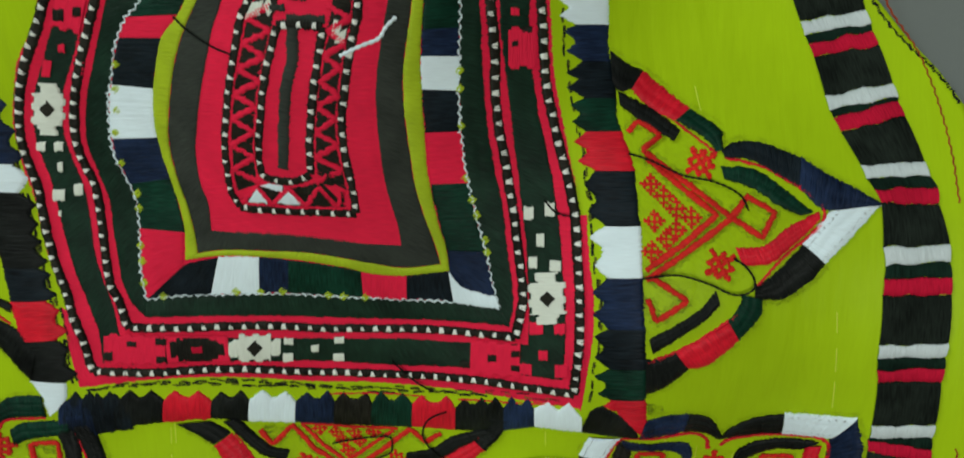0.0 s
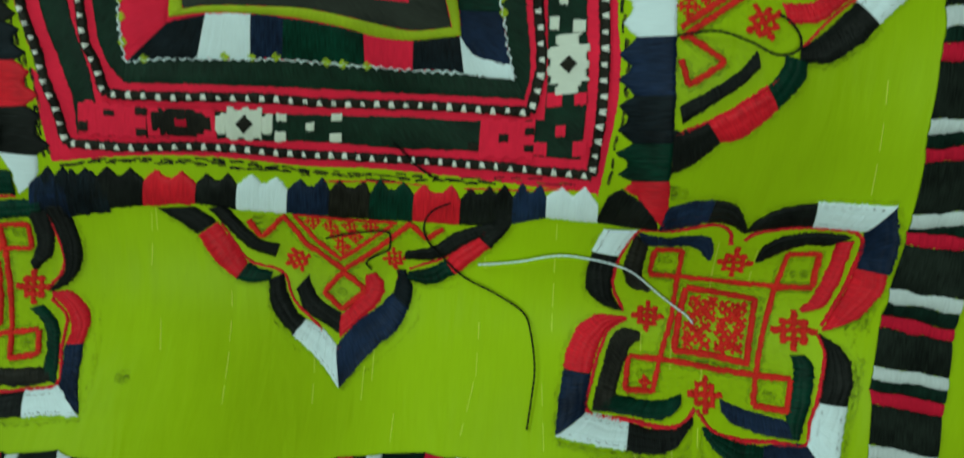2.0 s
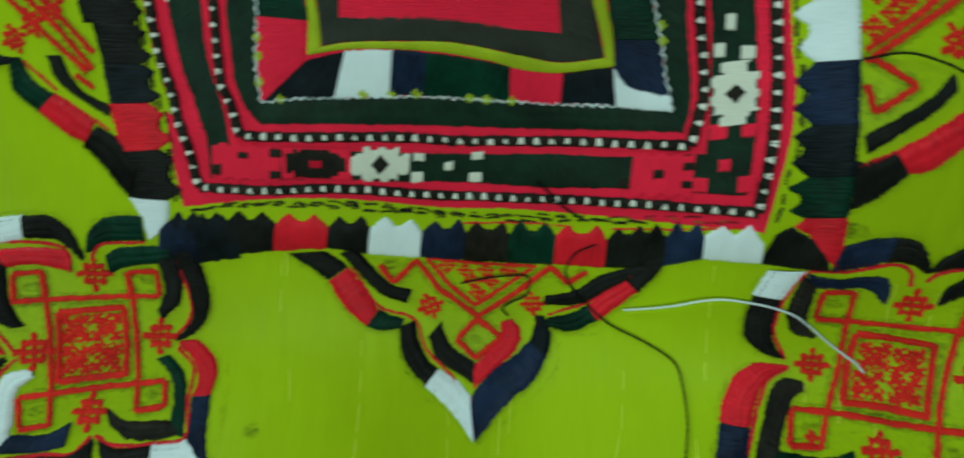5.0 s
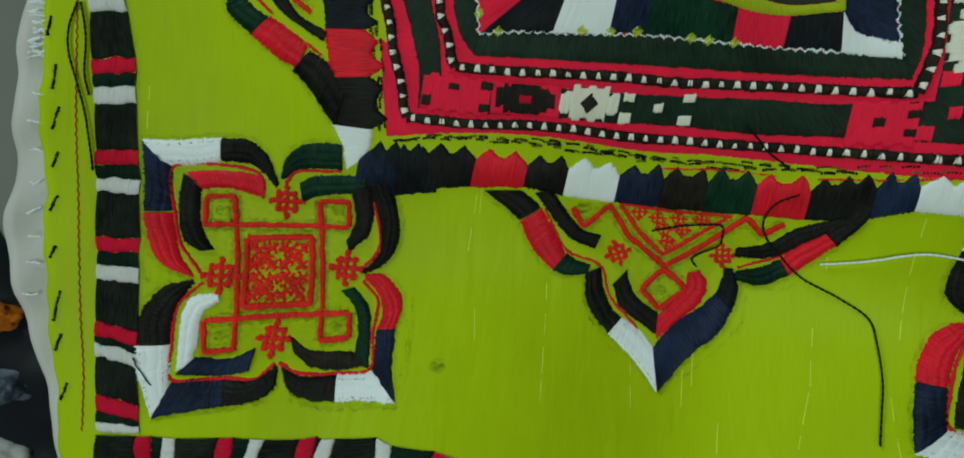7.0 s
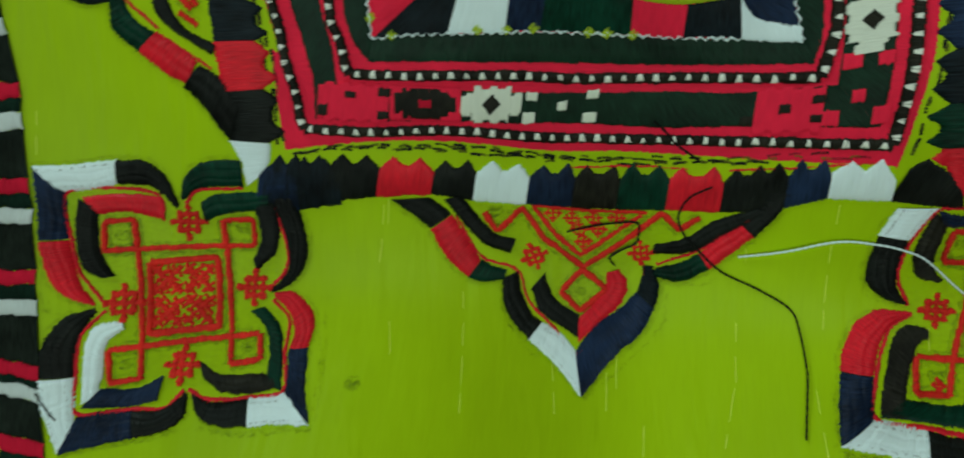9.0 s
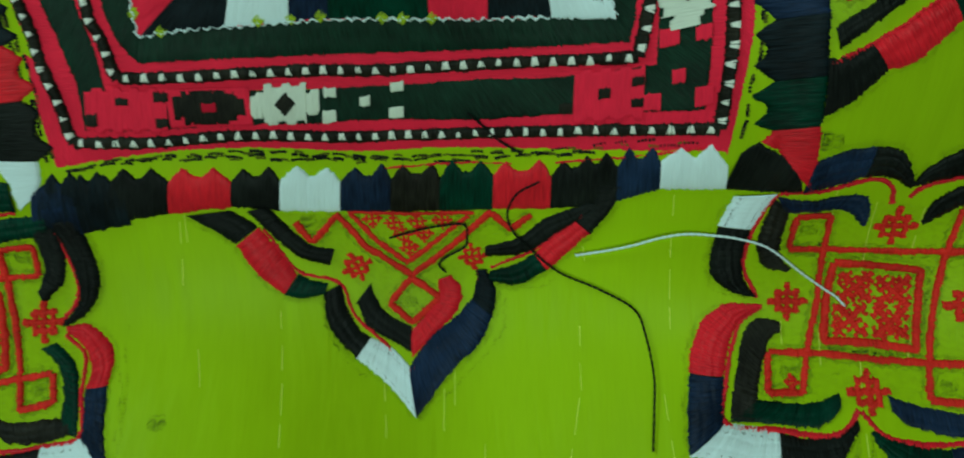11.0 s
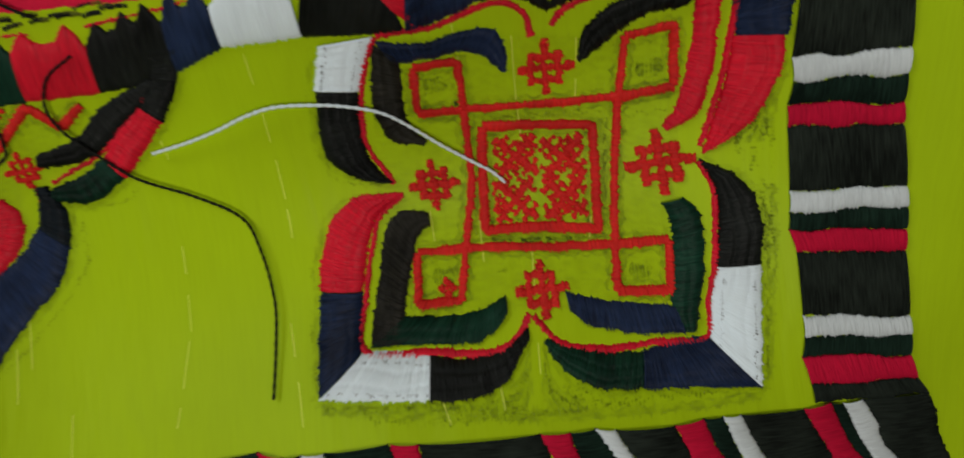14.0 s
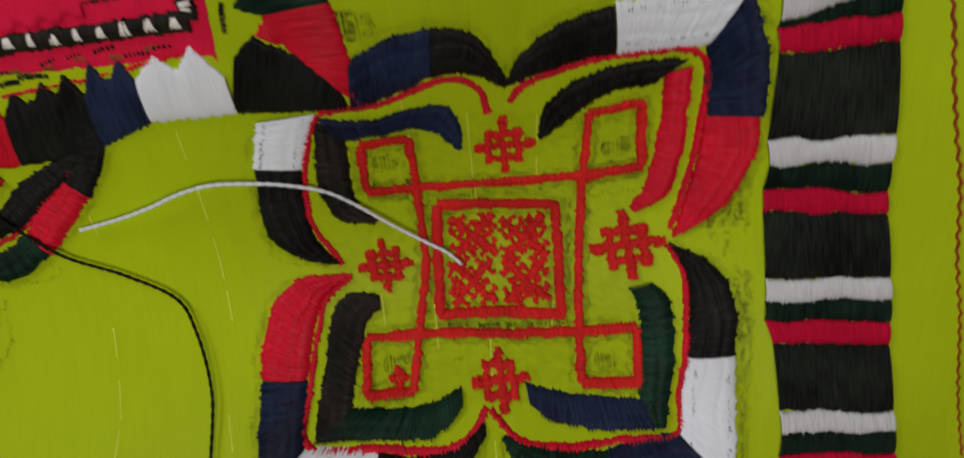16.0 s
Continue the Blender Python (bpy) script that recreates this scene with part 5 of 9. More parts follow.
satin("block", NAVY, lower_border, [(3.1, -73.9), (6.5, -73.4), (9.9, -72.8), (13.3, -72.4)], [(2.9, -83.7), (6.4, -82.5), (9.9, -81.1), (13.4, -79.9)], lift=0.5, dome=0.7, teeth=(4.3, 6.6))
satin("block", WHITE, lower_border, [(13.3, -72.4), (18.6, -72.6), (23.9, -72.8), (28.7, -73)], [(13.4, -79.9), (18.7, -79.8), (24, -79.7), (29, -79.6)], lift=0.5, dome=0.7, teeth=(4.3, 6.6))
satin("block", BLACK, lower_border, [(31.2, -70.2), (36.5, -69.5), (40.7, -72.1), (43.9, -75.5), (47.2, -80.4)], [(28.2, -79.6), (33.6, -80), (38.6, -80.4), (42.5, -80.7), (46.9, -81)], lift=0.5, dome=0.6, teeth=(2.0, 6.0))
satin("block", INK, lower_border, [(-141.4, -76.8), (-130.2, -75.4), (-126.1, -75.9)], [(-141.4, -88), (-130.4, -86.1), (-126.3, -85.5)], lift=0.5, dome=0.7, teeth=(4.3, 6.6))
satin("block", NAVY, lower_border, [(-150.3, -75.5), (-144.3, -73.1), (-139.3, -74.6)], [(-152.3, -86), (-146.4, -87), (-139.4, -87.9)], lift=0.55, dome=0.7)
satin("block", BLACK, left_border, [(-153, -13.6), (-152.2, -17.9), (-151.5, -22.2), (-150.6, -26.6)], [(-164.5, -13.4), (-163.8, -17.8), (-163, -22), (-162.4, -26.6)], lift=0.5, dome=0.7, teeth=(4.3, 6.6))
satin("block", INK, left_border, [(-150.6, -26.6), (-150, -30.4), (-149.7, -34.1), (-149.1, -37.8)], [(-162.4, -26.6), (-162.1, -30.5), (-161.7, -34.2), (-161.5, -38.2)], lift=0.5, dome=0.7, teeth=(4.3, 6.6))
satin("block", RED, left_border, [(-149.1, -37.8), (-148.6, -42.3), (-147.6, -47), (-147.1, -51.5)], [(-161.5, -38.2), (-160.8, -42.9), (-160.2, -47.8), (-159.7, -52.5)], lift=0.5, dome=0.7, teeth=(4.3, 6.6))
satin("block", BLACK, left_border, [(-147.1, -51.5), (-146.7, -56.7), (-146.4, -61.9), (-146.4, -67.2)], [(-159.7, -52.5), (-159.4, -57.2), (-159.1, -61.8), (-158.8, -66.6)], lift=0.5, dome=0.7, teeth=(4.3, 6.6))
satin("block", NAVY, left_border, [(-154.8, 30.8), (-155.3, 23.3), (-154.6, 15.8), (-153.5, 8.1)], [(-170.6, 30.5), (-170.8, 23.2), (-170, 15.9), (-168.6, 8.7)], lift=0.5, dome=0.7, teeth=(4.3, 6.6))
satin("block", WHITE, left_border, [(-153.5, 8.1), (-153.6, 5), (-153.4, 1.8), (-153.3, -1.3)], [(-168.6, 8.7), (-168.7, 5.6), (-168.6, 2.6), (-168.5, -0.5)], lift=0.5, dome=0.7, teeth=(4.3, 6.6))
satin("block", BLACK, left_border, [(-153.3, -1.3), (-152.8, -5.9), (-152.5, -10.5), (-151.7, -15.3)], [(-168.5, -0.5), (-168.1, -5.1), (-167.9, -9.9), (-166.8, -14.9)], lift=0.5, dome=0.7, teeth=(4.3, 6.6))
satin("block", WHITE, left_border, [(-146.3, -67.3), (-147.1, -72.3), (-150, -77.1)], [(-158.9, -66.6), (-155.8, -72.8), (-154.7, -80.5)], lift=0.55, dome=0.6)
tacking(cloth, [[(30.4, -66.5), (31.9, -53.6), (32.6, -43), (32.9, -33.1), (31.8, -23.9), (31, -14.9), (30.2, -5.9), (28.8, 3.1), (27.5, 12.1), (25.5, 21.3), (23.6, 30.5), (22.1, 39.4), (21.1, 48.4), (20.9, 57.2)], [(28.3, -66.8), (29.3, -63)]], 6.4, 2.6, 0.9, OLIVE)
tacking(cloth, [[(30.4, -66.5), (31.9, -53.6), (32.6, -43), (32.9, -33.1), (31.8, -23.9), (31, -14.9), (30.2, -5.9), (28.8, 3.1), (27.5, 12.1), (25.5, 21.3), (23.6, 30.5), (22.1, 39.4), (21.1, 48.4), (20.9, 57.2)], [(28.3, -66.8), (29.3, -63)]], 5.2, 4.2, 0.95, BLACK)
tacking(cloth, [[(-140, -69.9), (-121.8, -67.5), (-104.2, -67.2), (-86.6, -68.1), (-68.7, -69.7), (-50.2, -70.5), (-31.3, -69.9), (-12.4, -69.7), (5.9, -68.1), (23.3, -67.8)], [(-136.3, -69.2), (-113.2, -68.3), (-95.6, -68.8), (-77.9, -70.4), (-59.7, -71.5), (-39, -71.5), (-21.9, -71.5), (-1.4, -70.6)]], 6.4, 2.6, 0.9, OLIVE)
tacking(cloth, [[(-140, -69.9), (-121.8, -67.5), (-104.2, -67.2), (-86.6, -68.1), (-68.7, -69.7), (-50.2, -70.5), (-31.3, -69.9), (-12.4, -69.7), (5.9, -68.1), (23.3, -67.8)], [(-136.3, -69.2), (-113.2, -68.3), (-95.6, -68.8), (-77.9, -70.4), (-59.7, -71.5), (-39, -71.5), (-21.9, -71.5), (-1.4, -70.6)]], 5.2, 4.2, 0.95, BLACK)
tacking(cloth, [[(-151.6, 9.6), (-151, -1), (-149.7, -11.6), (-148.4, -23.3), (-146.9, -33.5), (-144.3, -44), (-143.1, -56.9)], [(-153.1, 9.6), (-152.5, -1), (-150.9, -11.6), (-149.6, -23.2), (-148.1, -33.5)]], 6.4, 2.6, 0.9, OLIVE)
tacking(cloth, [[(-151.6, 9.6), (-151, -1), (-149.7, -11.6), (-148.4, -23.3), (-146.9, -33.5), (-144.3, -44), (-143.1, -56.9)], [(-153.1, 9.6), (-152.5, -1), (-150.9, -11.6), (-149.6, -23.2), (-148.1, -33.5)]], 5.2, 4.2, 0.95, BLACK)
tacking(cloth, [[(-144.5, -67.7), (-145.4, -57.7), (-146.4, -48.9), (-147.3, -40.3), (-148.3, -26.6)], [(-142.5, -66.7), (-143.6, -57.7), (-144.3, -48.9)]], 6.4, 2.6, 0.9, OLIVE)
tacking(cloth, [[(-144.5, -67.7), (-145.4, -57.7), (-146.4, -48.9), (-147.3, -40.3), (-148.3, -26.6)], [(-142.5, -66.7), (-143.6, -57.7), (-144.3, -48.9)]], 5.2, 4.2, 0.95, BLACK)
lines("red_tack", RED, cloth, [[(-60, -73.6), (-39.1, -72.7), (-24, -73)], [(-12.6, -73), (5.8, -71.4), (23.3, -68.9)]], 0.5, lift=0.3)
low = tagged(empty_part("pointed_motif", cloth), "half-diamond satin-stitch motif with red line work below the panel")
satin("lobe", BLACK, low, [(-111.6, -84), (-104.1, -89.5), (-100.1, -92.9)], [(-100.3, -83.2), (-96.8, -85.6), (-93.7, -88.4)], lift=0.45, dome=0.9, rows=2)
satin("lobe", RED, low, [(-100.1, -93.3), (-95.5, -101.8), (-88.8, -108.4)], [(-93.7, -88.6), (-88.7, -96.7), (-85, -103.1)], lift=0.45, dome=0.9, rows=2)
satin("lobe", GREEN, low, [(-88.8, -108.4), (-83.9, -109.7), (-77.7, -109.1)], [(-84.8, -103), (-80.7, -105.2), (-76.8, -106)], lift=0.45, dome=0.9, rows=2)
satin("lobe", BLACK, low, [(-78.2, -108.8), (-77.3, -117.5), (-73.1, -123.8), (-69.5, -127.4)], [(-73.4, -106.5), (-72.1, -113.7), (-69, -119.5), (-65.7, -122.6)], lift=0.45, dome=0.9, rows=2)
satin("lobe", WHITE, low, [(-69.8, -127.1), (-60.9, -134.6), (-52.9, -143.7)], [(-66, -122.2), (-60.2, -125.3), (-55, -130.7)], lift=0.45, dome=0.9, rows=2)
satin("lobe", NAVY, low, [(-52.7, -143.6), (-44.4, -133.7), (-35.2, -125.4), (-31, -117.6)], [(-55.3, -131.3), (-49, -123.1), (-41.6, -117.9), (-36.8, -112.6)], lift=0.45, dome=0.9, rows=2)
satin("lobe", INK, low, [(-31, -117.6), (-29.9, -109.7), (-32.4, -103.8)], [(-36.8, -112.6), (-35.4, -108), (-35.1, -103.8)], lift=0.45, dome=0.9, rows=2)
satin("lobe", GREEN, low, [(-32, -106.8), (-23.9, -108.6), (-15.4, -104.1)], [(-31.2, -104.3), (-24.8, -102.7), (-18.7, -99.4)], lift=0.45, dome=0.9, rows=2)
satin("lobe", RED, low, [(-15.4, -104.1), (-9.1, -98.3), (-3.8, -92.8)], [(-18.7, -99.4), (-13.5, -93.6), (-7.7, -89.2)], lift=0.45, dome=0.9, rows=2)
satin("lobe", BLACK, low, [(-3.7, -93.2), (1.2, -86.9), (4.3, -80.3), (5.7, -79.2)], [(-7.7, -89.2), (-3.4, -85.2), (-2.8, -80.2), (-2.7, -78.9)], lift=0.45, dome=0.9, rows=2)
satin("leaf", BLACK, low, [(-95.6, -83.7), (-90.5, -90.7), (-84.1, -97.7), (-75.9, -101)], [(-90.5, -82.6), (-86.1, -88.8), (-80.6, -94.6), (-74.2, -96.3)], lift=0.45, dome=0.8, rows=2)
satin("leaf", BLACK, low, [(-32.6, -99.9), (-21.7, -99.1), (-11.9, -93.1), (-1.5, -85.3)], [(-32.3, -97.2), (-22.8, -94.3), (-14.9, -88.6), (-3.6, -84.2)], lift=0.45, dome=0.8, rows=2)
satin("leaf", BLACK, low, [(-69.3, -112), (-66.4, -119), (-60, -123.3), (-54.3, -126.9)], [(-65.2, -107), (-63.6, -112.4), (-60.2, -116.7), (-54.2, -120.3)], lift=0.45, dome=0.8, rows=2)
satin("leaf", RED, low, [(-54.2, -128.3), (-48.3, -122.7), (-41.4, -116.3), (-39.5, -110), (-42.6, -105.4)], [(-54.5, -121.5), (-49.3, -115.7), (-46.4, -111.4), (-45.9, -106.5)], lift=0.45, dome=0.8, rows=2)
lines("line_stitch", SCARLET, low, [[(-72.8, -85.9), (-65.8, -95.9), (-53.4, -105.1), (-42.1, -97), (-29.9, -86.6)], [(-53.5, -105.8), (-60.1, -112.9), (-54, -119), (-45.9, -111.8), (-53.5, -105.8)], [(-83.9, -87.8), (-80.1, -93.9), (-73, -86.9)], [(-30, -87.1), (-25.2, -92.2), (-19.3, -87.7)]], 1.7, lift=0.5, spline=0)
lines("line_stitch", SCARLET, low, [[(-68.9, -86), (-62.2, -94.7), (-54.4, -101.3), (-46, -95.1), (-36.4, -87.7)]], 1.3, lift=0.5, spline=0)
lines("line_stitch", SCARLET, low, [[(-69.5, -85.6), (-52.5, -86.9), (-34.8, -86.9)]], 1.0, lift=0.5, spline=0)
lines("outline_stitch", RED, low, [[(-92.4, -89), (-84.7, -101.8), (-73.6, -106.2), (-70.1, -115.6), (-61.8, -124), (-54.7, -131.4), (-41.2, -121), (-34.7, -111.2), (-34.6, -104)], [(-31.1, -103.4), (-18.2, -97.8), (-4.4, -86.5)]], 0.8)
floret(low, (-68.6, -101.8), 4.6, 20)
floret(low, (-35.9, -99.9), 4.2, 5)
floret(low, (-63.1, -87.9), 2.9, 0)
floret(low, (-57.3, -89.5), 2.9, 0)
floret(low, (-50.9, -89.1), 2.9, 0)
floret(low, (-43.8, -88.9), 2.9, 0)
floret(low, (-55, -93), 2.9, 0)
floret(low, (-49.2, -92.7), 2.9, 0)
floret(low, (-53.6, -96.8), 2.9, 0)
rgt = tagged(empty_part("pointed_motif", cloth), "half-diamond satin-stitch motif with red line work beside the panel")
satin("lobe", BLACK, rgt, [(35.4, 42.8), (41.1, 38.7), (45.8, 37)], [(36.2, 33.1), (38.5, 30.7), (42, 31.1)], lift=0.45, dome=0.9, rows=2)
satin("lobe", RED, rgt, [(45.7, 36.8), (53.2, 30.6), (59.8, 25.5)], [(41.9, 31.1), (48.2, 25.2), (55, 21.7)], lift=0.45, dome=0.9, rows=2)
satin("lobe", GREEN, rgt, [(59.8, 25.3), (64.8, 22.2), (68.7, 18.7), (69.1, 13.6)], [(55.2, 21.9), (60.9, 18.6), (65.2, 15.5), (66.9, 12.7)], lift=0.45, dome=0.9, rows=2)
satin("lobe", INK, rgt, [(68.4, 13.3), (73.5, 15.8), (80.7, 15.2), (91.3, 11.3)], [(69.3, 11.2), (76.7, 10.5), (82.9, 7), (90, 3)], lift=0.45, dome=0.9, rows=2)
satin("lobe", NAVY, rgt, [(91.3, 11.3), (99.1, 6.2), (107.2, 1.9), (112.5, -1.2)], [(90, 3), (95.2, -2.5), (100.2, -3.4), (112.2, -2.1)], lift=0.45, dome=0.9, rows=2)
satin("lobe", WHITE, rgt, [(98.8, -3.6), (94.5, -8.3), (90.4, -13)], [(112.4, -1.6), (105.1, -9.8), (96.9, -18.6)], lift=0.45, dome=0.9, rows=2)
satin("lobe", BLACK, rgt, [(96.9, -18.6), (91.9, -24.3), (84.8, -28.7), (76.9, -28.7)], [(90.6, -12.8), (85.4, -18.6), (80.2, -23.3), (76.7, -25.4)], lift=0.45, dome=0.9, rows=2)
satin("lobe", GREEN, rgt, [(79.1, -28.7), (78.8, -34.3), (73.4, -41.5)], [(73.4, -27.2), (72.5, -31.2), (69.6, -35.4)], lift=0.45, dome=0.9, rows=2)
satin("lobe", RED, rgt, [(73.4, -41.5), (65.6, -49.5), (59.5, -51.3)], [(70.1, -36.2), (62.5, -41.1), (55.3, -45.8)], lift=0.45, dome=0.9, rows=2)
satin("lobe", BLACK, rgt, [(59.5, -51.3), (53.6, -57.9), (47.6, -61.9)], [(55.3, -45.8), (49.4, -48.6), (46.6, -48.3)], lift=0.45, dome=0.9, rows=2)
satin("leaf", BLACK, rgt, [(37.9, 30.7), (48.2, 25.5), (56.7, 19)], [(38.5, 26.3), (47.4, 20.1), (54.7, 15.9)], lift=0.45, dome=0.8, rows=2)
satin("leaf", GREEN, rgt, [(68, 8.4), (76.6, 8.1), (84.4, 3.6), (93.7, -4)], [(68.8, 5), (76.3, 2.9), (82.7, -1.5), (89.9, -5)], lift=0.45, dome=0.8, rows=2)
satin("leaf", RED, rgt, [(71.3, -14.2), (79.5, -13.5), (86.6, -8.3), (95.4, -3.8)], [(73.1, -18.9), (81.2, -18.3), (88.2, -12.8), (95.6, -5.9)], lift=0.45, dome=0.8, rows=2)
satin("leaf", BLACK, rgt, [(65.8, -26.4), (60.2, -32.9), (47.3, -42)], [(67.1, -30.5), (62.1, -35.9), (48.6, -46.5)], lift=0.45, dome=0.8, rows=2)
lines("line_stitch", SCARLET, rgt, [[(41.1, 18.3), (43.7, 21.9), (51, 17.6), (45.1, 13.3), (58.5, 3.5), (70.5, -5.8), (58, -15), (45.9, -23.9)], [(46.5, 10.8), (56.7, 2.4), (66.3, -5), (56.3, -13.3), (45.8, -21)], [(70.5, -5.8), (75.3, 0.2), (82.9, -4.1), (79.1, -11.1), (70.5, -5.8)], [(47.9, -23.1), (57.9, -29.5), (49.1, -36), (46.4, -29.3)]], 1.6, lift=0.5, spline=0)
lines("outline_stitch", RED, rgt, [[(55.2, 21.5), (60.9, 17.2), (67.2, 12.2)], [(69.3, 11.2), (81.8, 7.7), (97.1, -4), (84.7, -17), (77.1, -25.7)], [(72.6, -33.5), (59.1, -43.2), (47.4, -50)]], 0.8)
floret(rgt, (62.4, 9.6), 5.2, 30)
floret(rgt, (67, -19), 5.2, 30)
floret(rgt, (47.4, 3.4), 3.2, 0)
floret(rgt, (54.7, -3.5), 3.2, 0)
floret(rgt, (59, -5.9), 3.2, 0)
floret(rgt, (54.5, -9.4), 3.2, 0)
floret(rgt, (48.4, -7), 3.2, 0)
floret(rgt, (47.5, -15.6), 3.2, 0)
floret(rgt, (51.9, -12), 3.2, 0)
floret(rgt, (51.2, 0), 3.2, 0)
lft = tagged(empty_part("pointed_motif", cloth), "half-diamond satin-stitch motif with red line work beside the panel")
satin("lobe", GREEN, lft, [(-193, -27), (-192.4, -34.5), (-185.1, -41.1)], [(-189, -25.1), (-185.8, -31.6), (-179.3, -35.8)], lift=0.45, dome=0.9, rows=2)
satin("lobe", RED, lft, [(-185.1, -41.1), (-175.8, -47.7), (-170, -50.2)], [(-179.3, -35.8), (-171.7, -40.2), (-166.6, -43.9)], lift=0.45, dome=0.9, rows=2)
satin("lobe", BLACK, lft, [(-171.5, -50.9), (-166.2, -56.2), (-162, -62.3), (-158.3, -66.5)], [(-166.2, -45), (-161.3, -47.4), (-157.5, -50.8), (-154.2, -55.7)], lift=0.45, dome=0.9, rows=2)
satin("leaf", BLACK, lft, [(-180.3, -24.3), (-176.7, -32.7), (-161.8, -42)], [(-175.6, -24.3), (-170.7, -33.6), (-160.4, -39.3)], lift=0.45, dome=0.8, rows=2)
satin("lobe", INK, lft, [(-193, -27), (-201.3, -27.5), (-212, -22.4), (-221.8, -15.2)], [(-189, -25.1), (-196.9, -24.2), (-207.7, -18.7), (-217.7, -11.5)], lift=0.45, dome=0.9, rows=2)
satin("lobe", WHITE, lft, [(-221.8, -15.2), (-236.2, -6.4)], [(-217.7, -11.5), (-230.3, -1.1)], lift=0.45, dome=0.9, rows=2)
lines("line_stitch", SCARLET, lft, [[(-165.4, -28.2), (-175.4, -16.2), (-189, -2.7)], [(-164.7, -23.6), (-181.3, -4.7)], [(-171.3, -29.9), (-165.7, -33.6)], [(-190.1, -8), (-177.9, -19.7), (-167.1, -29)]], 1.6, lift=0.5, spline=0)
lines("outline_stitch", RED, lft, [[(-179.2, -35.5), (-166.9, -43), (-162.3, -45.9)], [(-188.1, -26.1), (-178, -34.5)]], 0.8)
floret(lft, (-183.3, -15.2), 4.5, 20)
floret(lft, (-190.1, -19.6), 4.5, 20)
floret(lft, (-176.3, -10), 4.5, 20)
crn = tagged(empty_part("corner_motif", cloth), "square four-lobed satin-stitch corner motif with red line work")
satin("lobe", WHITE, crn, [(31.3, -81.6), (29.9, -85.5), (28.5, -90.1)], [(41.4, -81.1), (39.2, -85.4), (37, -91.2)], lift=0.45, dome=1.0, rows=3, pitch=0.66, fray=0.55)
satin("lobe", BLACK, crn, [(28.5, -90.2), (27.4, -99), (28.2, -104.9), (32.9, -109), (39, -111)], [(36.8, -91.2), (35.7, -97.5), (36, -103.7), (37.8, -108), (40.3, -110.9)], lift=0.45, dome=1.0, rows=3, pitch=0.66, fray=0.55)
satin("lobe", NAVY, crn, [(48.5, -73.1), (52.1, -71.3), (57, -69.7), (62, -69.3)], [(47.4, -81.3), (52.7, -80.2), (56.9, -78.9), (61.2, -77.2)], lift=0.45, dome=1.0, rows=3, pitch=0.66, fray=0.55)
satin("lobe", BLACK, crn, [(62, -69.3), (66.5, -70.1), (70.3, -72.7), (73.5, -78.9)], [(61.2, -77.2), (65.5, -77.1), (69.1, -78.3), (73.4, -80.6)], lift=0.45, dome=1.0, rows=3, pitch=0.66, fray=0.55)
satin("lobe", BLACK, crn, [(73.5, -79.3), (76.2, -75.4), (81.3, -71.5), (91.3, -68.9)], [(73.4, -80.6), (78.2, -79.4), (84.4, -77.8), (91.8, -77.1)], lift=0.45, dome=1.0, rows=3, pitch=0.66, fray=0.55)
satin("lobe", WHITE, crn, [(91.4, -68.6), (102.1, -68.5), (111.9, -67.9)], [(91.9, -77.2), (99.7, -77.1), (106.2, -77.1)], lift=0.45, dome=1.0, rows=3, pitch=0.66, fray=0.55)
satin("lobe", NAVY, crn, [(111.9, -68.1), (115.2, -80.3), (115.4, -89.8)], [(106, -77.1), (106.1, -83.3), (106.8, -89.1)], lift=0.45, dome=1.0, rows=3, pitch=0.66, fray=0.55)
satin("lobe", RED, crn, [(114.8, -89.6), (114.7, -95.1), (111.7, -103), (108, -107.6), (101.7, -111.6)], [(106.2, -89.1), (105.9, -94.7), (103.7, -103.9), (101.2, -111.5)], lift=0.45, dome=1.0, rows=3, pitch=0.66, fray=0.55)
satin("lobe", BLACK, crn, [(100.6, -112.4), (107.4, -116.6), (110.9, -123), (110.5, -134)], [(100.6, -112.9), (102.9, -117.8), (103.2, -125.1), (101.8, -133.8)], lift=0.45, dome=1.0, rows=3, pitch=0.66, fray=0.55)
satin("lobe", WHITE, crn, [(110.3, -133.7), (109.1, -145.6), (107.4, -157)], [(102, -133.8), (99.7, -139.9), (98.2, -146.2)], lift=0.45, dome=1.0, rows=3, pitch=0.66, fray=0.55)
satin("lobe", NAVY, crn, [(107.4, -157), (95.9, -154.6), (83.3, -152.5)], [(98, -146), (91.6, -145.8), (84.7, -146.7)], lift=0.45, dome=1.0, rows=3, pitch=0.66, fray=0.55)
satin("lobe", GREEN, crn, [(83.3, -152.5), (75.6, -151.4), (69.3, -148.3), (65.7, -143.1)], [(84.7, -146.7), (76.9, -145.7), (71.1, -144.2), (66.3, -142.8)], lift=0.45, dome=1.0, rows=3, pitch=0.66, fray=0.55)
satin("lobe", BLACK, crn, [(42.2, -150.2), (49.4, -150.4), (57.1, -148.6), (63.2, -142)], [(43.1, -143.3), (50.4, -144.3), (57.9, -143.2), (63.2, -140.3)], lift=0.45, dome=1.0, rows=3, pitch=0.66, fray=0.55)
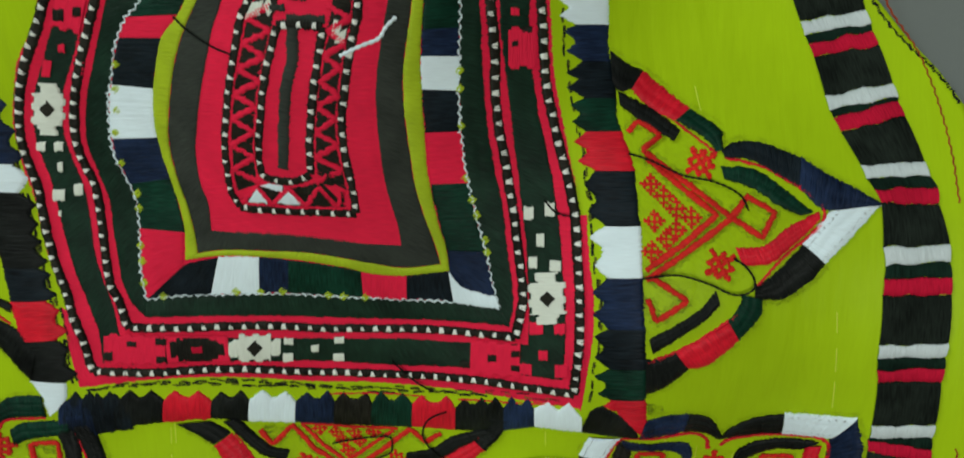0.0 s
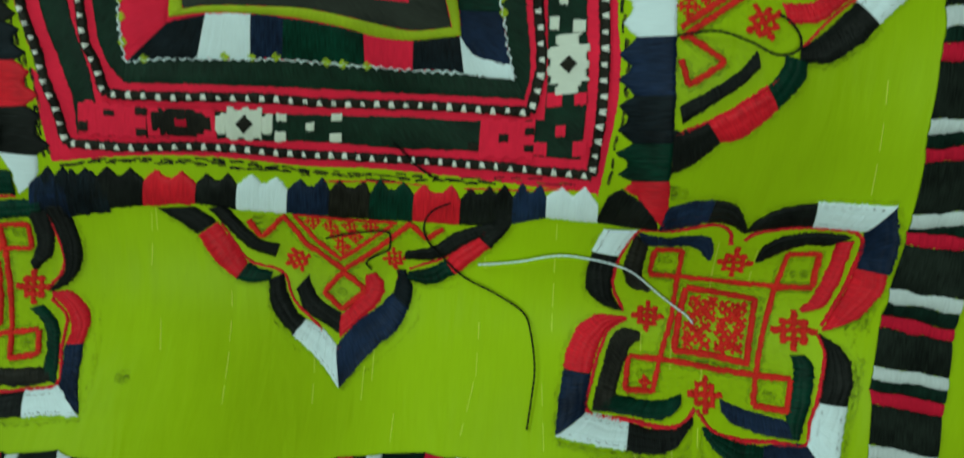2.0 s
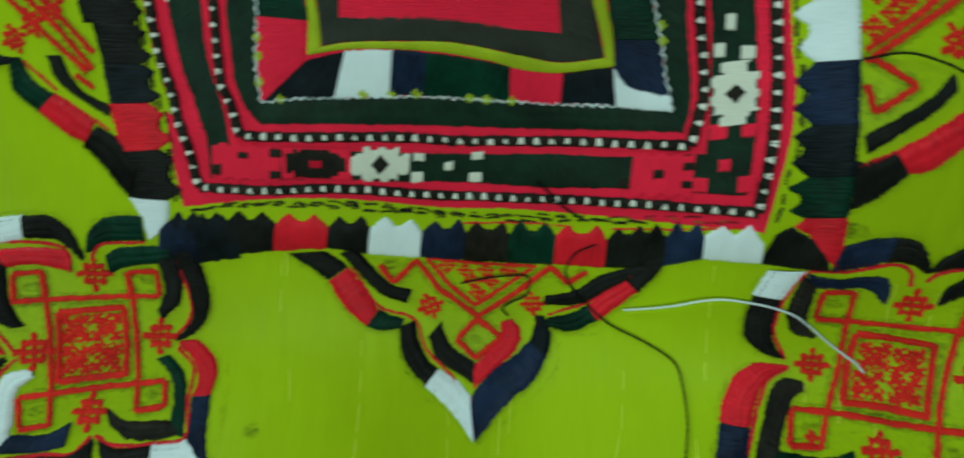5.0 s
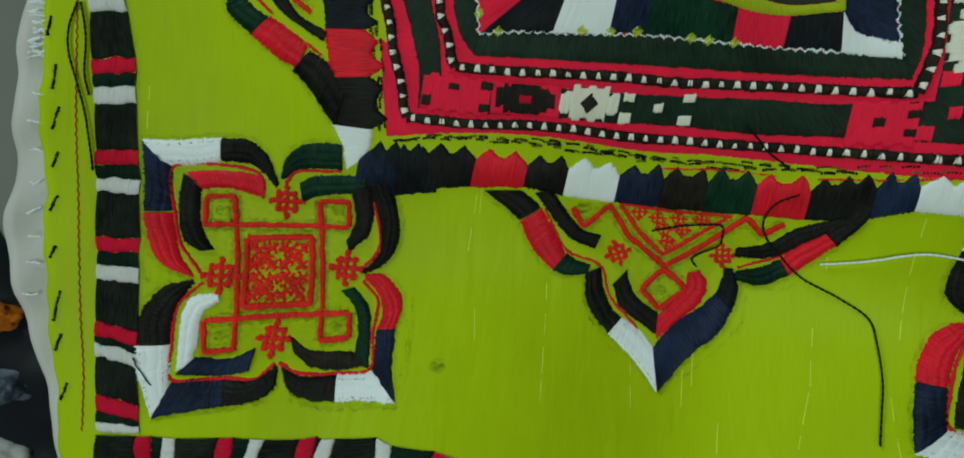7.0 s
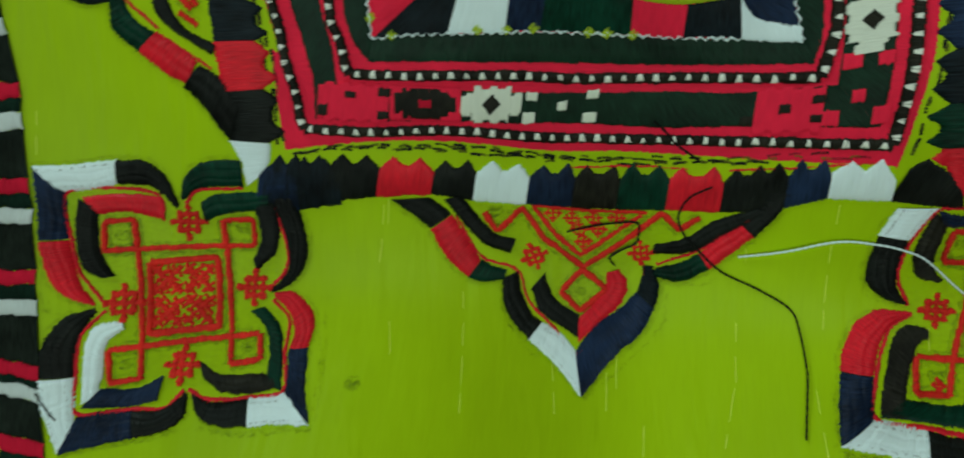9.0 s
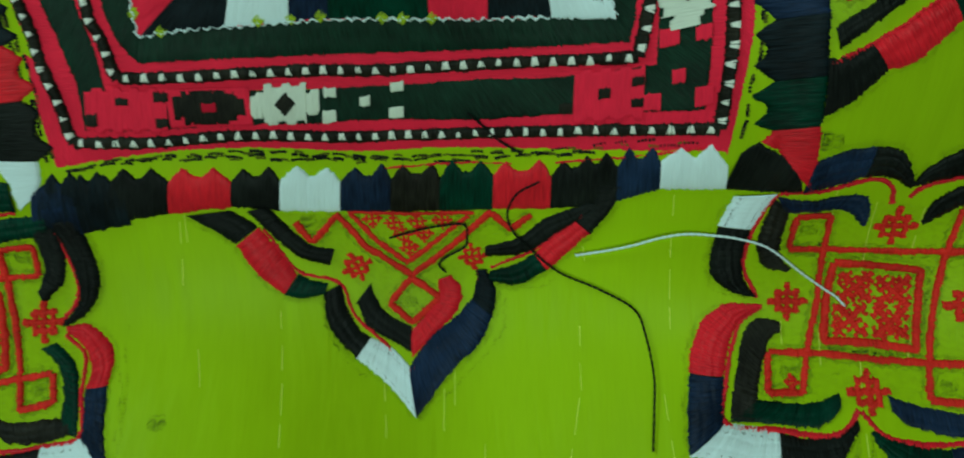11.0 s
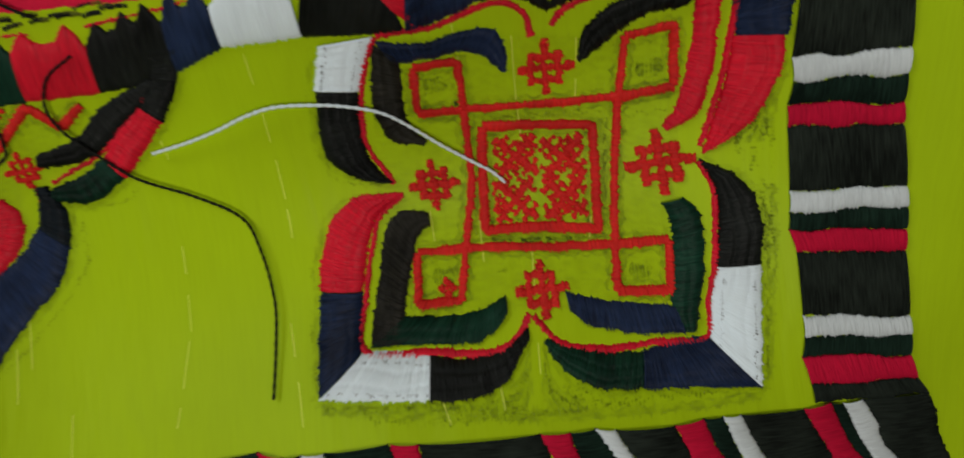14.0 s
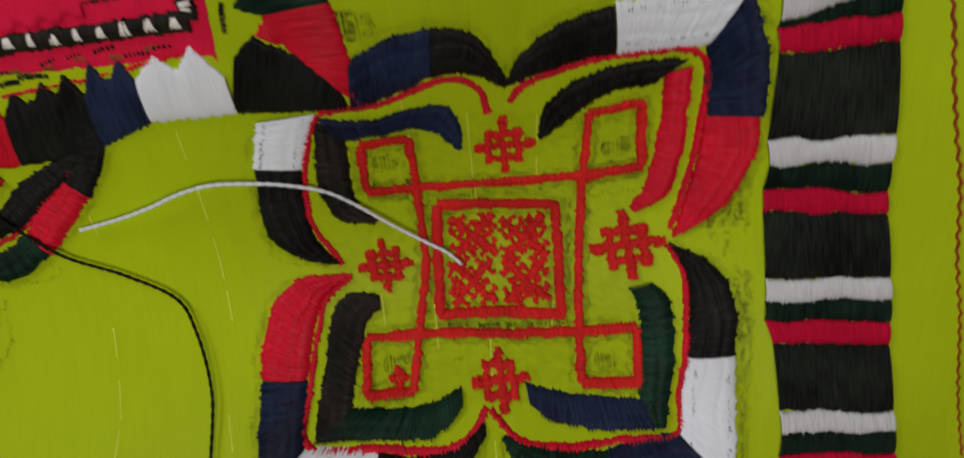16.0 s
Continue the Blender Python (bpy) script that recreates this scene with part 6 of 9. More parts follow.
satin("lobe", WHITE, crn, [(20.2, -148.9), (30.3, -149.5), (42.2, -150.1)], [(29.7, -141.9), (36, -142.1), (43.2, -143.2)], lift=0.45, dome=1.0, rows=3, pitch=0.66, fray=0.55)
satin("lobe", NAVY, crn, [(20.1, -148.8), (20.9, -139.8), (22.1, -130.8)], [(29.5, -142), (30.3, -136.3), (30.9, -131.5)], lift=0.45, dome=1.0, rows=3, pitch=0.66, fray=0.55)
satin("lobe", RED, crn, [(21.8, -130.7), (23.9, -121.9), (27.3, -116), (32.5, -112.9), (41.8, -113.3)], [(30.9, -131.5), (33.2, -123), (35.6, -117.7), (38.1, -115.5), (41.7, -113.8)], lift=0.45, dome=1.0, rows=3, pitch=0.66, fray=0.55)
satin("leaf", DARK, crn, [(41, -82.4), (39.3, -91.5), (39.2, -97.9), (41.7, -102.4), (47.6, -103.9)], [(45.4, -85.9), (45, -92.2), (44.8, -96.7), (46.1, -100.7), (48.3, -103.1)], lift=0.45, dome=0.9, rows=2, pitch=0.66, fray=0.55)
satin("leaf", NAVY, crn, [(41.6, -82), (49.2, -83.4), (56.3, -82.4), (61.9, -82.2), (64.5, -84), (65.4, -88.3), (64.7, -91.1)], [(44.2, -86.7), (51.1, -86.6), (56.8, -86), (60.8, -87.4), (62.3, -88.7), (63.6, -90.4), (64.3, -91.1)], lift=0.45, dome=0.9, rows=2, pitch=0.66, fray=0.55)
satin("leaf", BLACK, crn, [(78.5, -90.3), (79.9, -85.1), (84.5, -81.2), (91.5, -79.1), (99.3, -78.8), (103.2, -79.3)], [(79.1, -91.2), (83.7, -87.9), (87.8, -85.1), (92.9, -83.2), (97.7, -82.8), (99.8, -81.3)], lift=0.45, dome=0.9, rows=2, pitch=0.66, fray=0.55)
satin("leaf", RED, crn, [(100, -81.1), (99.4, -89.7), (98, -97.7), (96.4, -102.5), (94, -105.3)], [(104, -80.3), (103.8, -87.7), (103, -95.6), (100.6, -103.3), (94.9, -106.5)], lift=0.45, dome=0.9, rows=2, pitch=0.66, fray=0.55)
satin("leaf", GREEN, crn, [(92.8, -120.7), (94.4, -125.6), (93.4, -133.7), (91.9, -139.7), (93.5, -144.5)], [(97, -119.9), (99.9, -123.7), (99.5, -133.1), (97.1, -140.8), (96, -144.8)], lift=0.45, dome=0.9, rows=2, pitch=0.66, fray=0.55)
satin("leaf", NAVY, crn, [(71.5, -135.2), (77.5, -137.2), (84.6, -138.5), (92.6, -140)], [(71.8, -138.7), (76.6, -141.7), (86, -143.8), (93.8, -144.8)], lift=0.45, dome=0.9, rows=2, pitch=0.66, fray=0.55)
satin("leaf", DARK, crn, [(46.3, -117.9), (40.6, -117.1), (36.8, -121), (34.7, -129), (31.5, -140.7)], [(46.3, -120.6), (43.7, -122.4), (41.5, -127.5), (39.3, -134.9), (37.9, -141)], lift=0.45, dome=0.9, rows=2, pitch=0.66, fray=0.55)
satin("leaf", GREEN, crn, [(38.6, -136.6), (46.5, -137.3), (54.1, -137), (59.7, -135)], [(31.3, -141.1), (41, -141.3), (50.7, -142.1), (55.9, -140.8), (59.6, -137.7)], lift=0.45, dome=0.9, rows=2, pitch=0.66, fray=0.55)
lines("line_stitch", SCARLET, crn, [[(47.6, -87.9), (56, -87.8), (56.1, -97.7), (47.1, -97.2), (47.6, -87.9)], [(87.4, -87.1), (96.3, -86.1), (96.5, -97.6), (86.8, -99)], [(43, -125.5), (42, -134.9), (50.8, -135)], [(93.5, -127.9), (92.3, -137), (81.8, -136.2)], [(56.1, -97.7), (55.9, -113.2), (52.9, -125.8), (50.8, -135)], [(87.7, -86.9), (86.2, -99), (84.2, -116.3), (81.8, -136.2)], [(47.1, -97.2), (56.7, -97.6), (73.6, -98.6), (86.2, -98.7), (96.6, -97.9)], [(43, -125.5), (58.2, -126.1), (70.6, -127.2), (83.3, -127.8), (93.5, -127.9)]], 1.5, lift=0.5, spline=0)
lines("line_stitch", SCARLET, crn, [[(59.3, -101.6), (69.7, -102.6), (80.9, -103.8), (80.8, -114.8), (80, -124.7), (68.7, -123.1), (57.4, -122.9), (58.2, -112.2), (59.3, -101.6)]], 1.9, lift=0.5, spline=0)
lines("outline_stitch", RED, crn, [[(41.8, -81.3), (39.3, -85.4), (36.5, -95), (36.4, -102.8), (40.2, -111.2)], [(100.5, -112.9), (103, -120.2), (101.7, -132.1), (99.2, -139.9), (97.7, -146.1), (86.7, -145.6), (77, -145.3), (68.9, -143.4), (64.7, -138.6)], [(64, -138.5), (59.4, -142.9), (52.9, -143.8), (43.2, -142.8), (30.2, -141.7), (31.6, -132.1), (34, -123.1), (36.5, -117.2), (41.5, -113.8)]], 1.1)
lines("outline_stitch", RED, crn, [[(42, -81.1), (52.6, -80.7), (59.9, -78.6), (64.9, -78), (68.9, -80.2), (70.3, -84.9)], [(73.9, -83.4), (76.2, -80.7), (83.4, -78.5), (91.5, -77.4), (105.3, -78.4), (105.8, -90.1), (103.7, -101.5), (100.9, -110)]], 1.1)
floret(crn, (72.5, -91.3), 5.54217, 0)
floret(crn, (48.1, -112.3), 5.3012, 0)
floret(crn, (93.3, -112.8), 6.74699, 5)
floret(crn, (67, -134.5), 5.3012, 0)
star_fill(crn, (65.4, -108.6), 4.3)
star_fill(crn, (74.7, -109.7), 4.3)
star_fill(crn, (64.2, -117.4), 4.3)
star_fill(crn, (74.2, -117.9), 4.3)
floret(crn, (48.2, -132.6), 2.0, 0)
satin("pencil_mark", SMUDGE, crn, [(106.4, -99.7), (106.9, -104.5), (103.9, -110.2)], [(113.6, -95.6), (113.9, -103.8), (111.8, -109.9)], lift=0.05, dome=0.02, skirt=0.03, ridge=0.02, fray=0.9, label="smudged grey pencil shading")
satin("pencil_mark", SMUDGE, crn, [(63, -143.4), (59, -148.6), (52.8, -151)], [(62.3, -150.5), (59.7, -152.8), (53.6, -153.4)], lift=0.05, dome=0.02, skirt=0.03, ridge=0.02, fray=0.9, label="smudged grey pencil shading")
satin("pencil_mark", SMUDGE, crn, [(65.8, -144.1), (67, -149.9), (71.9, -152.8)], [(63.7, -150.7), (65.5, -153.5), (72.7, -154.6)], lift=0.05, dome=0.02, skirt=0.03, ridge=0.02, fray=0.9, label="smudged grey pencil shading")
satin("pencil_mark", SMUDGE, crn, [(20.7, -149.6), (42.1, -150.9), (60.9, -152.9), (77.3, -154.7), (107, -157.8)], [(20.5, -151.5), (41.9, -152.8), (60.4, -154.6), (76.9, -156), (106.7, -159.1)], lift=0.05, dome=0.02, skirt=0.03, ridge=0.02, fray=0.9, label="smudged grey pencil shading")
satin("pencil_mark", SMUDGE, crn, [(111.9, -118.2), (112, -130.4), (108.3, -155.8)], [(114, -118.3), (113.8, -130.5), (109.9, -156.1)], lift=0.05, dome=0.02, skirt=0.03, ridge=0.02, fray=0.9, label="smudged grey pencil shading")
satin("pencil_mark", SMUDGE, crn, [(58.5, -124.4), (68.4, -125.5), (74.6, -125.9)], [(58.3, -125.8), (68.2, -127.1), (74.3, -127.4)], lift=0.05, dome=0.02, skirt=0.03, ridge=0.02, fray=0.9, label="smudged grey pencil shading")
crl = tagged(empty_part("corner_motif", cloth), "square four-lobed satin-stitch corner motif with one white inner leaf")
satin("lobe", WHITE, crl, [(-217.1, -74.8), (-208.3, -74.7), (-193.9, -72.8)], [(-209.7, -82.6), (-202.5, -82.1), (-194.1, -80.4)], lift=0.45, dome=1.0, rows=3)
satin("lobe", NAVY, crl, [(-217, -75.1), (-215.8, -88.1), (-215.6, -96.9)], [(-208.2, -82.9), (-207.8, -89.7), (-207.6, -96.7)], lift=0.45, dome=1.0, rows=3)
satin("lobe", RED, crl, [(-215.6, -97.3), (-213.1, -107.3), (-208.2, -113.8), (-200.1, -117.1)], [(-207.4, -97.1), (-206.3, -103.2), (-203.9, -110.9), (-200, -116.4)], lift=0.45, dome=1.0, rows=3)
satin("lobe", BLACK, crl, [(-200, -117.7), (-208.4, -120.5), (-213.6, -128.1), (-214.1, -137.4)], [(-199.5, -118.5), (-202.7, -124.1), (-203.7, -129.8), (-203.6, -137.1)], lift=0.45, dome=1.0, rows=3)
satin("lobe", WHITE, crl, [(-214.1, -137.8), (-211.9, -146.6), (-206, -158.7)], [(-203.8, -137.2), (-202.6, -143.5), (-201.9, -151.1)], lift=0.45, dome=1.0, rows=3)
satin("lobe", NAVY, crl, [(-205.9, -158.9), (-197, -156.4), (-183.7, -153.3)], [(-201.5, -148.2), (-195.2, -146.7), (-185.5, -146.2)], lift=0.45, dome=1.0, rows=3)
satin("lobe", BLACK, crl, [(-183.7, -153.3), (-174.8, -151.2), (-169.9, -147.5), (-170, -141.9)], [(-185.5, -146.2), (-178, -146.1), (-172.9, -143.6), (-170.9, -141.3)], lift=0.45, dome=1.0, rows=3)
satin("lobe", BLACK, crl, [(-169.1, -142.1), (-164.9, -147.9), (-157.4, -149.8), (-150.1, -149.4)], [(-168.6, -141.5), (-163.1, -143.7), (-158.2, -143.6), (-151.4, -142.4)], lift=0.45, dome=1.0, rows=3)
satin("lobe", WHITE, crl, [(-150, -149.6), (-142.1, -148.4), (-131.5, -148.1)], [(-151.3, -142.3), (-145.9, -141.8), (-139.9, -140.5)], lift=0.45, dome=1.0, rows=3)
satin("lobe", NAVY, crl, [(-131.6, -147.7), (-134.7, -139.8), (-136, -128.9)], [(-140.8, -140.6), (-141.2, -135.4), (-141.8, -129.4)], lift=0.45, dome=1.0, rows=3)
satin("lobe", RED, crl, [(-136, -128.9), (-134.7, -122.6), (-136.9, -117.2), (-142.2, -113.3), (-148, -113.7)], [(-141.8, -129.4), (-140.7, -124.9), (-142.9, -119.4), (-147.4, -115.1)], lift=0.45, dome=1.0, rows=3)
satin("lobe", BLACK, crl, [(-194.3, -73), (-185.9, -73.3), (-180, -77.4), (-176, -86.4)], [(-193.8, -80.4), (-185.8, -80.7), (-180.9, -83.4), (-176.8, -87.6)], lift=0.45, dome=1.0, rows=3)
satin("lobe", GREEN, crl, [(-175.6, -84.4), (-173.1, -77), (-166.2, -73.1), (-155.8, -72.5)], [(-175, -85.1), (-170.1, -81.7), (-164.2, -80.8), (-155.8, -80.7)], lift=0.45, dome=1.0, rows=3)
satin("lobe", BLACK, crl, [(-140.4, -83.6), (-137.8, -95.5), (-138.1, -103.5), (-141.6, -109.7), (-148.6, -113.7)], [(-148, -84.1), (-144.3, -95.9), (-143.5, -103.9), (-145.2, -108.9), (-148.9, -112.6)], lift=0.45, dome=1.0, rows=3)
satin("leaf", RED, crl, [(-203.9, -84.4), (-193.3, -83.3), (-181.8, -84.4), (-180.3, -88.3)], [(-199.5, -89.4), (-191.3, -88.5), (-183.7, -90.5), (-180.6, -91.4)], lift=0.45, dome=0.9, rows=2)
satin("leaf", BLACK, crl, [(-205.1, -84.7), (-205.8, -95.5), (-203.8, -105.1), (-198.8, -108.8)], [(-199.6, -87.4), (-199.7, -97.2), (-197.8, -103.9), (-194.9, -108.3)], lift=0.45, dome=0.9, rows=2)
satin("leaf", GREEN, crl, [(-169.6, -85.6), (-162.2, -82.9), (-148.4, -82)], [(-168.5, -92.1), (-162.2, -89.2), (-148.4, -87.3)], lift=0.45, dome=0.9, rows=2)
satin("leaf", BLACK, crl, [(-153.3, -86), (-151.8, -96.4), (-154.4, -103.6)], [(-145.9, -85.6), (-145.9, -94), (-147.7, -101.2), (-153.4, -106.6)], lift=0.45, dome=0.9, rows=2)
satin("leaf", WHITE, crl, [(-191.9, -121.7), (-199.4, -123.2), (-201.6, -129.8), (-200.5, -144.7)], [(-191.3, -123.9), (-195.9, -127.7), (-195.9, -135.1), (-196.4, -142.6)], lift=0.45, dome=0.9, rows=2)
satin("leaf", NAVY, crl, [(-195.5, -140.5), (-185.3, -140.4), (-177.8, -137)], [(-200.6, -145.7), (-186.1, -145.2), (-178.5, -143.2)], lift=0.45, dome=0.9, rows=2)
satin("leaf", DARK, crl, [(-168, -133.4), (-160.9, -136.8), (-149.2, -136.3), (-144.8, -136.7)], [(-165.7, -138.2), (-159.9, -141), (-150, -141.2), (-143.4, -139.5)], lift=0.45, dome=0.9, rows=2)
satin("leaf", GREEN, crl, [(-154.8, -119.1), (-149.8, -123.6), (-147.5, -130.7), (-147.1, -136.8)], [(-150.7, -117.7), (-145.5, -123.4), (-143.6, -130.4), (-142.1, -140.4)], lift=0.45, dome=0.9, rows=2)
lines("line_stitch", SCARLET, crl, [[(-198.1, -91.8), (-189.7, -91.2), (-189, -100.2), (-198, -100.6), (-198.1, -91.8)], [(-163, -99.5), (-163.2, -91.2), (-153.9, -90.9), (-153.7, -99)], [(-195.1, -130), (-193.4, -139), (-184.8, -137.9)], [(-151.4, -125.6), (-150, -132.6), (-159, -134.1)], [(-189.7, -91.2), (-187.4, -114.3), (-184.7, -138.2)], [(-163.2, -91.2), (-161.6, -113), (-159, -134.1)], [(-198, -100.6), (-179.6, -99.8), (-153.7, -99)], [(-195.1, -130), (-176.4, -128), (-151.4, -125.6)]], 1.5, lift=0.5, spline=0)
lines("line_stitch", SCARLET, crl, [[(-185.3, -104.4), (-165.4, -102.9), (-164, -123.6), (-184.1, -125.6), (-185.3, -104.4)]], 1.9, lift=0.5, spline=0)
lines("outline_stitch", RED, crl, [[(-180.9, -85.7), (-183.8, -82.9), (-193.3, -81.6), (-207.8, -82.9), (-206.7, -97.4), (-204.3, -107), (-197, -116.9)], [(-197, -118.4), (-203.3, -126.1), (-203.1, -138.9), (-201.7, -147.2), (-185.9, -145.9), (-176.3, -145.5), (-171.2, -140.9)], [(-170.1, -140.8), (-163.2, -143.2), (-151.6, -142.3), (-141.4, -140.3), (-142.8, -130.4), (-142.8, -121.3), (-148.3, -115.7)], [(-174, -86.3), (-170.1, -82.1), (-156.2, -81.1)], [(-146.8, -86), (-143.7, -101.9), (-145.7, -108), (-149.6, -112.6)]], 1.0)
floret(crl, (-173.6, -91.9), 5.625, 0)
floret(crl, (-192.1, -116.3), 6.04167, 0)
floret(crl, (-153.9, -112.1), 5.83333, 0)
floret(crl, (-172.9, -134.1), 5.625, 0)
star_fill(crl, (-180.2, -109.7), 4.4)
star_fill(crl, (-170.9, -109.2), 4.4)
star_fill(crl, (-179.2, -119.3), 4.4)
star_fill(crl, (-170.3, -118.6), 4.4)
satin("tracing_smudge", GRIME, crn, [(40.5, -82.1), (58.2, -83.2), (74.2, -85.3), (98, -89.5)], [(32.2, -141.6), (51.3, -138.1), (68.8, -137.8), (95.1, -147.1)], lift=0.045, dome=0.0, skirt=0.03, ridge=0, fray=0.9, across=30, label="faint grey smears of the traced design")
satin("tracing_smudge", GRIME, crl, [(-207.8, -82.9), (-189.6, -82.9), (-166.2, -83.4), (-148.4, -82.2)], [(-201, -146), (-183.1, -141.7), (-160.2, -139.3), (-142.3, -140.4)], lift=0.045, dome=0.0, skirt=0.03, ridge=0, fray=0.9, across=30, label="faint grey smears of the traced design")
satin("tracing_smudge", GRIME, low, [(-87.7, -85), (-50, -87.3), (-18.3, -87.2)], [(-64.6, -112.1), (-54.1, -124), (-41.9, -110)], lift=0.045, dome=0.0, skirt=0.03, ridge=0, fray=0.9, across=30, label="faint grey smears of the traced design")
satin("tracing_smudge", GRIME, rgt, [(38.8, 30.4), (48.2, 23), (73.2, 10.5), (93.4, -3.2)], [(46.8, -45.8), (55.3, -39.2), (72.1, -23.9), (89.7, -10)], lift=0.045, dome=0.0, skirt=0.03, ridge=0, fray=0.9, across=30, label="faint grey smears of the traced design")
right_band = tagged(empty_part("striped_band", cloth), "black, green, red and white striped stitched band")
left_band = tagged(empty_part("striped_band", cloth), "black, green, red and white striped stitched band")
lower_band = tagged(empty_part("striped_band", cloth), "black, green, red and white striped stitched band")
satin("bar", BAR_BLACK, right_band, [(87, 70.9), (91.6, 70.6), (95.6, 71.1), (99.7, 70.7), (103.6, 70), (107.4, 70.3)], [(93.6, 51.6), (97.3, 51.8), (100.9, 53), (104.6, 52.9), (108.2, 53.8), (111.7, 54.5)], lift=0.42, dome=.6, pitch=.6, fray=.4, ridge=.24)
satin("bar", BAR_WHITE, right_band, [(93.6, 51.6), (97.3, 51.8), (100.9, 53), (104.6, 52.9), (108.2, 53.8), (111.7, 54.5)], [(94.8, 47.3), (98.5, 48), (102.1, 48.8), (105.7, 49.6), (109.4, 49.4), (113.1, 50.3)], lift=0.5, dome=.6, pitch=.6, fray=.4, ridge=.24)
satin("bar", GREENBLACK, right_band, [(94.8, 47.3), (98.5, 48), (102.1, 48.8), (105.7, 49.6), (109.4, 49.4), (113.1, 50.3)], [(95.8, 44.8), (99.2, 45.2), (102.9, 45.6), (106.3, 47.4), (110, 47.3), (113.3, 48.2)], lift=0.42, dome=.6, pitch=.6, fray=.4, ridge=.24)
satin("bar", BAR_RED, right_band, [(95.8, 44.8), (99.2, 45.2), (102.9, 45.6), (106.3, 47.4), (110, 47.3), (113.3, 48.2)], [(97.2, 40.7), (100.4, 41.4), (104.1, 41.9), (107.5, 43), (111.2, 42.8), (114.9, 44.2)], lift=0.5, dome=.6, pitch=.6, fray=.4, ridge=.24)
satin("bar", BAR_BLACK, right_band, [(97.2, 40.7), (100.4, 41.4), (104.1, 41.9), (107.5, 43), (111.2, 42.8), (114.9, 44.2)], [(99.6, 29.1), (103.4, 29.3), (107, 30.7), (110.6, 31.7), (114.2, 31.7), (117.8, 32.8)], lift=0.42, dome=.6, pitch=.6, fray=.4, ridge=.24)
satin("bar", BAR_WHITE, right_band, [(99.6, 29.1), (103.4, 29.3), (107, 30.7), (110.6, 31.7), (114.2, 31.7), (117.8, 32.8)], [(100.5, 24.8), (104.3, 25.9), (108, 26.7), (111.7, 26.9), (115.2, 28.3), (119, 28.7)], lift=0.5, dome=.6, pitch=.6, fray=.4, ridge=.24)
satin("bar", GREENBLACK, right_band, [(100.5, 24.8), (104.3, 25.9), (108, 26.7), (111.7, 26.9), (115.2, 28.3), (119, 28.7)], [(101.5, 22.5), (104.9, 23.8), (108.6, 24.4), (112, 25.8), (115.5, 27), (118.7, 27.5)], lift=0.42, dome=.6, pitch=.6, fray=.4, ridge=.24)
satin("bar", BAR_RED, right_band, [(101.5, 22.5), (104.9, 23.8), (108.6, 24.4), (112, 25.8), (115.5, 27), (118.7, 27.5)], [(103.1, 18.5), (106.4, 19.4), (110, 20.6), (113.5, 21.2), (116.9, 22.8), (120.2, 23.5)], lift=0.5, dome=.6, pitch=.6, fray=.4, ridge=.24)
satin("bar", BAR_BLACK, right_band, [(103.1, 18.5), (106.4, 19.4), (110, 20.6), (113.5, 21.2), (116.9, 22.8), (120.2, 23.5)], [(107.7, 9.2), (110.9, 9.2), (114.3, 9.8), (117.7, 10), (121.1, 10.4), (124.2, 10.6)], lift=0.42, dome=.6, pitch=.6, fray=.4, ridge=.24)
satin("bar", BAR_WHITE, right_band, [(107.7, 9.2), (110.9, 9.2), (114.3, 9.8), (117.7, 10), (121.1, 10.4), (124.2, 10.6)], [(108.9, 5.5), (112.5, 5.9), (115.8, 6.2), (119.1, 6.3), (122.4, 6.8), (125.3, 6.6)], lift=0.5, dome=.6, pitch=.6, fray=.4, ridge=.24)
satin("bar", GREENBLACK, right_band, [(108.9, 5.5), (112.5, 5.9), (115.8, 6.2), (119.1, 6.3), (122.4, 6.8), (125.3, 6.6)], [(110.9, 2.6), (113.8, 2.3), (116.9, 3.4), (120.2, 3.3), (123.4, 3.4), (127, 3.5)], lift=0.42, dome=.6, pitch=.6, fray=.4, ridge=.24)
satin("bar", BAR_RED, right_band, [(110.9, 2.6), (113.8, 2.3), (116.9, 3.4), (120.2, 3.3), (123.4, 3.4), (127, 3.5)], [(112.5, -1.2), (115.2, -0.7), (118.2, -1.5), (121.2, -1), (124.3, -1.2), (127, -0.7)], lift=0.5, dome=.6, pitch=.6, fray=.4, ridge=.24)
satin("bar", BAR_BLACK, right_band, [(112.5, -1.2), (115.2, -0.7), (118.2, -1.5), (121.2, -1), (124.3, -1.2), (127, -0.7)], [(112.6, -13.6), (116.1, -12.8), (119.4, -13.4), (122.6, -12.8), (125.9, -12.2), (129.5, -11.8)], lift=0.42, dome=.6, pitch=.6, fray=.4, ridge=.24)
satin("bar", BAR_WHITE, right_band, [(112.6, -13.6), (116.1, -12.8), (119.4, -13.4), (122.6, -12.8), (125.9, -12.2), (129.5, -11.8)], [(113.3, -18.6), (116.2, -18), (119.7, -18.1), (123.1, -17.4), (126.5, -16.8), (129.5, -16.8)], lift=0.5, dome=.6, pitch=.6, fray=.4, ridge=.24)
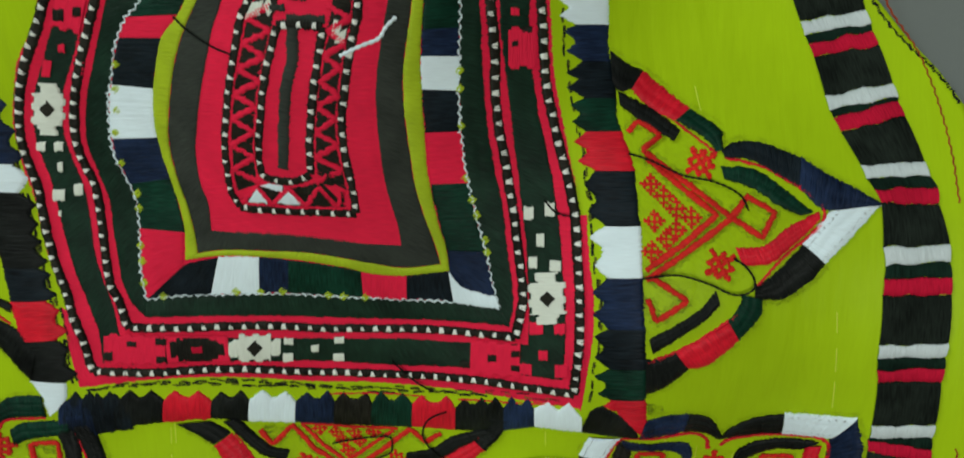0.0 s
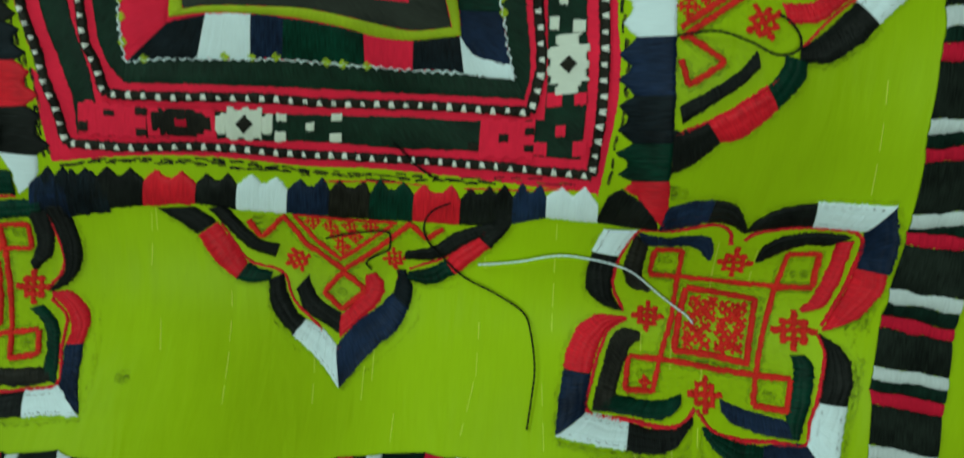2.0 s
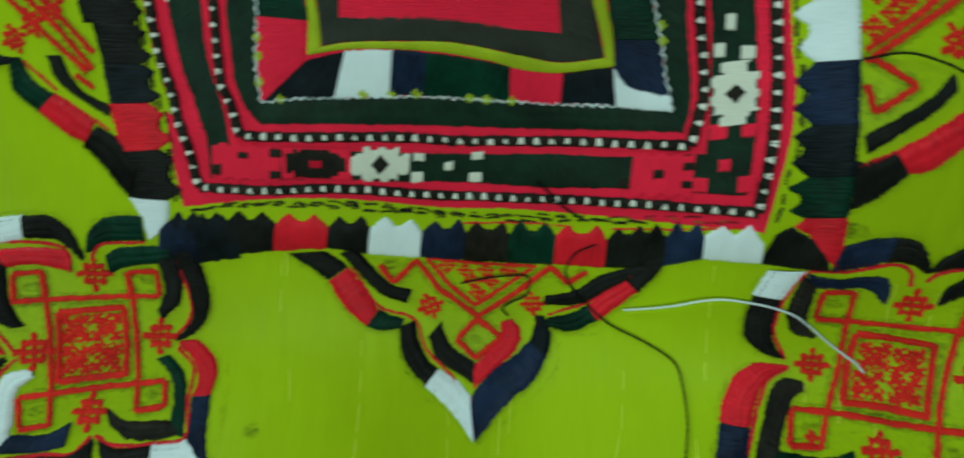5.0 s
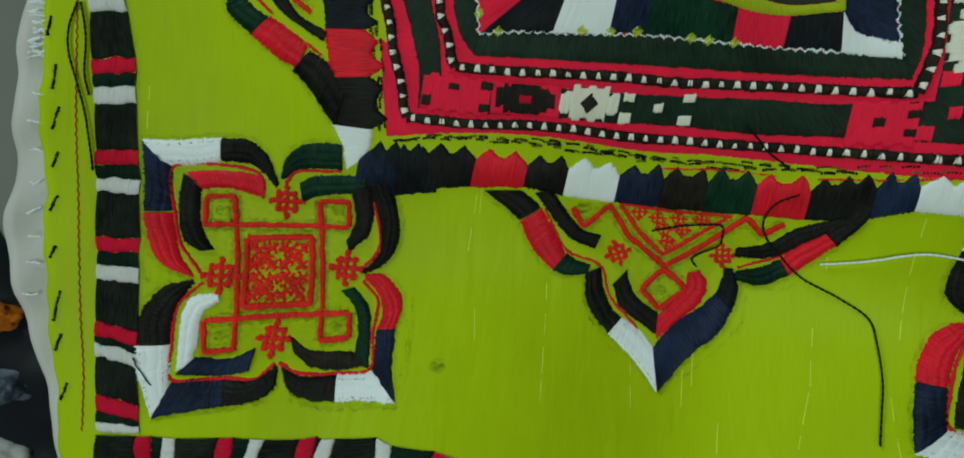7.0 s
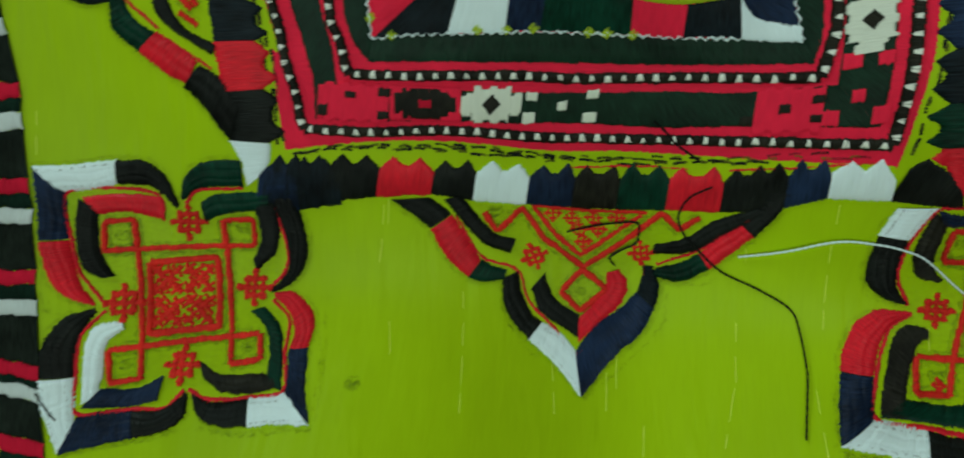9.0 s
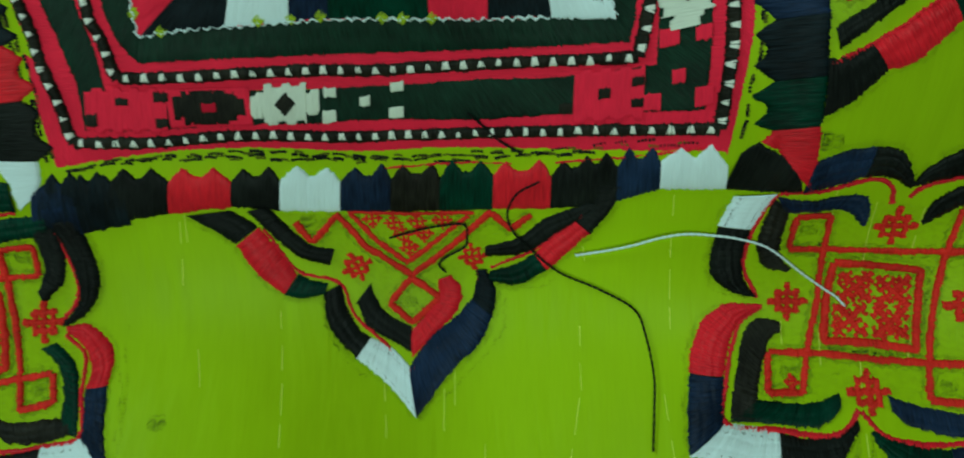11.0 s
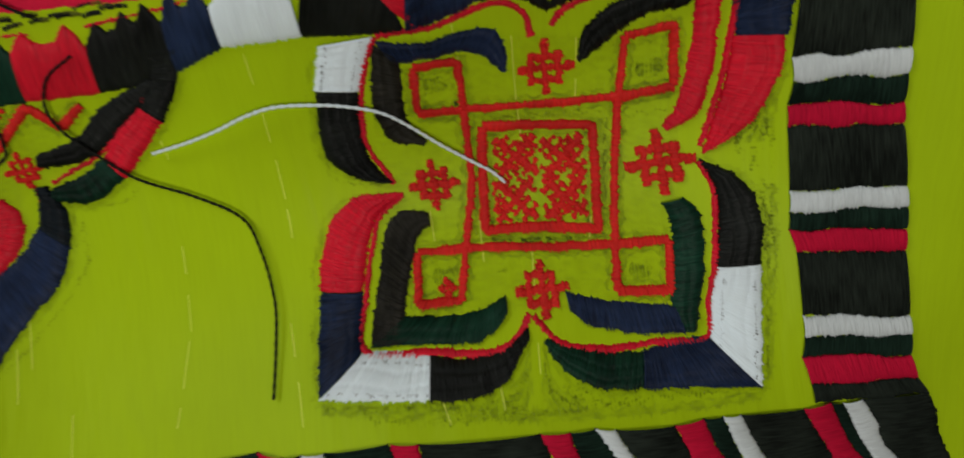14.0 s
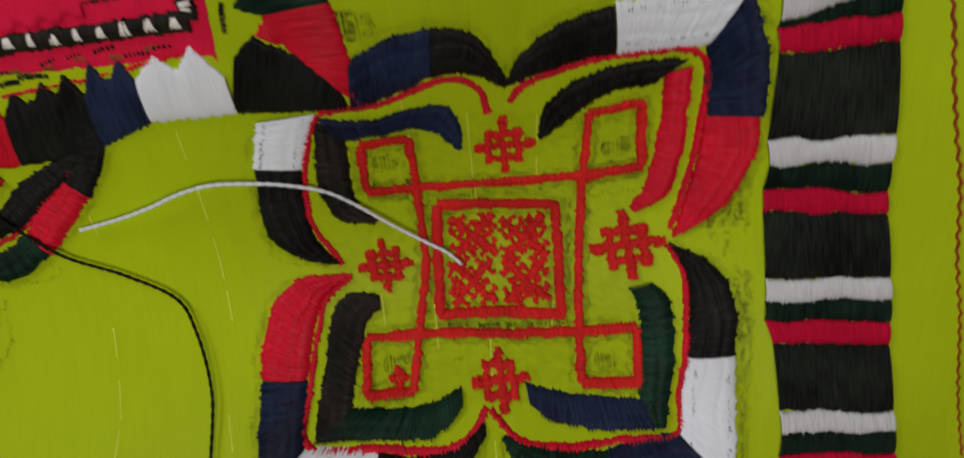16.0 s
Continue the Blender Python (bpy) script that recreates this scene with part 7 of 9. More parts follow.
satin("bar", GREENBLACK, right_band, [(113.3, -18.6), (116.2, -18), (119.7, -18.1), (123.1, -17.4), (126.5, -16.8), (129.5, -16.8)], [(113, -22.4), (116.3, -22.3), (119.8, -21.8), (123.3, -21.4), (126.6, -21.2), (130.1, -21.1)], lift=0.42, dome=.6, pitch=.6, fray=.4, ridge=.24)
satin("bar", BAR_RED, right_band, [(113, -22.4), (116.3, -22.3), (119.8, -21.8), (123.3, -21.4), (126.6, -21.2), (130.1, -21.1)], [(112.9, -27), (116.3, -27.1), (119.9, -26.5), (123.3, -26.6), (126.7, -26), (130.2, -25.7)], lift=0.5, dome=.6, pitch=.6, fray=.4, ridge=.24)
satin("bar", BAR_BLACK, right_band, [(112.9, -27), (116.3, -27.1), (119.9, -26.5), (123.3, -26.6), (126.7, -26), (130.2, -25.7)], [(113.4, -42.3), (116.6, -42), (120.1, -41.9), (123.5, -40.9), (126.8, -40.8), (130.5, -40)], lift=0.42, dome=.6, pitch=.6, fray=.4, ridge=.24)
satin("bar", BAR_WHITE, right_band, [(113.4, -42.3), (116.6, -42), (120.1, -41.9), (123.5, -40.9), (126.8, -40.8), (130.5, -40)], [(113.5, -46.5), (117, -46.2), (120.3, -45.1), (123.6, -45.2), (126.9, -44.8), (130.1, -44.1)], lift=0.5, dome=.6, pitch=.6, fray=.4, ridge=.24)
satin("bar", GREENBLACK, right_band, [(113.5, -46.5), (117, -46.2), (120.3, -45.1), (123.6, -45.2), (126.9, -44.8), (130.1, -44.1)], [(113.9, -50.4), (117.3, -50.4), (120.5, -49.3), (123.7, -48.3), (127, -48.2), (130.4, -47.6)], lift=0.42, dome=.6, pitch=.6, fray=.4, ridge=.24)
satin("bar", BAR_RED, right_band, [(113.9, -50.4), (117.3, -50.4), (120.5, -49.3), (123.7, -48.3), (127, -48.2), (130.4, -47.6)], [(114.8, -54.6), (117.6, -53.7), (120.7, -53.3), (123.9, -52.6), (127.1, -52.1), (130.1, -51.8)], lift=0.5, dome=.6, pitch=.6, fray=.4, ridge=.24)
satin("bar", BAR_BLACK, right_band, [(114.8, -54.6), (117.6, -53.7), (120.7, -53.3), (123.9, -52.6), (127.1, -52.1), (130.1, -51.8)], [(115.8, -69.9), (118.9, -69.3), (121.9, -68.7), (124.7, -67.5), (127.8, -67), (130.8, -65.9)], lift=0.42, dome=.6, pitch=.6, fray=.4, ridge=.24)
satin("bar", BAR_WHITE, right_band, [(115.8, -69.9), (118.9, -69.3), (121.9, -68.7), (124.7, -67.5), (127.8, -67), (130.8, -65.9)], [(116, -74.1), (119.1, -73.8), (121.9, -72.7), (125, -72), (128, -70.8), (130.6, -70.3)], lift=0.5, dome=.6, pitch=.6, fray=.4, ridge=.24)
satin("bar", GREENBLACK, right_band, [(116, -74.1), (119.1, -73.8), (121.9, -72.7), (125, -72), (128, -70.8), (130.6, -70.3)], [(115.6, -75.4), (119.1, -75.1), (122.1, -75), (125.2, -74.5), (128.3, -74.8), (131.1, -74.4)], lift=0.42, dome=.6, pitch=.6, fray=.4, ridge=.24)
satin("bar", BAR_RED, right_band, [(115.6, -75.4), (119.1, -75.1), (122.1, -75), (125.2, -74.5), (128.3, -74.8), (131.1, -74.4)], [(116.3, -79.3), (119.1, -79.3), (122.3, -79.3), (125.4, -78.9), (128.5, -78.7), (131.4, -78.4)], lift=0.5, dome=.6, pitch=.6, fray=.4, ridge=.24)
satin("bar", BAR_BLACK, right_band, [(116.3, -79.3), (119.1, -79.3), (122.3, -79.3), (125.4, -78.9), (128.5, -78.7), (131.4, -78.4)], [(115.9, -94.1), (119.3, -93.5), (122.6, -94.4), (126, -93.9), (129.3, -93.6), (132.9, -93.7)], lift=0.42, dome=.6, pitch=.6, fray=.4, ridge=.24)
satin("bar", BAR_WHITE, right_band, [(115.9, -94.1), (119.3, -93.5), (122.6, -94.4), (126, -93.9), (129.3, -93.6), (132.9, -93.7)], [(116.4, -98.5), (119.4, -98.8), (122.8, -98.2), (126.1, -97.8), (129.6, -98.6), (132.9, -98)], lift=0.5, dome=.6, pitch=.6, fray=.4, ridge=.24)
satin("bar", GREENBLACK, right_band, [(116.4, -98.5), (119.4, -98.8), (122.8, -98.2), (126.1, -97.8), (129.6, -98.6), (132.9, -98)], [(115.6, -102.9), (119.4, -102.8), (122.9, -102.6), (126.4, -103.1), (129.9, -103.7), (132.9, -103.2)], lift=0.42, dome=.6, pitch=.6, fray=.4, ridge=.24)
satin("bar", BAR_RED, right_band, [(115.6, -102.9), (119.4, -102.8), (122.9, -102.6), (126.4, -103.1), (129.9, -103.7), (132.9, -103.2)], [(115.8, -107.1), (119.5, -106.8), (123, -107.5), (126.6, -107), (130.1, -107.4), (133.4, -107.3)], lift=0.5, dome=.6, pitch=.6, fray=.4, ridge=.24)
satin("bar", BAR_BLACK, right_band, [(115.8, -107.1), (119.5, -106.8), (123, -107.5), (126.6, -107), (130.1, -107.4), (133.4, -107.3)], [(116.2, -119.9), (119.8, -120), (123.5, -119.9), (127.4, -119.4), (131.1, -119.6), (135.1, -119.5)], lift=0.42, dome=.6, pitch=.6, fray=.4, ridge=.24)
satin("bar", BAR_WHITE, right_band, [(116.2, -119.9), (119.8, -120), (123.5, -119.9), (127.4, -119.4), (131.1, -119.6), (135.1, -119.5)], [(116.1, -124.1), (120, -124.4), (123.8, -124), (127.6, -123.4), (131.5, -123.7), (135.7, -123.7)], lift=0.5, dome=.6, pitch=.6, fray=.4, ridge=.24)
satin("bar", GREENBLACK, right_band, [(116.1, -124.1), (120, -124.4), (123.8, -124), (127.6, -123.4), (131.5, -123.7), (135.7, -123.7)], [(115.8, -127.6), (120.2, -128), (124.2, -127.6), (128.1, -127.8), (131.9, -128), (135.9, -128.3)], lift=0.42, dome=.6, pitch=.6, fray=.4, ridge=.24)
satin("bar", BAR_RED, right_band, [(115.8, -127.6), (120.2, -128), (124.2, -127.6), (128.1, -127.8), (131.9, -128), (135.9, -128.3)], [(117, -132.1), (120.6, -132.1), (124.6, -132.3), (128.4, -132.4), (132.4, -132.5), (136.1, -132.8)], lift=0.5, dome=.6, pitch=.6, fray=.4, ridge=.24)
satin("bar", BAR_BLACK, right_band, [(117, -132.1), (120.6, -132.1), (124.6, -132.3), (128.4, -132.4), (132.4, -132.5), (136.1, -132.8)], [(117.2, -144.9), (121.2, -145.2), (125.3, -145.4), (129.5, -146.2), (133.7, -147.1), (137.9, -147)], lift=0.42, dome=.6, pitch=.6, fray=.4, ridge=.24)
satin("bar", BAR_WHITE, right_band, [(117.2, -144.9), (121.2, -145.2), (125.3, -145.4), (129.5, -146.2), (133.7, -147.1), (137.9, -147)], [(117.2, -149), (121.1, -149.3), (125.5, -149.7), (129.8, -150.4), (134, -150.9), (138.6, -151.3)], lift=0.5, dome=.6, pitch=.6, fray=.4, ridge=.24)
satin("bar", GREENBLACK, right_band, [(117.2, -149), (121.1, -149.3), (125.5, -149.7), (129.8, -150.4), (134, -150.9), (138.6, -151.3)], [(116.2, -153), (121.1, -153.2), (125.6, -153.8), (130.1, -154.3), (134.5, -155.8), (138.6, -155.9)], lift=0.42, dome=.6, pitch=.6, fray=.4, ridge=.24)
satin("bar", BAR_RED, right_band, [(116.2, -153), (121.1, -153.2), (125.6, -153.8), (130.1, -154.3), (134.5, -155.8), (138.6, -155.9)], [(117.5, -158.3), (121.8, -159), (126.5, -159.9), (131.3, -160.3), (136, -160.6), (140.4, -161.5)], lift=0.5, dome=.6, pitch=.6, fray=.4, ridge=.24)
satin("bar", BAR_BLACK, right_band, [(117.5, -158.3), (121.8, -159), (126.5, -159.9), (131.3, -160.3), (136, -160.6), (140.4, -161.5)], [(117.9, -162.3), (123, -162.8), (128, -163.5), (133.1, -164.9), (138.1, -164.6), (143.1, -165.6)], lift=0.42, dome=.6, pitch=.6, fray=.4, ridge=.24)
satin("bar", BAR_BLACK, lower_band, [(-222.8, -165.2), (-223.4, -170.1), (-223, -174.7), (-223.4, -179.3), (-224.1, -183.9), (-223.8, -188.3)], [(-209.9, -164.3), (-209.8, -168.7), (-208.6, -173), (-208.7, -177.5), (-207.9, -181.9), (-207.2, -186.3)], lift=0.42, dome=.6, pitch=.6, fray=.4, ridge=.24)
satin("bar", BAR_RED, lower_band, [(-209.9, -164.3), (-209.8, -168.7), (-208.6, -173), (-208.7, -177.5), (-207.9, -181.9), (-207.2, -186.3)], [(-205.1, -163.7), (-204.4, -168.2), (-203.6, -172.5), (-202.8, -176.8), (-202.9, -181.3), (-202, -185.8)], lift=0.5, dome=.6, pitch=.6, fray=.4, ridge=.24)
satin("bar", GREENBLACK, lower_band, [(-205.1, -163.7), (-204.4, -168.2), (-203.6, -172.5), (-202.8, -176.8), (-202.9, -181.3), (-202, -185.8)], [(-201.1, -163.6), (-201, -167.8), (-200.8, -172.2), (-199.3, -176.5), (-199.6, -180.9), (-198.9, -185)], lift=0.42, dome=.6, pitch=.6, fray=.4, ridge=.24)
satin("bar", BAR_WHITE, lower_band, [(-201.1, -163.6), (-201, -167.8), (-200.8, -172.2), (-199.3, -176.5), (-199.6, -180.9), (-198.9, -185)], [(-197.2, -163.4), (-196.7, -167.4), (-196.3, -171.7), (-195.5, -176.1), (-195.9, -180.5), (-194.8, -184.9)], lift=0.5, dome=.6, pitch=.6, fray=.4, ridge=.24)
satin("bar", BAR_BLACK, lower_band, [(-197.2, -163.4), (-196.7, -167.4), (-196.3, -171.7), (-195.5, -176.1), (-195.9, -180.5), (-194.8, -184.9)], [(-183.1, -161.6), (-183.6, -166), (-183.1, -170.3), (-182.7, -174.6), (-183.6, -178.9), (-183.3, -183.3)], lift=0.42, dome=.6, pitch=.6, fray=.4, ridge=.24)
satin("bar", BAR_RED, lower_band, [(-183.1, -161.6), (-183.6, -166), (-183.1, -170.3), (-182.7, -174.6), (-183.6, -178.9), (-183.3, -183.3)], [(-178.7, -161.1), (-178.4, -165.5), (-178.5, -169.8), (-179, -174), (-178.4, -178.3), (-178.9, -182.7)], lift=0.5, dome=.6, pitch=.6, fray=.4, ridge=.24)
satin("bar", GREENBLACK, lower_band, [(-178.7, -161.1), (-178.4, -165.5), (-178.5, -169.8), (-179, -174), (-178.4, -178.3), (-178.9, -182.7)], [(-173.4, -160.9), (-174, -165.2), (-175.4, -169.4), (-175.9, -173.8), (-176.8, -178.2), (-178.1, -182.1)], lift=0.42, dome=.6, pitch=.6, fray=.4, ridge=.24)
satin("bar", BAR_WHITE, lower_band, [(-173.4, -160.9), (-174, -165.2), (-175.4, -169.4), (-175.9, -173.8), (-176.8, -178.2), (-178.1, -182.1)], [(-169, -160.6), (-170.1, -164.6), (-170.9, -168.9), (-172.1, -173.2), (-172.4, -177.6), (-173.6, -181.7)], lift=0.5, dome=.6, pitch=.6, fray=.4, ridge=.24)
satin("bar", BAR_BLACK, lower_band, [(-169, -160.6), (-170.1, -164.6), (-170.9, -168.9), (-172.1, -173.2), (-172.4, -177.6), (-173.6, -181.7)], [(-158.3, -159.4), (-158.7, -163.3), (-158.7, -167.5), (-159.1, -171.6), (-159.1, -175.8), (-159.5, -179.6)], lift=0.42, dome=.6, pitch=.6, fray=.4, ridge=.24)
satin("bar", BAR_RED, lower_band, [(-158.3, -159.4), (-158.7, -163.3), (-158.7, -167.5), (-159.1, -171.6), (-159.1, -175.8), (-159.5, -179.6)], [(-153.2, -158.1), (-153.2, -162.7), (-153.4, -166.9), (-153.9, -171), (-153.7, -175.1), (-154.4, -178.9)], lift=0.5, dome=.6, pitch=.6, fray=.4, ridge=.24)
satin("bar", GREENBLACK, lower_band, [(-153.2, -158.1), (-153.2, -162.7), (-153.4, -166.9), (-153.9, -171), (-153.7, -175.1), (-154.4, -178.9)], [(-151.6, -158.6), (-152.5, -162.5), (-152.3, -166.7), (-153.3, -170.9), (-153.9, -175), (-154.7, -179.7)], lift=0.42, dome=.6, pitch=.6, fray=.4, ridge=.24)
satin("bar", BAR_WHITE, lower_band, [(-151.6, -158.6), (-152.5, -162.5), (-152.3, -166.7), (-153.3, -170.9), (-153.9, -175), (-154.7, -179.7)], [(-147.5, -158), (-147.8, -162), (-149.3, -166.1), (-149.6, -170.4), (-150.5, -174.4), (-150.6, -178.4)], lift=0.5, dome=.6, pitch=.6, fray=.4, ridge=.24)
satin("bar", BAR_BLACK, lower_band, [(-147.5, -158), (-147.8, -162), (-149.3, -166.1), (-149.6, -170.4), (-150.5, -174.4), (-150.6, -178.4)], [(-135, -156.3), (-134.4, -160.6), (-135.1, -164.7), (-134.8, -168.7), (-134.5, -172.7), (-134.3, -177)], lift=0.42, dome=.6, pitch=.6, fray=.4, ridge=.24)
satin("bar", BAR_WHITE, lower_band, [(-135, -156.3), (-134.4, -160.6), (-135.1, -164.7), (-134.8, -168.7), (-134.5, -172.7), (-134.3, -177)], [(-130.2, -157.7), (-129.9, -161.3), (-130.3, -165.4), (-129.8, -169.4), (-129.5, -173.4), (-129.6, -176.9)], lift=0.5, dome=.6, pitch=.6, fray=.4, ridge=.24)
satin("bar", GREENBLACK, lower_band, [(-130.2, -157.7), (-129.9, -161.3), (-130.3, -165.4), (-129.8, -169.4), (-129.5, -173.4), (-129.6, -176.9)], [(-117.5, -158.1), (-117.9, -162), (-117.8, -166), (-117.9, -170), (-118.1, -174), (-118.6, -177.9)], lift=0.42, dome=.6, pitch=.6, fray=.4, ridge=.24)
satin("bar", BAR_RED, lower_band, [(-117.5, -158.1), (-117.9, -162), (-117.8, -166), (-117.9, -170), (-118.1, -174), (-118.6, -177.9)], [(-110.4, -159.6), (-111, -163.5), (-110.8, -167.4), (-111.5, -171.2), (-111.2, -175.1), (-111.4, -179)], lift=0.5, dome=.6, pitch=.6, fray=.4, ridge=.24)
satin("bar", BAR_BLACK, lower_band, [(-110.4, -159.6), (-111, -163.5), (-110.8, -167.4), (-111.5, -171.2), (-111.2, -175.1), (-111.4, -179)], [(-106.5, -161), (-106.6, -164.8), (-106.9, -168.8), (-106.2, -172.7), (-106.4, -176.7), (-106.1, -180.9)], lift=0.42, dome=.6, pitch=.6, fray=.4, ridge=.24)
satin("bar", BAR_WHITE, lower_band, [(-106.5, -161), (-106.6, -164.8), (-106.9, -168.8), (-106.2, -172.7), (-106.4, -176.7), (-106.1, -180.9)], [(-102.4, -161.1), (-102.5, -165.3), (-101.8, -169.4), (-102.3, -173.4), (-102.2, -177.5), (-102, -181.4)], lift=0.5, dome=.6, pitch=.6, fray=.4, ridge=.24)
satin("bar", GREENBLACK, lower_band, [(-102.4, -161.1), (-102.5, -165.3), (-101.8, -169.4), (-102.3, -173.4), (-102.2, -177.5), (-102, -181.4)], [(-92.2, -162.5), (-92.8, -166.6), (-92.4, -170.7), (-92.3, -174.8), (-92.8, -178.8), (-93, -183.1)], lift=0.42, dome=.6, pitch=.6, fray=.4, ridge=.24)
satin("bar", BAR_RED, lower_band, [(-92.2, -162.5), (-92.8, -166.6), (-92.4, -170.7), (-92.3, -174.8), (-92.8, -178.8), (-93, -183.1)], [(-86, -163.6), (-85.9, -167.4), (-86.2, -171.5), (-86.3, -175.7), (-86.5, -179.8), (-87, -183.6)], lift=0.5, dome=.6, pitch=.6, fray=.4, ridge=.24)
satin("bar", BAR_BLACK, lower_band, [(-86, -163.6), (-85.9, -167.4), (-86.2, -171.5), (-86.3, -175.7), (-86.5, -179.8), (-87, -183.6)], [(-83.9, -163.3), (-84.5, -167.5), (-84.9, -171.6), (-84.9, -175.7), (-85.5, -179.8), (-85.7, -184)], lift=0.42, dome=.6, pitch=.6, fray=.4, ridge=.24)
satin("bar", BAR_WHITE, lower_band, [(-83.9, -163.3), (-84.5, -167.5), (-84.9, -171.6), (-84.9, -175.7), (-85.5, -179.8), (-85.7, -184)], [(-79.3, -163.8), (-80.2, -167.7), (-80.1, -171.9), (-80.6, -176.1), (-80.6, -180.2), (-81.2, -183.9)], lift=0.5, dome=.6, pitch=.6, fray=.4, ridge=.24)
satin("bar", GREENBLACK, lower_band, [(-79.3, -163.8), (-80.2, -167.7), (-80.1, -171.9), (-80.6, -176.1), (-80.6, -180.2), (-81.2, -183.9)], [(-70.9, -164.1), (-70.9, -168.6), (-71.1, -172.8), (-71, -177), (-71.5, -181.2), (-71.4, -185.1)], lift=0.42, dome=.6, pitch=.6, fray=.4, ridge=.24)
satin("bar", BAR_RED, lower_band, [(-70.9, -164.1), (-70.9, -168.6), (-71.1, -172.8), (-71, -177), (-71.5, -181.2), (-71.4, -185.1)], [(-66.2, -164.8), (-66.5, -168.6), (-66.8, -172.9), (-66.7, -177.1), (-66.8, -181.4), (-66.7, -185.3)], lift=0.5, dome=.6, pitch=.6, fray=.4, ridge=.24)
satin("bar", BAR_BLACK, lower_band, [(-66.2, -164.8), (-66.5, -168.6), (-66.8, -172.9), (-66.7, -177.1), (-66.8, -181.4), (-66.7, -185.3)], [(-63.8, -164.1), (-63.5, -168.5), (-64.7, -172.6), (-64.6, -177), (-64.6, -181.2), (-65, -185.9)], lift=0.42, dome=.6, pitch=.6, fray=.4, ridge=.24)
satin("bar", BAR_WHITE, lower_band, [(-63.8, -164.1), (-63.5, -168.5), (-64.7, -172.6), (-64.6, -177), (-64.6, -181.2), (-65, -185.9)], [(-59.3, -164.1), (-59.9, -167.8), (-59.7, -172.2), (-59.6, -176.6), (-60.7, -180.7), (-60.6, -185.2)], lift=0.5, dome=.6, pitch=.6, fray=.4, ridge=.24)
satin("bar", GREENBLACK, lower_band, [(-59.3, -164.1), (-59.9, -167.8), (-59.7, -172.2), (-59.6, -176.6), (-60.7, -180.7), (-60.6, -185.2)], [(-50.4, -162.4), (-50, -167), (-49.8, -171.3), (-50.1, -175.5), (-50.8, -179.8), (-50.1, -183.7)], lift=0.42, dome=.6, pitch=.6, fray=.4, ridge=.24)
satin("bar", BAR_RED, lower_band, [(-50.4, -162.4), (-50, -167), (-49.8, -171.3), (-50.1, -175.5), (-50.8, -179.8), (-50.1, -183.7)], [(-45.6, -162.2), (-45.1, -166.6), (-45.7, -170.9), (-45.2, -175.2), (-45.5, -179.5), (-45.3, -183.5)], lift=0.5, dome=.6, pitch=.6, fray=.4, ridge=.24)
satin("bar", BAR_BLACK, lower_band, [(-45.6, -162.2), (-45.1, -166.6), (-45.7, -170.9), (-45.2, -175.2), (-45.5, -179.5), (-45.3, -183.5)], [(-41.2, -162.1), (-41.3, -166.2), (-41, -170.5), (-40.5, -174.8), (-40.6, -179), (-40.4, -183.6)], lift=0.42, dome=.6, pitch=.6, fray=.4, ridge=.24)
satin("bar", BAR_WHITE, lower_band, [(-41.2, -162.1), (-41.3, -166.2), (-41, -170.5), (-40.5, -174.8), (-40.6, -179), (-40.4, -183.6)], [(-36.1, -161.4), (-36.3, -165.7), (-35.9, -170), (-35.2, -174.2), (-35.5, -178.5), (-35.3, -183.3)], lift=0.5, dome=.6, pitch=.6, fray=.4, ridge=.24)
satin("bar", GREENBLACK, lower_band, [(-36.1, -161.4), (-36.3, -165.7), (-35.9, -170), (-35.2, -174.2), (-35.5, -178.5), (-35.3, -183.3)], [(-21.8, -159.7), (-21.8, -164.5), (-21.2, -168.8), (-21.2, -173.1), (-21.2, -177.4), (-21.2, -181.8)], lift=0.42, dome=.6, pitch=.6, fray=.4, ridge=.24)
satin("bar", BAR_RED, lower_band, [(-21.8, -159.7), (-21.8, -164.5), (-21.2, -168.8), (-21.2, -173.1), (-21.2, -177.4), (-21.2, -181.8)], [(-15.7, -160.1), (-15.5, -164), (-15.5, -168.2), (-15.3, -172.5), (-15.1, -176.8), (-15.2, -180.9)], lift=0.5, dome=.6, pitch=.6, fray=.4, ridge=.24)
satin("bar", BAR_BLACK, lower_band, [(-15.7, -160.1), (-15.5, -164), (-15.5, -168.2), (-15.3, -172.5), (-15.1, -176.8), (-15.2, -180.9)], [(-11, -159.4), (-10.5, -163.4), (-10.1, -167.7), (-10.1, -172), (-10.4, -176.2), (-9.5, -180.4)], lift=0.42, dome=.6, pitch=.6, fray=.4, ridge=.24)
satin("bar", BAR_WHITE, lower_band, [(-11, -159.4), (-10.5, -163.4), (-10.1, -167.7), (-10.1, -172), (-10.4, -176.2), (-9.5, -180.4)], [(-5.8, -159), (-5.3, -162.9), (-5, -167.1), (-5, -171.3), (-4.7, -175.6), (-4.3, -179.9)], lift=0.5, dome=.6, pitch=.6, fray=.4, ridge=.24)
satin("bar", GREENBLACK, lower_band, [(-5.8, -159), (-5.3, -162.9), (-5, -167.1), (-5, -171.3), (-4.7, -175.6), (-4.3, -179.9)], [(7.1, -157), (8, -161.5), (8.4, -165.7), (9, -169.8), (8.5, -174.1), (9.4, -177.8)], lift=0.42, dome=.6, pitch=.6, fray=.4, ridge=.24)
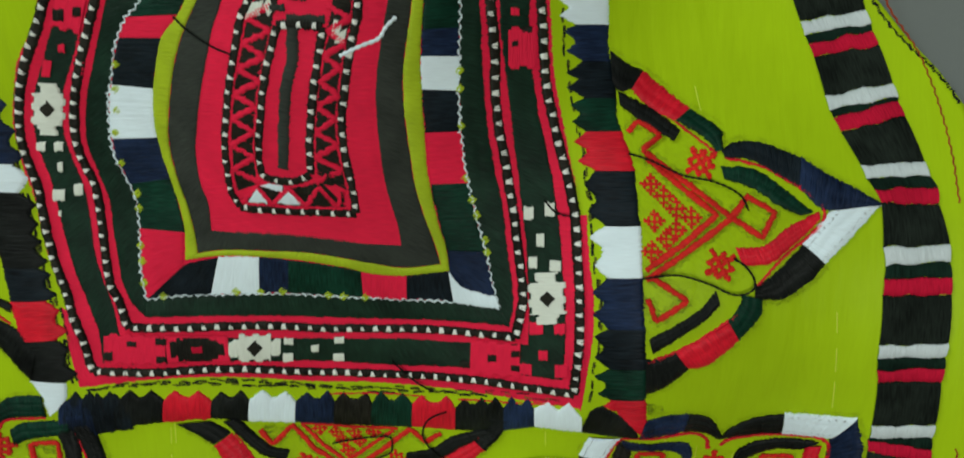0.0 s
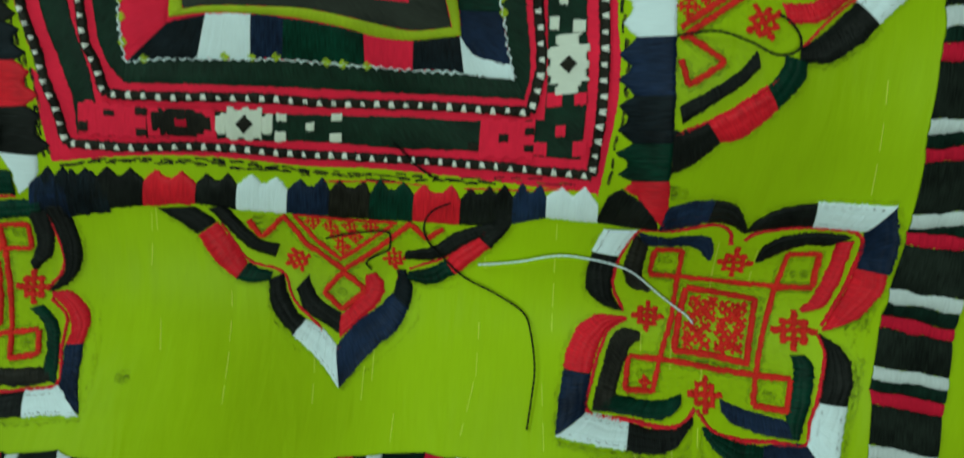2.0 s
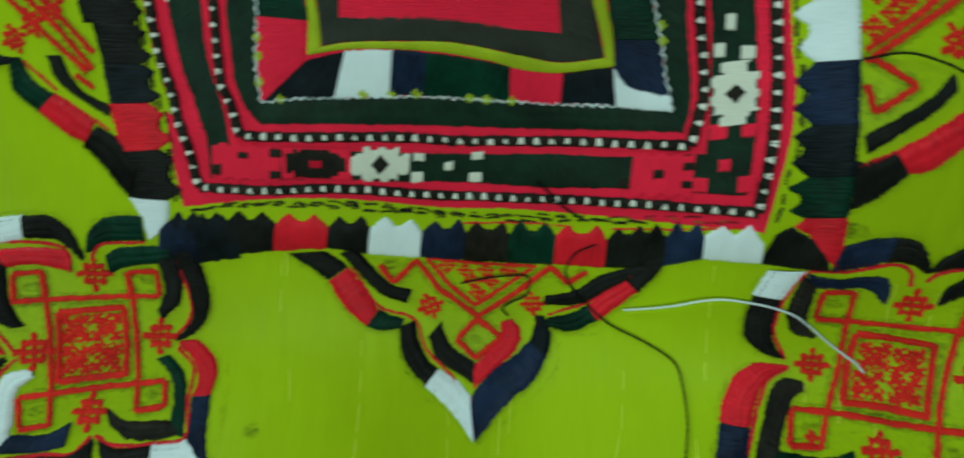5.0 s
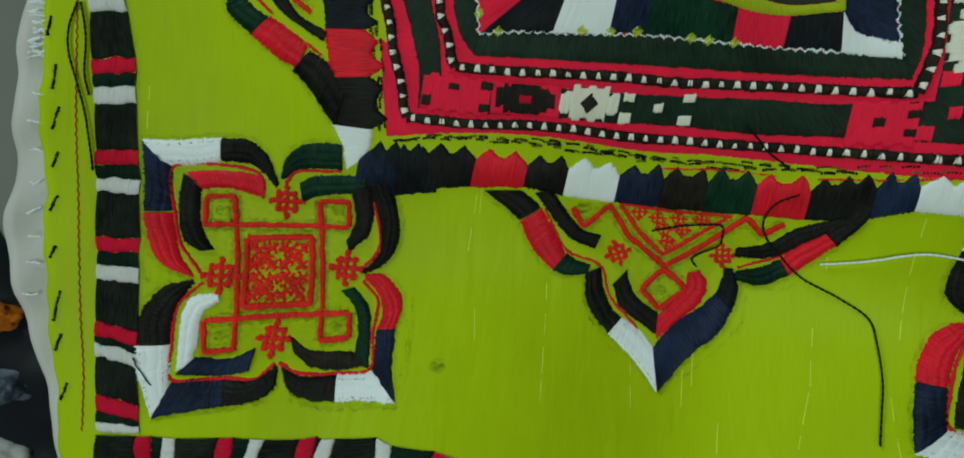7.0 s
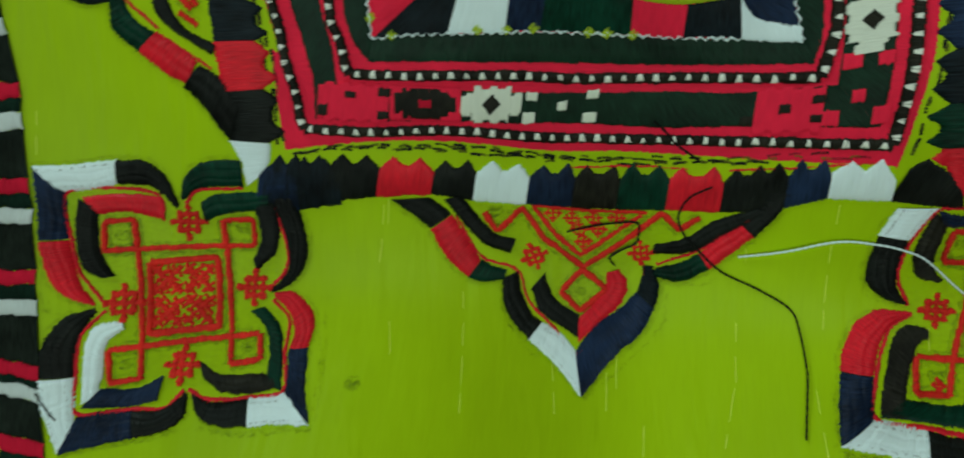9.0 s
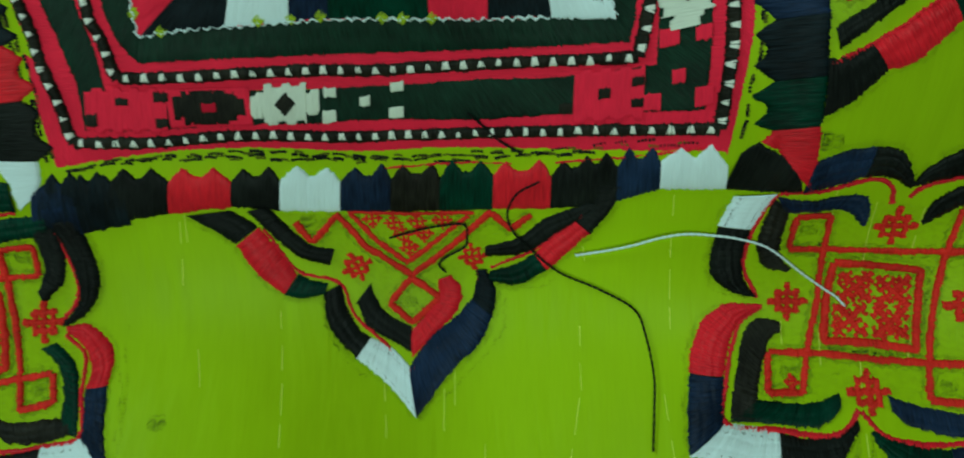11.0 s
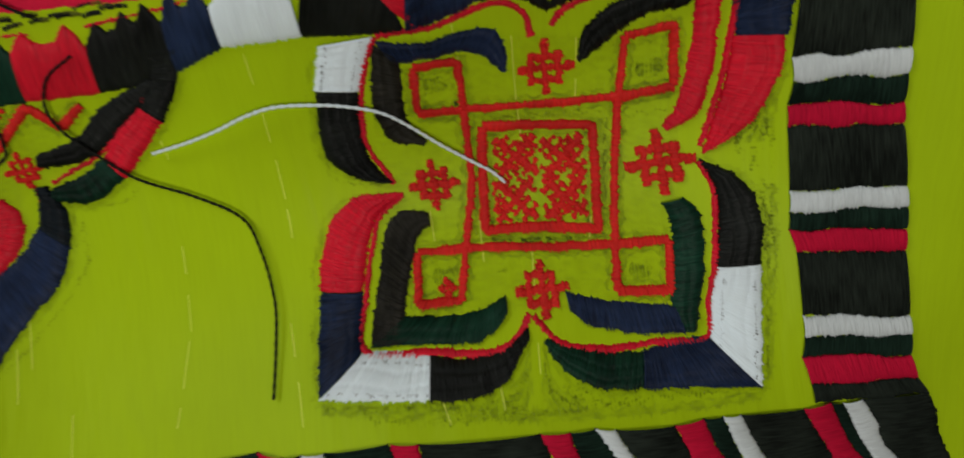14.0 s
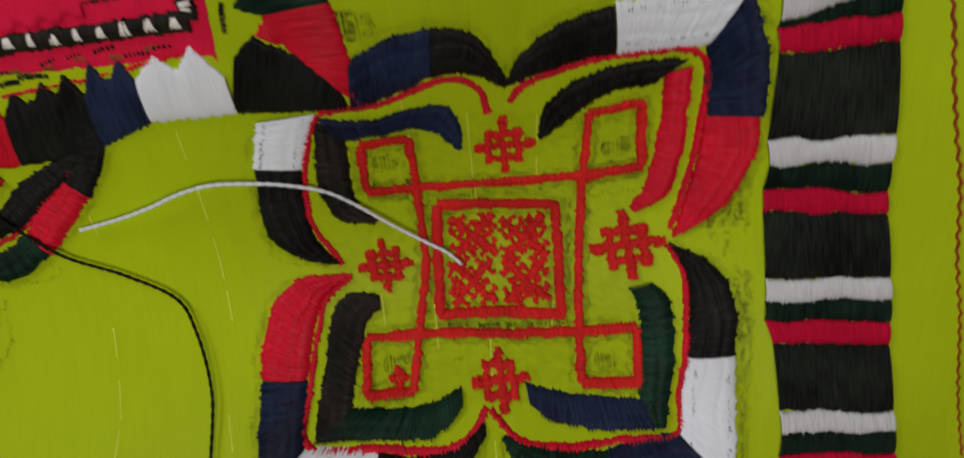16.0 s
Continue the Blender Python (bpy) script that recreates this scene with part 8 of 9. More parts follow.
satin("bar", BAR_RED, lower_band, [(7.1, -157), (8, -161.5), (8.4, -165.7), (9, -169.8), (8.5, -174.1), (9.4, -177.8)], [(12.1, -157.7), (12.5, -161.5), (12.8, -165.6), (13.4, -169.7), (14.1, -173.8), (14.3, -177.7)], lift=0.5, dome=.6, pitch=.6, fray=.4, ridge=.24)
satin("bar", BAR_BLACK, lower_band, [(12.1, -157.7), (12.5, -161.5), (12.8, -165.6), (13.4, -169.7), (14.1, -173.8), (14.3, -177.7)], [(15.9, -157.2), (16.9, -161.3), (17.7, -165.4), (17.8, -169.6), (19.4, -173.5), (19.8, -177.6)], lift=0.42, dome=.6, pitch=.6, fray=.4, ridge=.24)
satin("bar", BAR_WHITE, lower_band, [(15.9, -157.2), (16.9, -161.3), (17.7, -165.4), (17.8, -169.6), (19.4, -173.5), (19.8, -177.6)], [(20.6, -156.9), (21.4, -161), (21.9, -165.1), (23.3, -169), (23.3, -173.1), (24.4, -177.1)], lift=0.5, dome=.6, pitch=.6, fray=.4, ridge=.24)
satin("bar", GREENBLACK, lower_band, [(20.6, -156.9), (21.4, -161), (21.9, -165.1), (23.3, -169), (23.3, -173.1), (24.4, -177.1)], [(33.7, -155.7), (35.2, -159.8), (36.7, -163.7), (37.9, -167.7), (38.3, -171.9), (39.9, -175.8)], lift=0.42, dome=.6, pitch=.6, fray=.4, ridge=.24)
satin("bar", BAR_RED, lower_band, [(33.7, -155.7), (35.2, -159.8), (36.7, -163.7), (37.9, -167.7), (38.3, -171.9), (39.9, -175.8)], [(39.1, -156), (39.9, -159.7), (41.3, -163.6), (42.8, -167.5), (44, -171.5), (45, -175.4)], lift=0.5, dome=.6, pitch=.6, fray=.4, ridge=.24)
satin("bar", BAR_BLACK, lower_band, [(39.1, -156), (39.9, -159.7), (41.3, -163.6), (42.8, -167.5), (44, -171.5), (45, -175.4)], [(62.4, -156.4), (64.1, -160.4), (65.3, -164.7), (67.2, -168.8), (68.6, -173), (70.1, -177.5)], lift=0.42, dome=.6, pitch=.6, fray=.4, ridge=.24)
satin("bar", BAR_RED, lower_band, [(62.4, -156.4), (64.1, -160.4), (65.3, -164.7), (67.2, -168.8), (68.6, -173), (70.1, -177.5)], [(67.8, -156.8), (69.1, -161.1), (70.7, -165.2), (72.8, -169.3), (73.5, -173.8), (75.3, -177.7)], lift=0.5, dome=.6, pitch=.6, fray=.4, ridge=.24)
satin("bar", GREENBLACK, lower_band, [(67.8, -156.8), (69.1, -161.1), (70.7, -165.2), (72.8, -169.3), (73.5, -173.8), (75.3, -177.7)], [(72.8, -156.9), (75.7, -161.5), (78.1, -165.8), (79.9, -170.5), (82.2, -175), (84.8, -179.2)], lift=0.42, dome=.6, pitch=.6, fray=.4, ridge=.24)
satin("bar", BAR_WHITE, lower_band, [(72.8, -156.9), (75.7, -161.5), (78.1, -165.8), (79.9, -170.5), (82.2, -175), (84.8, -179.2)], [(76.6, -157.7), (78.9, -162.1), (81.6, -166.3), (83.4, -171), (86.4, -175.3), (88.5, -180.1)], lift=0.5, dome=.6, pitch=.6, fray=.4, ridge=.24)
satin("bar", BAR_BLACK, lower_band, [(76.6, -157.7), (78.9, -162.1), (81.6, -166.3), (83.4, -171), (86.4, -175.3), (88.5, -180.1)], [(88.2, -159.2), (89.8, -163.3), (91.4, -167.6), (92.4, -172.2), (94, -176.7), (95.4, -181.4)], lift=0.42, dome=.6, pitch=.6, fray=.4, ridge=.24)
satin("bar", BAR_RED, lower_band, [(88.2, -159.2), (89.8, -163.3), (91.4, -167.6), (92.4, -172.2), (94, -176.7), (95.4, -181.4)], [(94.1, -159.4), (95.6, -164.1), (97.6, -168.5), (99, -173.1), (99.6, -177.9), (101.7, -182.8)], lift=0.5, dome=.6, pitch=.6, fray=.4, ridge=.24)
satin("bar", GREENBLACK, lower_band, [(94.1, -159.4), (95.6, -164.1), (97.6, -168.5), (99, -173.1), (99.6, -177.9), (101.7, -182.8)], [(98.1, -160), (99.6, -164.8), (101.4, -169.5), (104, -174), (106, -178.8), (107.6, -183.9)], lift=0.42, dome=.6, pitch=.6, fray=.4, ridge=.24)
satin("bar", BAR_WHITE, lower_band, [(98.1, -160), (99.6, -164.8), (101.4, -169.5), (104, -174), (106, -178.8), (107.6, -183.9)], [(101.8, -160.6), (103.6, -165.3), (105.8, -170), (107.7, -174.8), (108.9, -179.9), (111.2, -184.5)], lift=0.5, dome=.6, pitch=.6, fray=.4, ridge=.24)
satin("bar", BAR_BLACK, lower_band, [(101.8, -160.6), (103.6, -165.3), (105.8, -170), (107.7, -174.8), (108.9, -179.9), (111.2, -184.5)], [(115.5, -162.8), (117.5, -167.3), (119.8, -172), (122.2, -176.9), (124.3, -181.9), (126.6, -187.2)], lift=0.42, dome=.6, pitch=.6, fray=.4, ridge=.24)
satin("bar", BAR_RED, lower_band, [(115.5, -162.8), (117.5, -167.3), (119.8, -172), (122.2, -176.9), (124.3, -181.9), (126.6, -187.2)], [(121.1, -162.8), (123.1, -167.8), (125.3, -172.9), (128.5, -177.6), (129.8, -183.1), (132.7, -188.3)], lift=0.5, dome=.6, pitch=.6, fray=.4, ridge=.24)
satin("bar", GREENBLACK, lower_band, [(121.1, -162.8), (123.1, -167.8), (125.3, -172.9), (128.5, -177.6), (129.8, -183.1), (132.7, -188.3)], [(124, -163.6), (125.8, -168.2), (128, -173.4), (130.7, -178.3), (132.9, -183.3), (135.5, -188.5)], lift=0.42, dome=.6, pitch=.6, fray=.4, ridge=.24)
satin("bar", BAR_WHITE, lower_band, [(124, -163.6), (125.8, -168.2), (128, -173.4), (130.7, -178.3), (132.9, -183.3), (135.5, -188.5)], [(127.9, -163.7), (130.8, -168.6), (132.3, -174), (135.6, -178.7), (137, -184.2), (140.1, -189.5)], lift=0.5, dome=.6, pitch=.6, fray=.4, ridge=.24)
satin("bar", BAR_BLACK, lower_band, [(127.9, -163.7), (130.8, -168.6), (132.3, -174), (135.6, -178.7), (137, -184.2), (140.1, -189.5)], [(143.1, -165.4), (145, -170.5), (145.9, -175.7), (147.8, -180.5), (149.6, -185.3), (150.9, -190.5)], lift=0.42, dome=.6, pitch=.6, fray=.4, ridge=.24)
satin("bar", BAR_BLACK, left_band, [(-236.4, -12.8), (-234, -12.9), (-232, -12.2), (-230, -12.3), (-228, -12.6), (-226.1, -12.1)], [(-235.7, -17.8), (-233.5, -17.9), (-231.6, -16.9), (-229.5, -17.3), (-227.6, -16.7), (-225.6, -16.2)], lift=0.42, dome=.6, pitch=.6, fray=.4, ridge=.24)
satin("bar", BAR_RED, left_band, [(-235.7, -17.8), (-233.5, -17.9), (-231.6, -16.9), (-229.5, -17.3), (-227.6, -16.7), (-225.6, -16.2)], [(-235.3, -21.9), (-233.2, -21.5), (-231.2, -21), (-229.3, -20.5), (-227.1, -20.9), (-225, -20.4)], lift=0.5, dome=.6, pitch=.6, fray=.4, ridge=.24)
satin("bar", GREENBLACK, left_band, [(-235.3, -21.9), (-233.2, -21.5), (-231.2, -21), (-229.3, -20.5), (-227.1, -20.9), (-225, -20.4)], [(-233.9, -33.2), (-231.9, -33.1), (-229.8, -33.2), (-227.9, -31.8), (-225.8, -32.4), (-223.9, -31.8)], lift=0.42, dome=.6, pitch=.6, fray=.4, ridge=.24)
satin("bar", BAR_WHITE, left_band, [(-233.9, -33.2), (-231.9, -33.1), (-229.8, -33.2), (-227.9, -31.8), (-225.8, -32.4), (-223.9, -31.8)], [(-233.2, -37.5), (-231.5, -37.2), (-229.3, -36.9), (-227.3, -36.4), (-225, -36.9), (-222.8, -36.2)], lift=0.5, dome=.6, pitch=.6, fray=.4, ridge=.24)
satin("bar", BAR_BLACK, left_band, [(-233.2, -37.5), (-231.5, -37.2), (-229.3, -36.9), (-227.3, -36.4), (-225, -36.9), (-222.8, -36.2)], [(-232.2, -51.4), (-229.6, -51.6), (-227.3, -50.7), (-225, -50.2), (-222.4, -50.8), (-220, -50.2)], lift=0.42, dome=.6, pitch=.6, fray=.4, ridge=.24)
satin("bar", BAR_RED, left_band, [(-232.2, -51.4), (-229.6, -51.6), (-227.3, -50.7), (-225, -50.2), (-222.4, -50.8), (-220, -50.2)], [(-231.7, -56.1), (-229.3, -55.6), (-226.9, -55.3), (-224.3, -55.7), (-222.1, -54.7), (-219.4, -54.8)], lift=0.5, dome=.6, pitch=.6, fray=.4, ridge=.24)
satin("bar", GREENBLACK, left_band, [(-231.7, -56.1), (-229.3, -55.6), (-226.9, -55.3), (-224.3, -55.7), (-222.1, -54.7), (-219.4, -54.8)], [(-231, -60.1), (-228.9, -59.5), (-226.4, -59.8), (-224.1, -59.2), (-221.7, -58.9), (-219.6, -59.1)], lift=0.42, dome=.6, pitch=.6, fray=.4, ridge=.24)
satin("bar", BAR_WHITE, left_band, [(-231, -60.1), (-228.9, -59.5), (-226.4, -59.8), (-224.1, -59.2), (-221.7, -58.9), (-219.6, -59.1)], [(-230.4, -64.9), (-228.3, -64.8), (-225.9, -64.5), (-223.5, -64.7), (-221.2, -63.9), (-219, -63.9)], lift=0.5, dome=.6, pitch=.6, fray=.4, ridge=.24)
satin("bar", BAR_BLACK, left_band, [(-230.4, -64.9), (-228.3, -64.8), (-225.9, -64.5), (-223.5, -64.7), (-221.2, -63.9), (-219, -63.9)], [(-229, -78.6), (-226.9, -78.9), (-224.6, -78.5), (-222.2, -78.6), (-219.9, -78.3), (-217.8, -78.4)], lift=0.42, dome=.6, pitch=.6, fray=.4, ridge=.24)
satin("bar", BAR_RED, left_band, [(-229, -78.6), (-226.9, -78.9), (-224.6, -78.5), (-222.2, -78.6), (-219.9, -78.3), (-217.8, -78.4)], [(-229.1, -83.3), (-226.5, -83), (-224.2, -83), (-221.9, -83.1), (-219.6, -82.7), (-217.4, -83.1)], lift=0.5, dome=.6, pitch=.6, fray=.4, ridge=.24)
satin("bar", GREENBLACK, left_band, [(-229.1, -83.3), (-226.5, -83), (-224.2, -83), (-221.9, -83.1), (-219.6, -82.7), (-217.4, -83.1)], [(-228.2, -87.1), (-226.1, -87.5), (-223.9, -86.7), (-221.5, -87.1), (-219.2, -87.3), (-216.4, -87.5)], lift=0.42, dome=.6, pitch=.6, fray=.4, ridge=.24)
satin("bar", BAR_WHITE, left_band, [(-228.2, -87.1), (-226.1, -87.5), (-223.9, -86.7), (-221.5, -87.1), (-219.2, -87.3), (-216.4, -87.5)], [(-227.9, -91.2), (-225.9, -90.9), (-223.5, -91.8), (-221.2, -91.5), (-219, -92), (-216.9, -91.6)], lift=0.5, dome=.6, pitch=.6, fray=.4, ridge=.24)
satin("bar", BAR_BLACK, left_band, [(-227.9, -91.2), (-225.9, -90.9), (-223.5, -91.8), (-221.2, -91.5), (-219, -92), (-216.9, -91.6)], [(-227.5, -105.1), (-224.9, -104.8), (-222.6, -105.7), (-220.3, -105.5), (-218.1, -105.4), (-215.5, -105.5)], lift=0.42, dome=.6, pitch=.6, fray=.4, ridge=.24)
satin("bar", BAR_RED, left_band, [(-227.5, -105.1), (-224.9, -104.8), (-222.6, -105.7), (-220.3, -105.5), (-218.1, -105.4), (-215.5, -105.5)], [(-226.4, -109.4), (-224.5, -109.3), (-222.2, -109.9), (-220, -109.5), (-217.7, -109.5), (-215.8, -109.8)], lift=0.5, dome=.6, pitch=.6, fray=.4, ridge=.24)
satin("bar", GREENBLACK, left_band, [(-226.4, -109.4), (-224.5, -109.3), (-222.2, -109.9), (-220, -109.5), (-217.7, -109.5), (-215.8, -109.8)], [(-226.4, -113.3), (-224.3, -113.7), (-221.9, -113.7), (-219.6, -114), (-217.4, -114.2), (-215.1, -114.7)], lift=0.42, dome=.6, pitch=.6, fray=.4, ridge=.24)
satin("bar", BAR_WHITE, left_band, [(-226.4, -113.3), (-224.3, -113.7), (-221.9, -113.7), (-219.6, -114), (-217.4, -114.2), (-215.1, -114.7)], [(-226.2, -117.7), (-224, -118.2), (-221.7, -118.2), (-219.4, -118.8), (-217.1, -118.8), (-214.8, -119)], lift=0.5, dome=.6, pitch=.6, fray=.4, ridge=.24)
satin("bar", BAR_BLACK, left_band, [(-226.2, -117.7), (-224, -118.2), (-221.7, -118.2), (-219.4, -118.8), (-217.1, -118.8), (-214.8, -119)], [(-225.5, -130.5), (-223.3, -131.2), (-221, -132.2), (-218.4, -132.4), (-216.1, -133.4), (-213.4, -133.8)], lift=0.42, dome=.6, pitch=.6, fray=.4, ridge=.24)
satin("bar", BAR_RED, left_band, [(-225.5, -130.5), (-223.3, -131.2), (-221, -132.2), (-218.4, -132.4), (-216.1, -133.4), (-213.4, -133.8)], [(-225.5, -134.9), (-222.9, -135.6), (-220.3, -135.7), (-218, -136.9), (-215.6, -137.6), (-213.2, -138.1)], lift=0.5, dome=.6, pitch=.6, fray=.4, ridge=.24)
satin("bar", GREENBLACK, left_band, [(-225.5, -134.9), (-222.9, -135.6), (-220.3, -135.7), (-218, -136.9), (-215.6, -137.6), (-213.2, -138.1)], [(-225.2, -136.9), (-222.9, -138), (-220.2, -138.2), (-217.6, -138.5), (-215.2, -139.6), (-212.5, -140.5)], lift=0.42, dome=.6, pitch=.6, fray=.4, ridge=.24)
satin("bar", BAR_WHITE, left_band, [(-225.2, -136.9), (-222.9, -138), (-220.2, -138.2), (-217.6, -138.5), (-215.2, -139.6), (-212.5, -140.5)], [(-224.5, -141.3), (-222.3, -141.4), (-219.7, -142.3), (-217.2, -142.9), (-214.6, -143.6), (-212.4, -144.6)], lift=0.5, dome=.6, pitch=.6, fray=.4, ridge=.24)
satin("bar", BAR_BLACK, left_band, [(-224.5, -141.3), (-222.3, -141.4), (-219.7, -142.3), (-217.2, -142.9), (-214.6, -143.6), (-212.4, -144.6)], [(-223.6, -152.6), (-220.9, -153.4), (-218.2, -154), (-215.5, -154.3), (-212.8, -155.1), (-210, -155.5)], lift=0.42, dome=.6, pitch=.6, fray=.4, ridge=.24)
satin("bar", BAR_RED, left_band, [(-223.6, -152.6), (-220.9, -153.4), (-218.2, -154), (-215.5, -154.3), (-212.8, -155.1), (-210, -155.5)], [(-223, -157.4), (-220.4, -158.3), (-217.5, -158.5), (-214.7, -159.1), (-211.8, -159.2), (-209.5, -160)], lift=0.5, dome=.6, pitch=.6, fray=.4, ridge=.24)
satin("bar", GREENBLACK, left_band, [(-223, -157.4), (-220.4, -158.3), (-217.5, -158.5), (-214.7, -159.1), (-211.8, -159.2), (-209.5, -160)], [(-223, -161.1), (-219.9, -161.2), (-217.1, -161.3), (-214.3, -161.1), (-211.5, -161.6), (-209.1, -161.4)], lift=0.42, dome=.6, pitch=.6, fray=.4, ridge=.24)
satin("bar", BAR_WHITE, left_band, [(-223, -161.1), (-219.9, -161.2), (-217.1, -161.3), (-214.3, -161.1), (-211.5, -161.6), (-209.1, -161.4)], [(-221.9, -164), (-219.5, -164.1), (-216.8, -164), (-214, -163.7), (-211.2, -163.5), (-208.7, -163.1)], lift=0.5, dome=.6, pitch=.6, fray=.4, ridge=.24)
lines("seam_stitch", RUST, cloth, [[(-237.3, -16.4), (-237, -34.6), (-236.3, -53.3), (-235, -72), (-233, -90.8), (-231.5, -109.6), (-229.9, -128.4), (-227.8, -147.2), (-227.3, -164.4)]], 0.4, lift=0.22, fray=0.05, ridge=0.1, wobble=0.25, label="thin rust-red seam line")
lines("seam_stitch", RUST, cloth, [[(114.4, 64.6), (118.6, 53.7), (124.5, 42.6), (128.3, 30.1), (130.9, 14.7), (132.1, -0.4)]], 0.4, lift=0.22, fray=0.05, ridge=0.1, wobble=0.25, label="thin rust-red seam line")
lines("seam_stitch", RUST, cloth, [[(136.7, -72.5), (137.8, -78.2), (138.6, -84.1), (140.1, -92.1), (142.3, -102.6), (144.3, -116.3), (146.9, -128.7), (149.5, -145.1), (152.5, -159.7)]], 0.4, lift=0.22, fray=0.05, ridge=0.1, wobble=0.25, label="thin rust-red seam line")
lines("edge_thread", BLACK, cloth, [[(85.6, 105), (99.5, 82), (112.6, 59), (120, 47), (129, 36), (134.2, 27)]], 0.7, lift=0.1, dome=0.4, wobble=0.3, label="dark overcast thread along the cloth edge")
lines("tacking_stitch", BLACK, cloth, [[(-244.1, -39.4), (-244.9, -45.5)], [(-241.9, -53.7), (-242.3, -61.3)], [(-240.1, -66.3), (-241.4, -73.3)], [(-239.2, -79.8), (-240.4, -84.6)], [(-238.2, -92.9), (-240, -97.7)], [(-237.7, -108), (-239.2, -111.8)], [(-236, -121.5), (-237.1, -131)], [(-234.9, -134.7), (-236.4, -140.1)], [(-232.5, -149.8), (-234.2, -155.4)]], 0.75, lift=0.2, label="black slanted tacking stitches")
lines("frayed_fringe", WHITE, cloth, [[(-246, -24.1), (-248, -23.7), (-249.9, -23.8)], [(-245.9, -25.1), (-248, -25.3), (-250.9, -26.8)], [(-245.9, -26.7), (-248, -26.6), (-250.2, -26.7)], [(-245.9, -27.4), (-248, -27), (-249.4, -29.3)], [(-245.9, -28.9), (-247.9, -29.9), (-250.7, -28.8)], [(-245.9, -29.6), (-248, -30.3), (-250.5, -31.5)], [(-245.9, -31.2), (-248, -30.8), (-250.2, -32.5)], [(-245.9, -32), (-248, -31.8), (-250, -31.6)], [(-245.9, -33.4), (-247.9, -34.5), (-250.1, -33.6)], [(-245.8, -34.6), (-247.9, -35), (-250.7, -36.4)], [(-245.8, -35.4), (-247.9, -35.5), (-250.2, -35.8)]], .35, lift=.1, dome=.25, label="frayed pale thread ends along the raw cloth edge")
lines("frayed_fringe", WHITE, cloth, [[(-245.8, -36.2), (-247.9, -36.2), (-250.7, -35.6)], [(-245.8, -37.2), (-247.8, -37.9), (-249.4, -38)], [(-245.8, -38.7), (-247.8, -38.7), (-250.9, -38.5)], [(-245.7, -39.8), (-247.8, -39.5), (-250.1, -39.8)], [(-245.7, -40.8), (-247.7, -41.6), (-249.4, -41.6)], [(-245.7, -42.3), (-247.7, -41.9), (-248.9, -42.1)], [(-245.6, -43.3), (-247.6, -43.9), (-249.1, -43.5)], [(-245.5, -44.1), (-247.6, -44.3), (-248.7, -45.2)], [(-245.5, -45.7), (-247.5, -46.8), (-250, -47.7)], [(-245.5, -46.1), (-247.5, -46.1), (-250.4, -47.7)], [(-245.4, -47.5), (-247.4, -48.7), (-249.7, -49.1)]], .35, lift=.1, dome=.25, label="frayed pale thread ends along the raw cloth edge")
lines("frayed_fringe", WHITE, cloth, [[(-245.4, -48.6), (-247.4, -48.3), (-249.4, -48.1)], [(-245.3, -49.7), (-247.3, -50.9), (-249.1, -48.9)], [(-245.3, -50.6), (-247.4, -50.3), (-250, -50.9)], [(-245.2, -51.9), (-247.3, -51.5), (-250.3, -52.5)], [(-244.5, -63.2), (-246.6, -63), (-247.9, -62.5)], [(-244, -71.7), (-246.1, -71.3), (-248.6, -71.2)], [(-243.5, -80.1), (-245.6, -79.5), (-247.6, -80)], [(-243, -88.5), (-244.9, -89.7), (-246.3, -89.1)], [(-242.5, -96.8), (-244.5, -97.7), (-246.4, -98.9)], [(-242.1, -105.3), (-244.1, -105.5), (-245.6, -105.6)], [(-241.7, -113.7), (-243.8, -113.1), (-245.7, -113.5)]], .35, lift=.1, dome=.25, label="frayed pale thread ends along the raw cloth edge")
lines("frayed_fringe", WHITE, cloth, [[(-241.4, -122.2), (-243.4, -123.2), (-246.3, -122.8)]], .35, lift=.1, dome=.25, label="frayed pale thread ends along the raw cloth edge")
loose_thread("white_thread", WHITE, "loose white thread lying across the corner motif", [(-7.5, -99.3), (0.7, -97.6), (7.5, -95.7), (14.3, -93.3), (20.7, -92.1), (28.9, -92.7), (34.6, -93.8), (40.2, -95.7), (44.5, -98.6), (51, -104.1), (56.7, -108.4), (60.2, -110.9), (62.6, -113.5)], 0.32, 1.2)
loose_thread("black_thread", BLACK, "loose black thread curling down over the lime cloth", [(-16.9, -78.1), (-23, -81.6), (-25.7, -87.1), (-24.3, -92.3), (-19.5, -97.7), (-12.1, -104.3), (-1.2, -109.1), (7.9, -114.3), (10.8, -120.9), (12.6, -131.3), (12.1, -139.4), (11, -148.3)], 0.3, 0.8)
loose_thread("black_thread", BLACK, "short loose black thread on the pointed motif", [(-58.7, -93.6), (-50.7, -91.4), (-44.2, -90.3), (-37.7, -90.1), (-37.1, -94.3), (-38, -96.7), (-43.2, -99.6), (-45.4, -101.9), (-43.6, -104.2)], 0.3, 0.8)
loose_thread("black_thread", BLACK, "short black thread end hanging from the panel cord", [(-34.6, -59.3), (-31.3, -62.3), (-27.3, -66.4), (-21.2, -70.3)], 0.3, 0.8)
loose_thread("black_thread", BLACK, "loose black thread across the pointed motif", [(16, -1.7), (19.7, -5.3), (25.2, -6.5)], 0.28, 0.8)
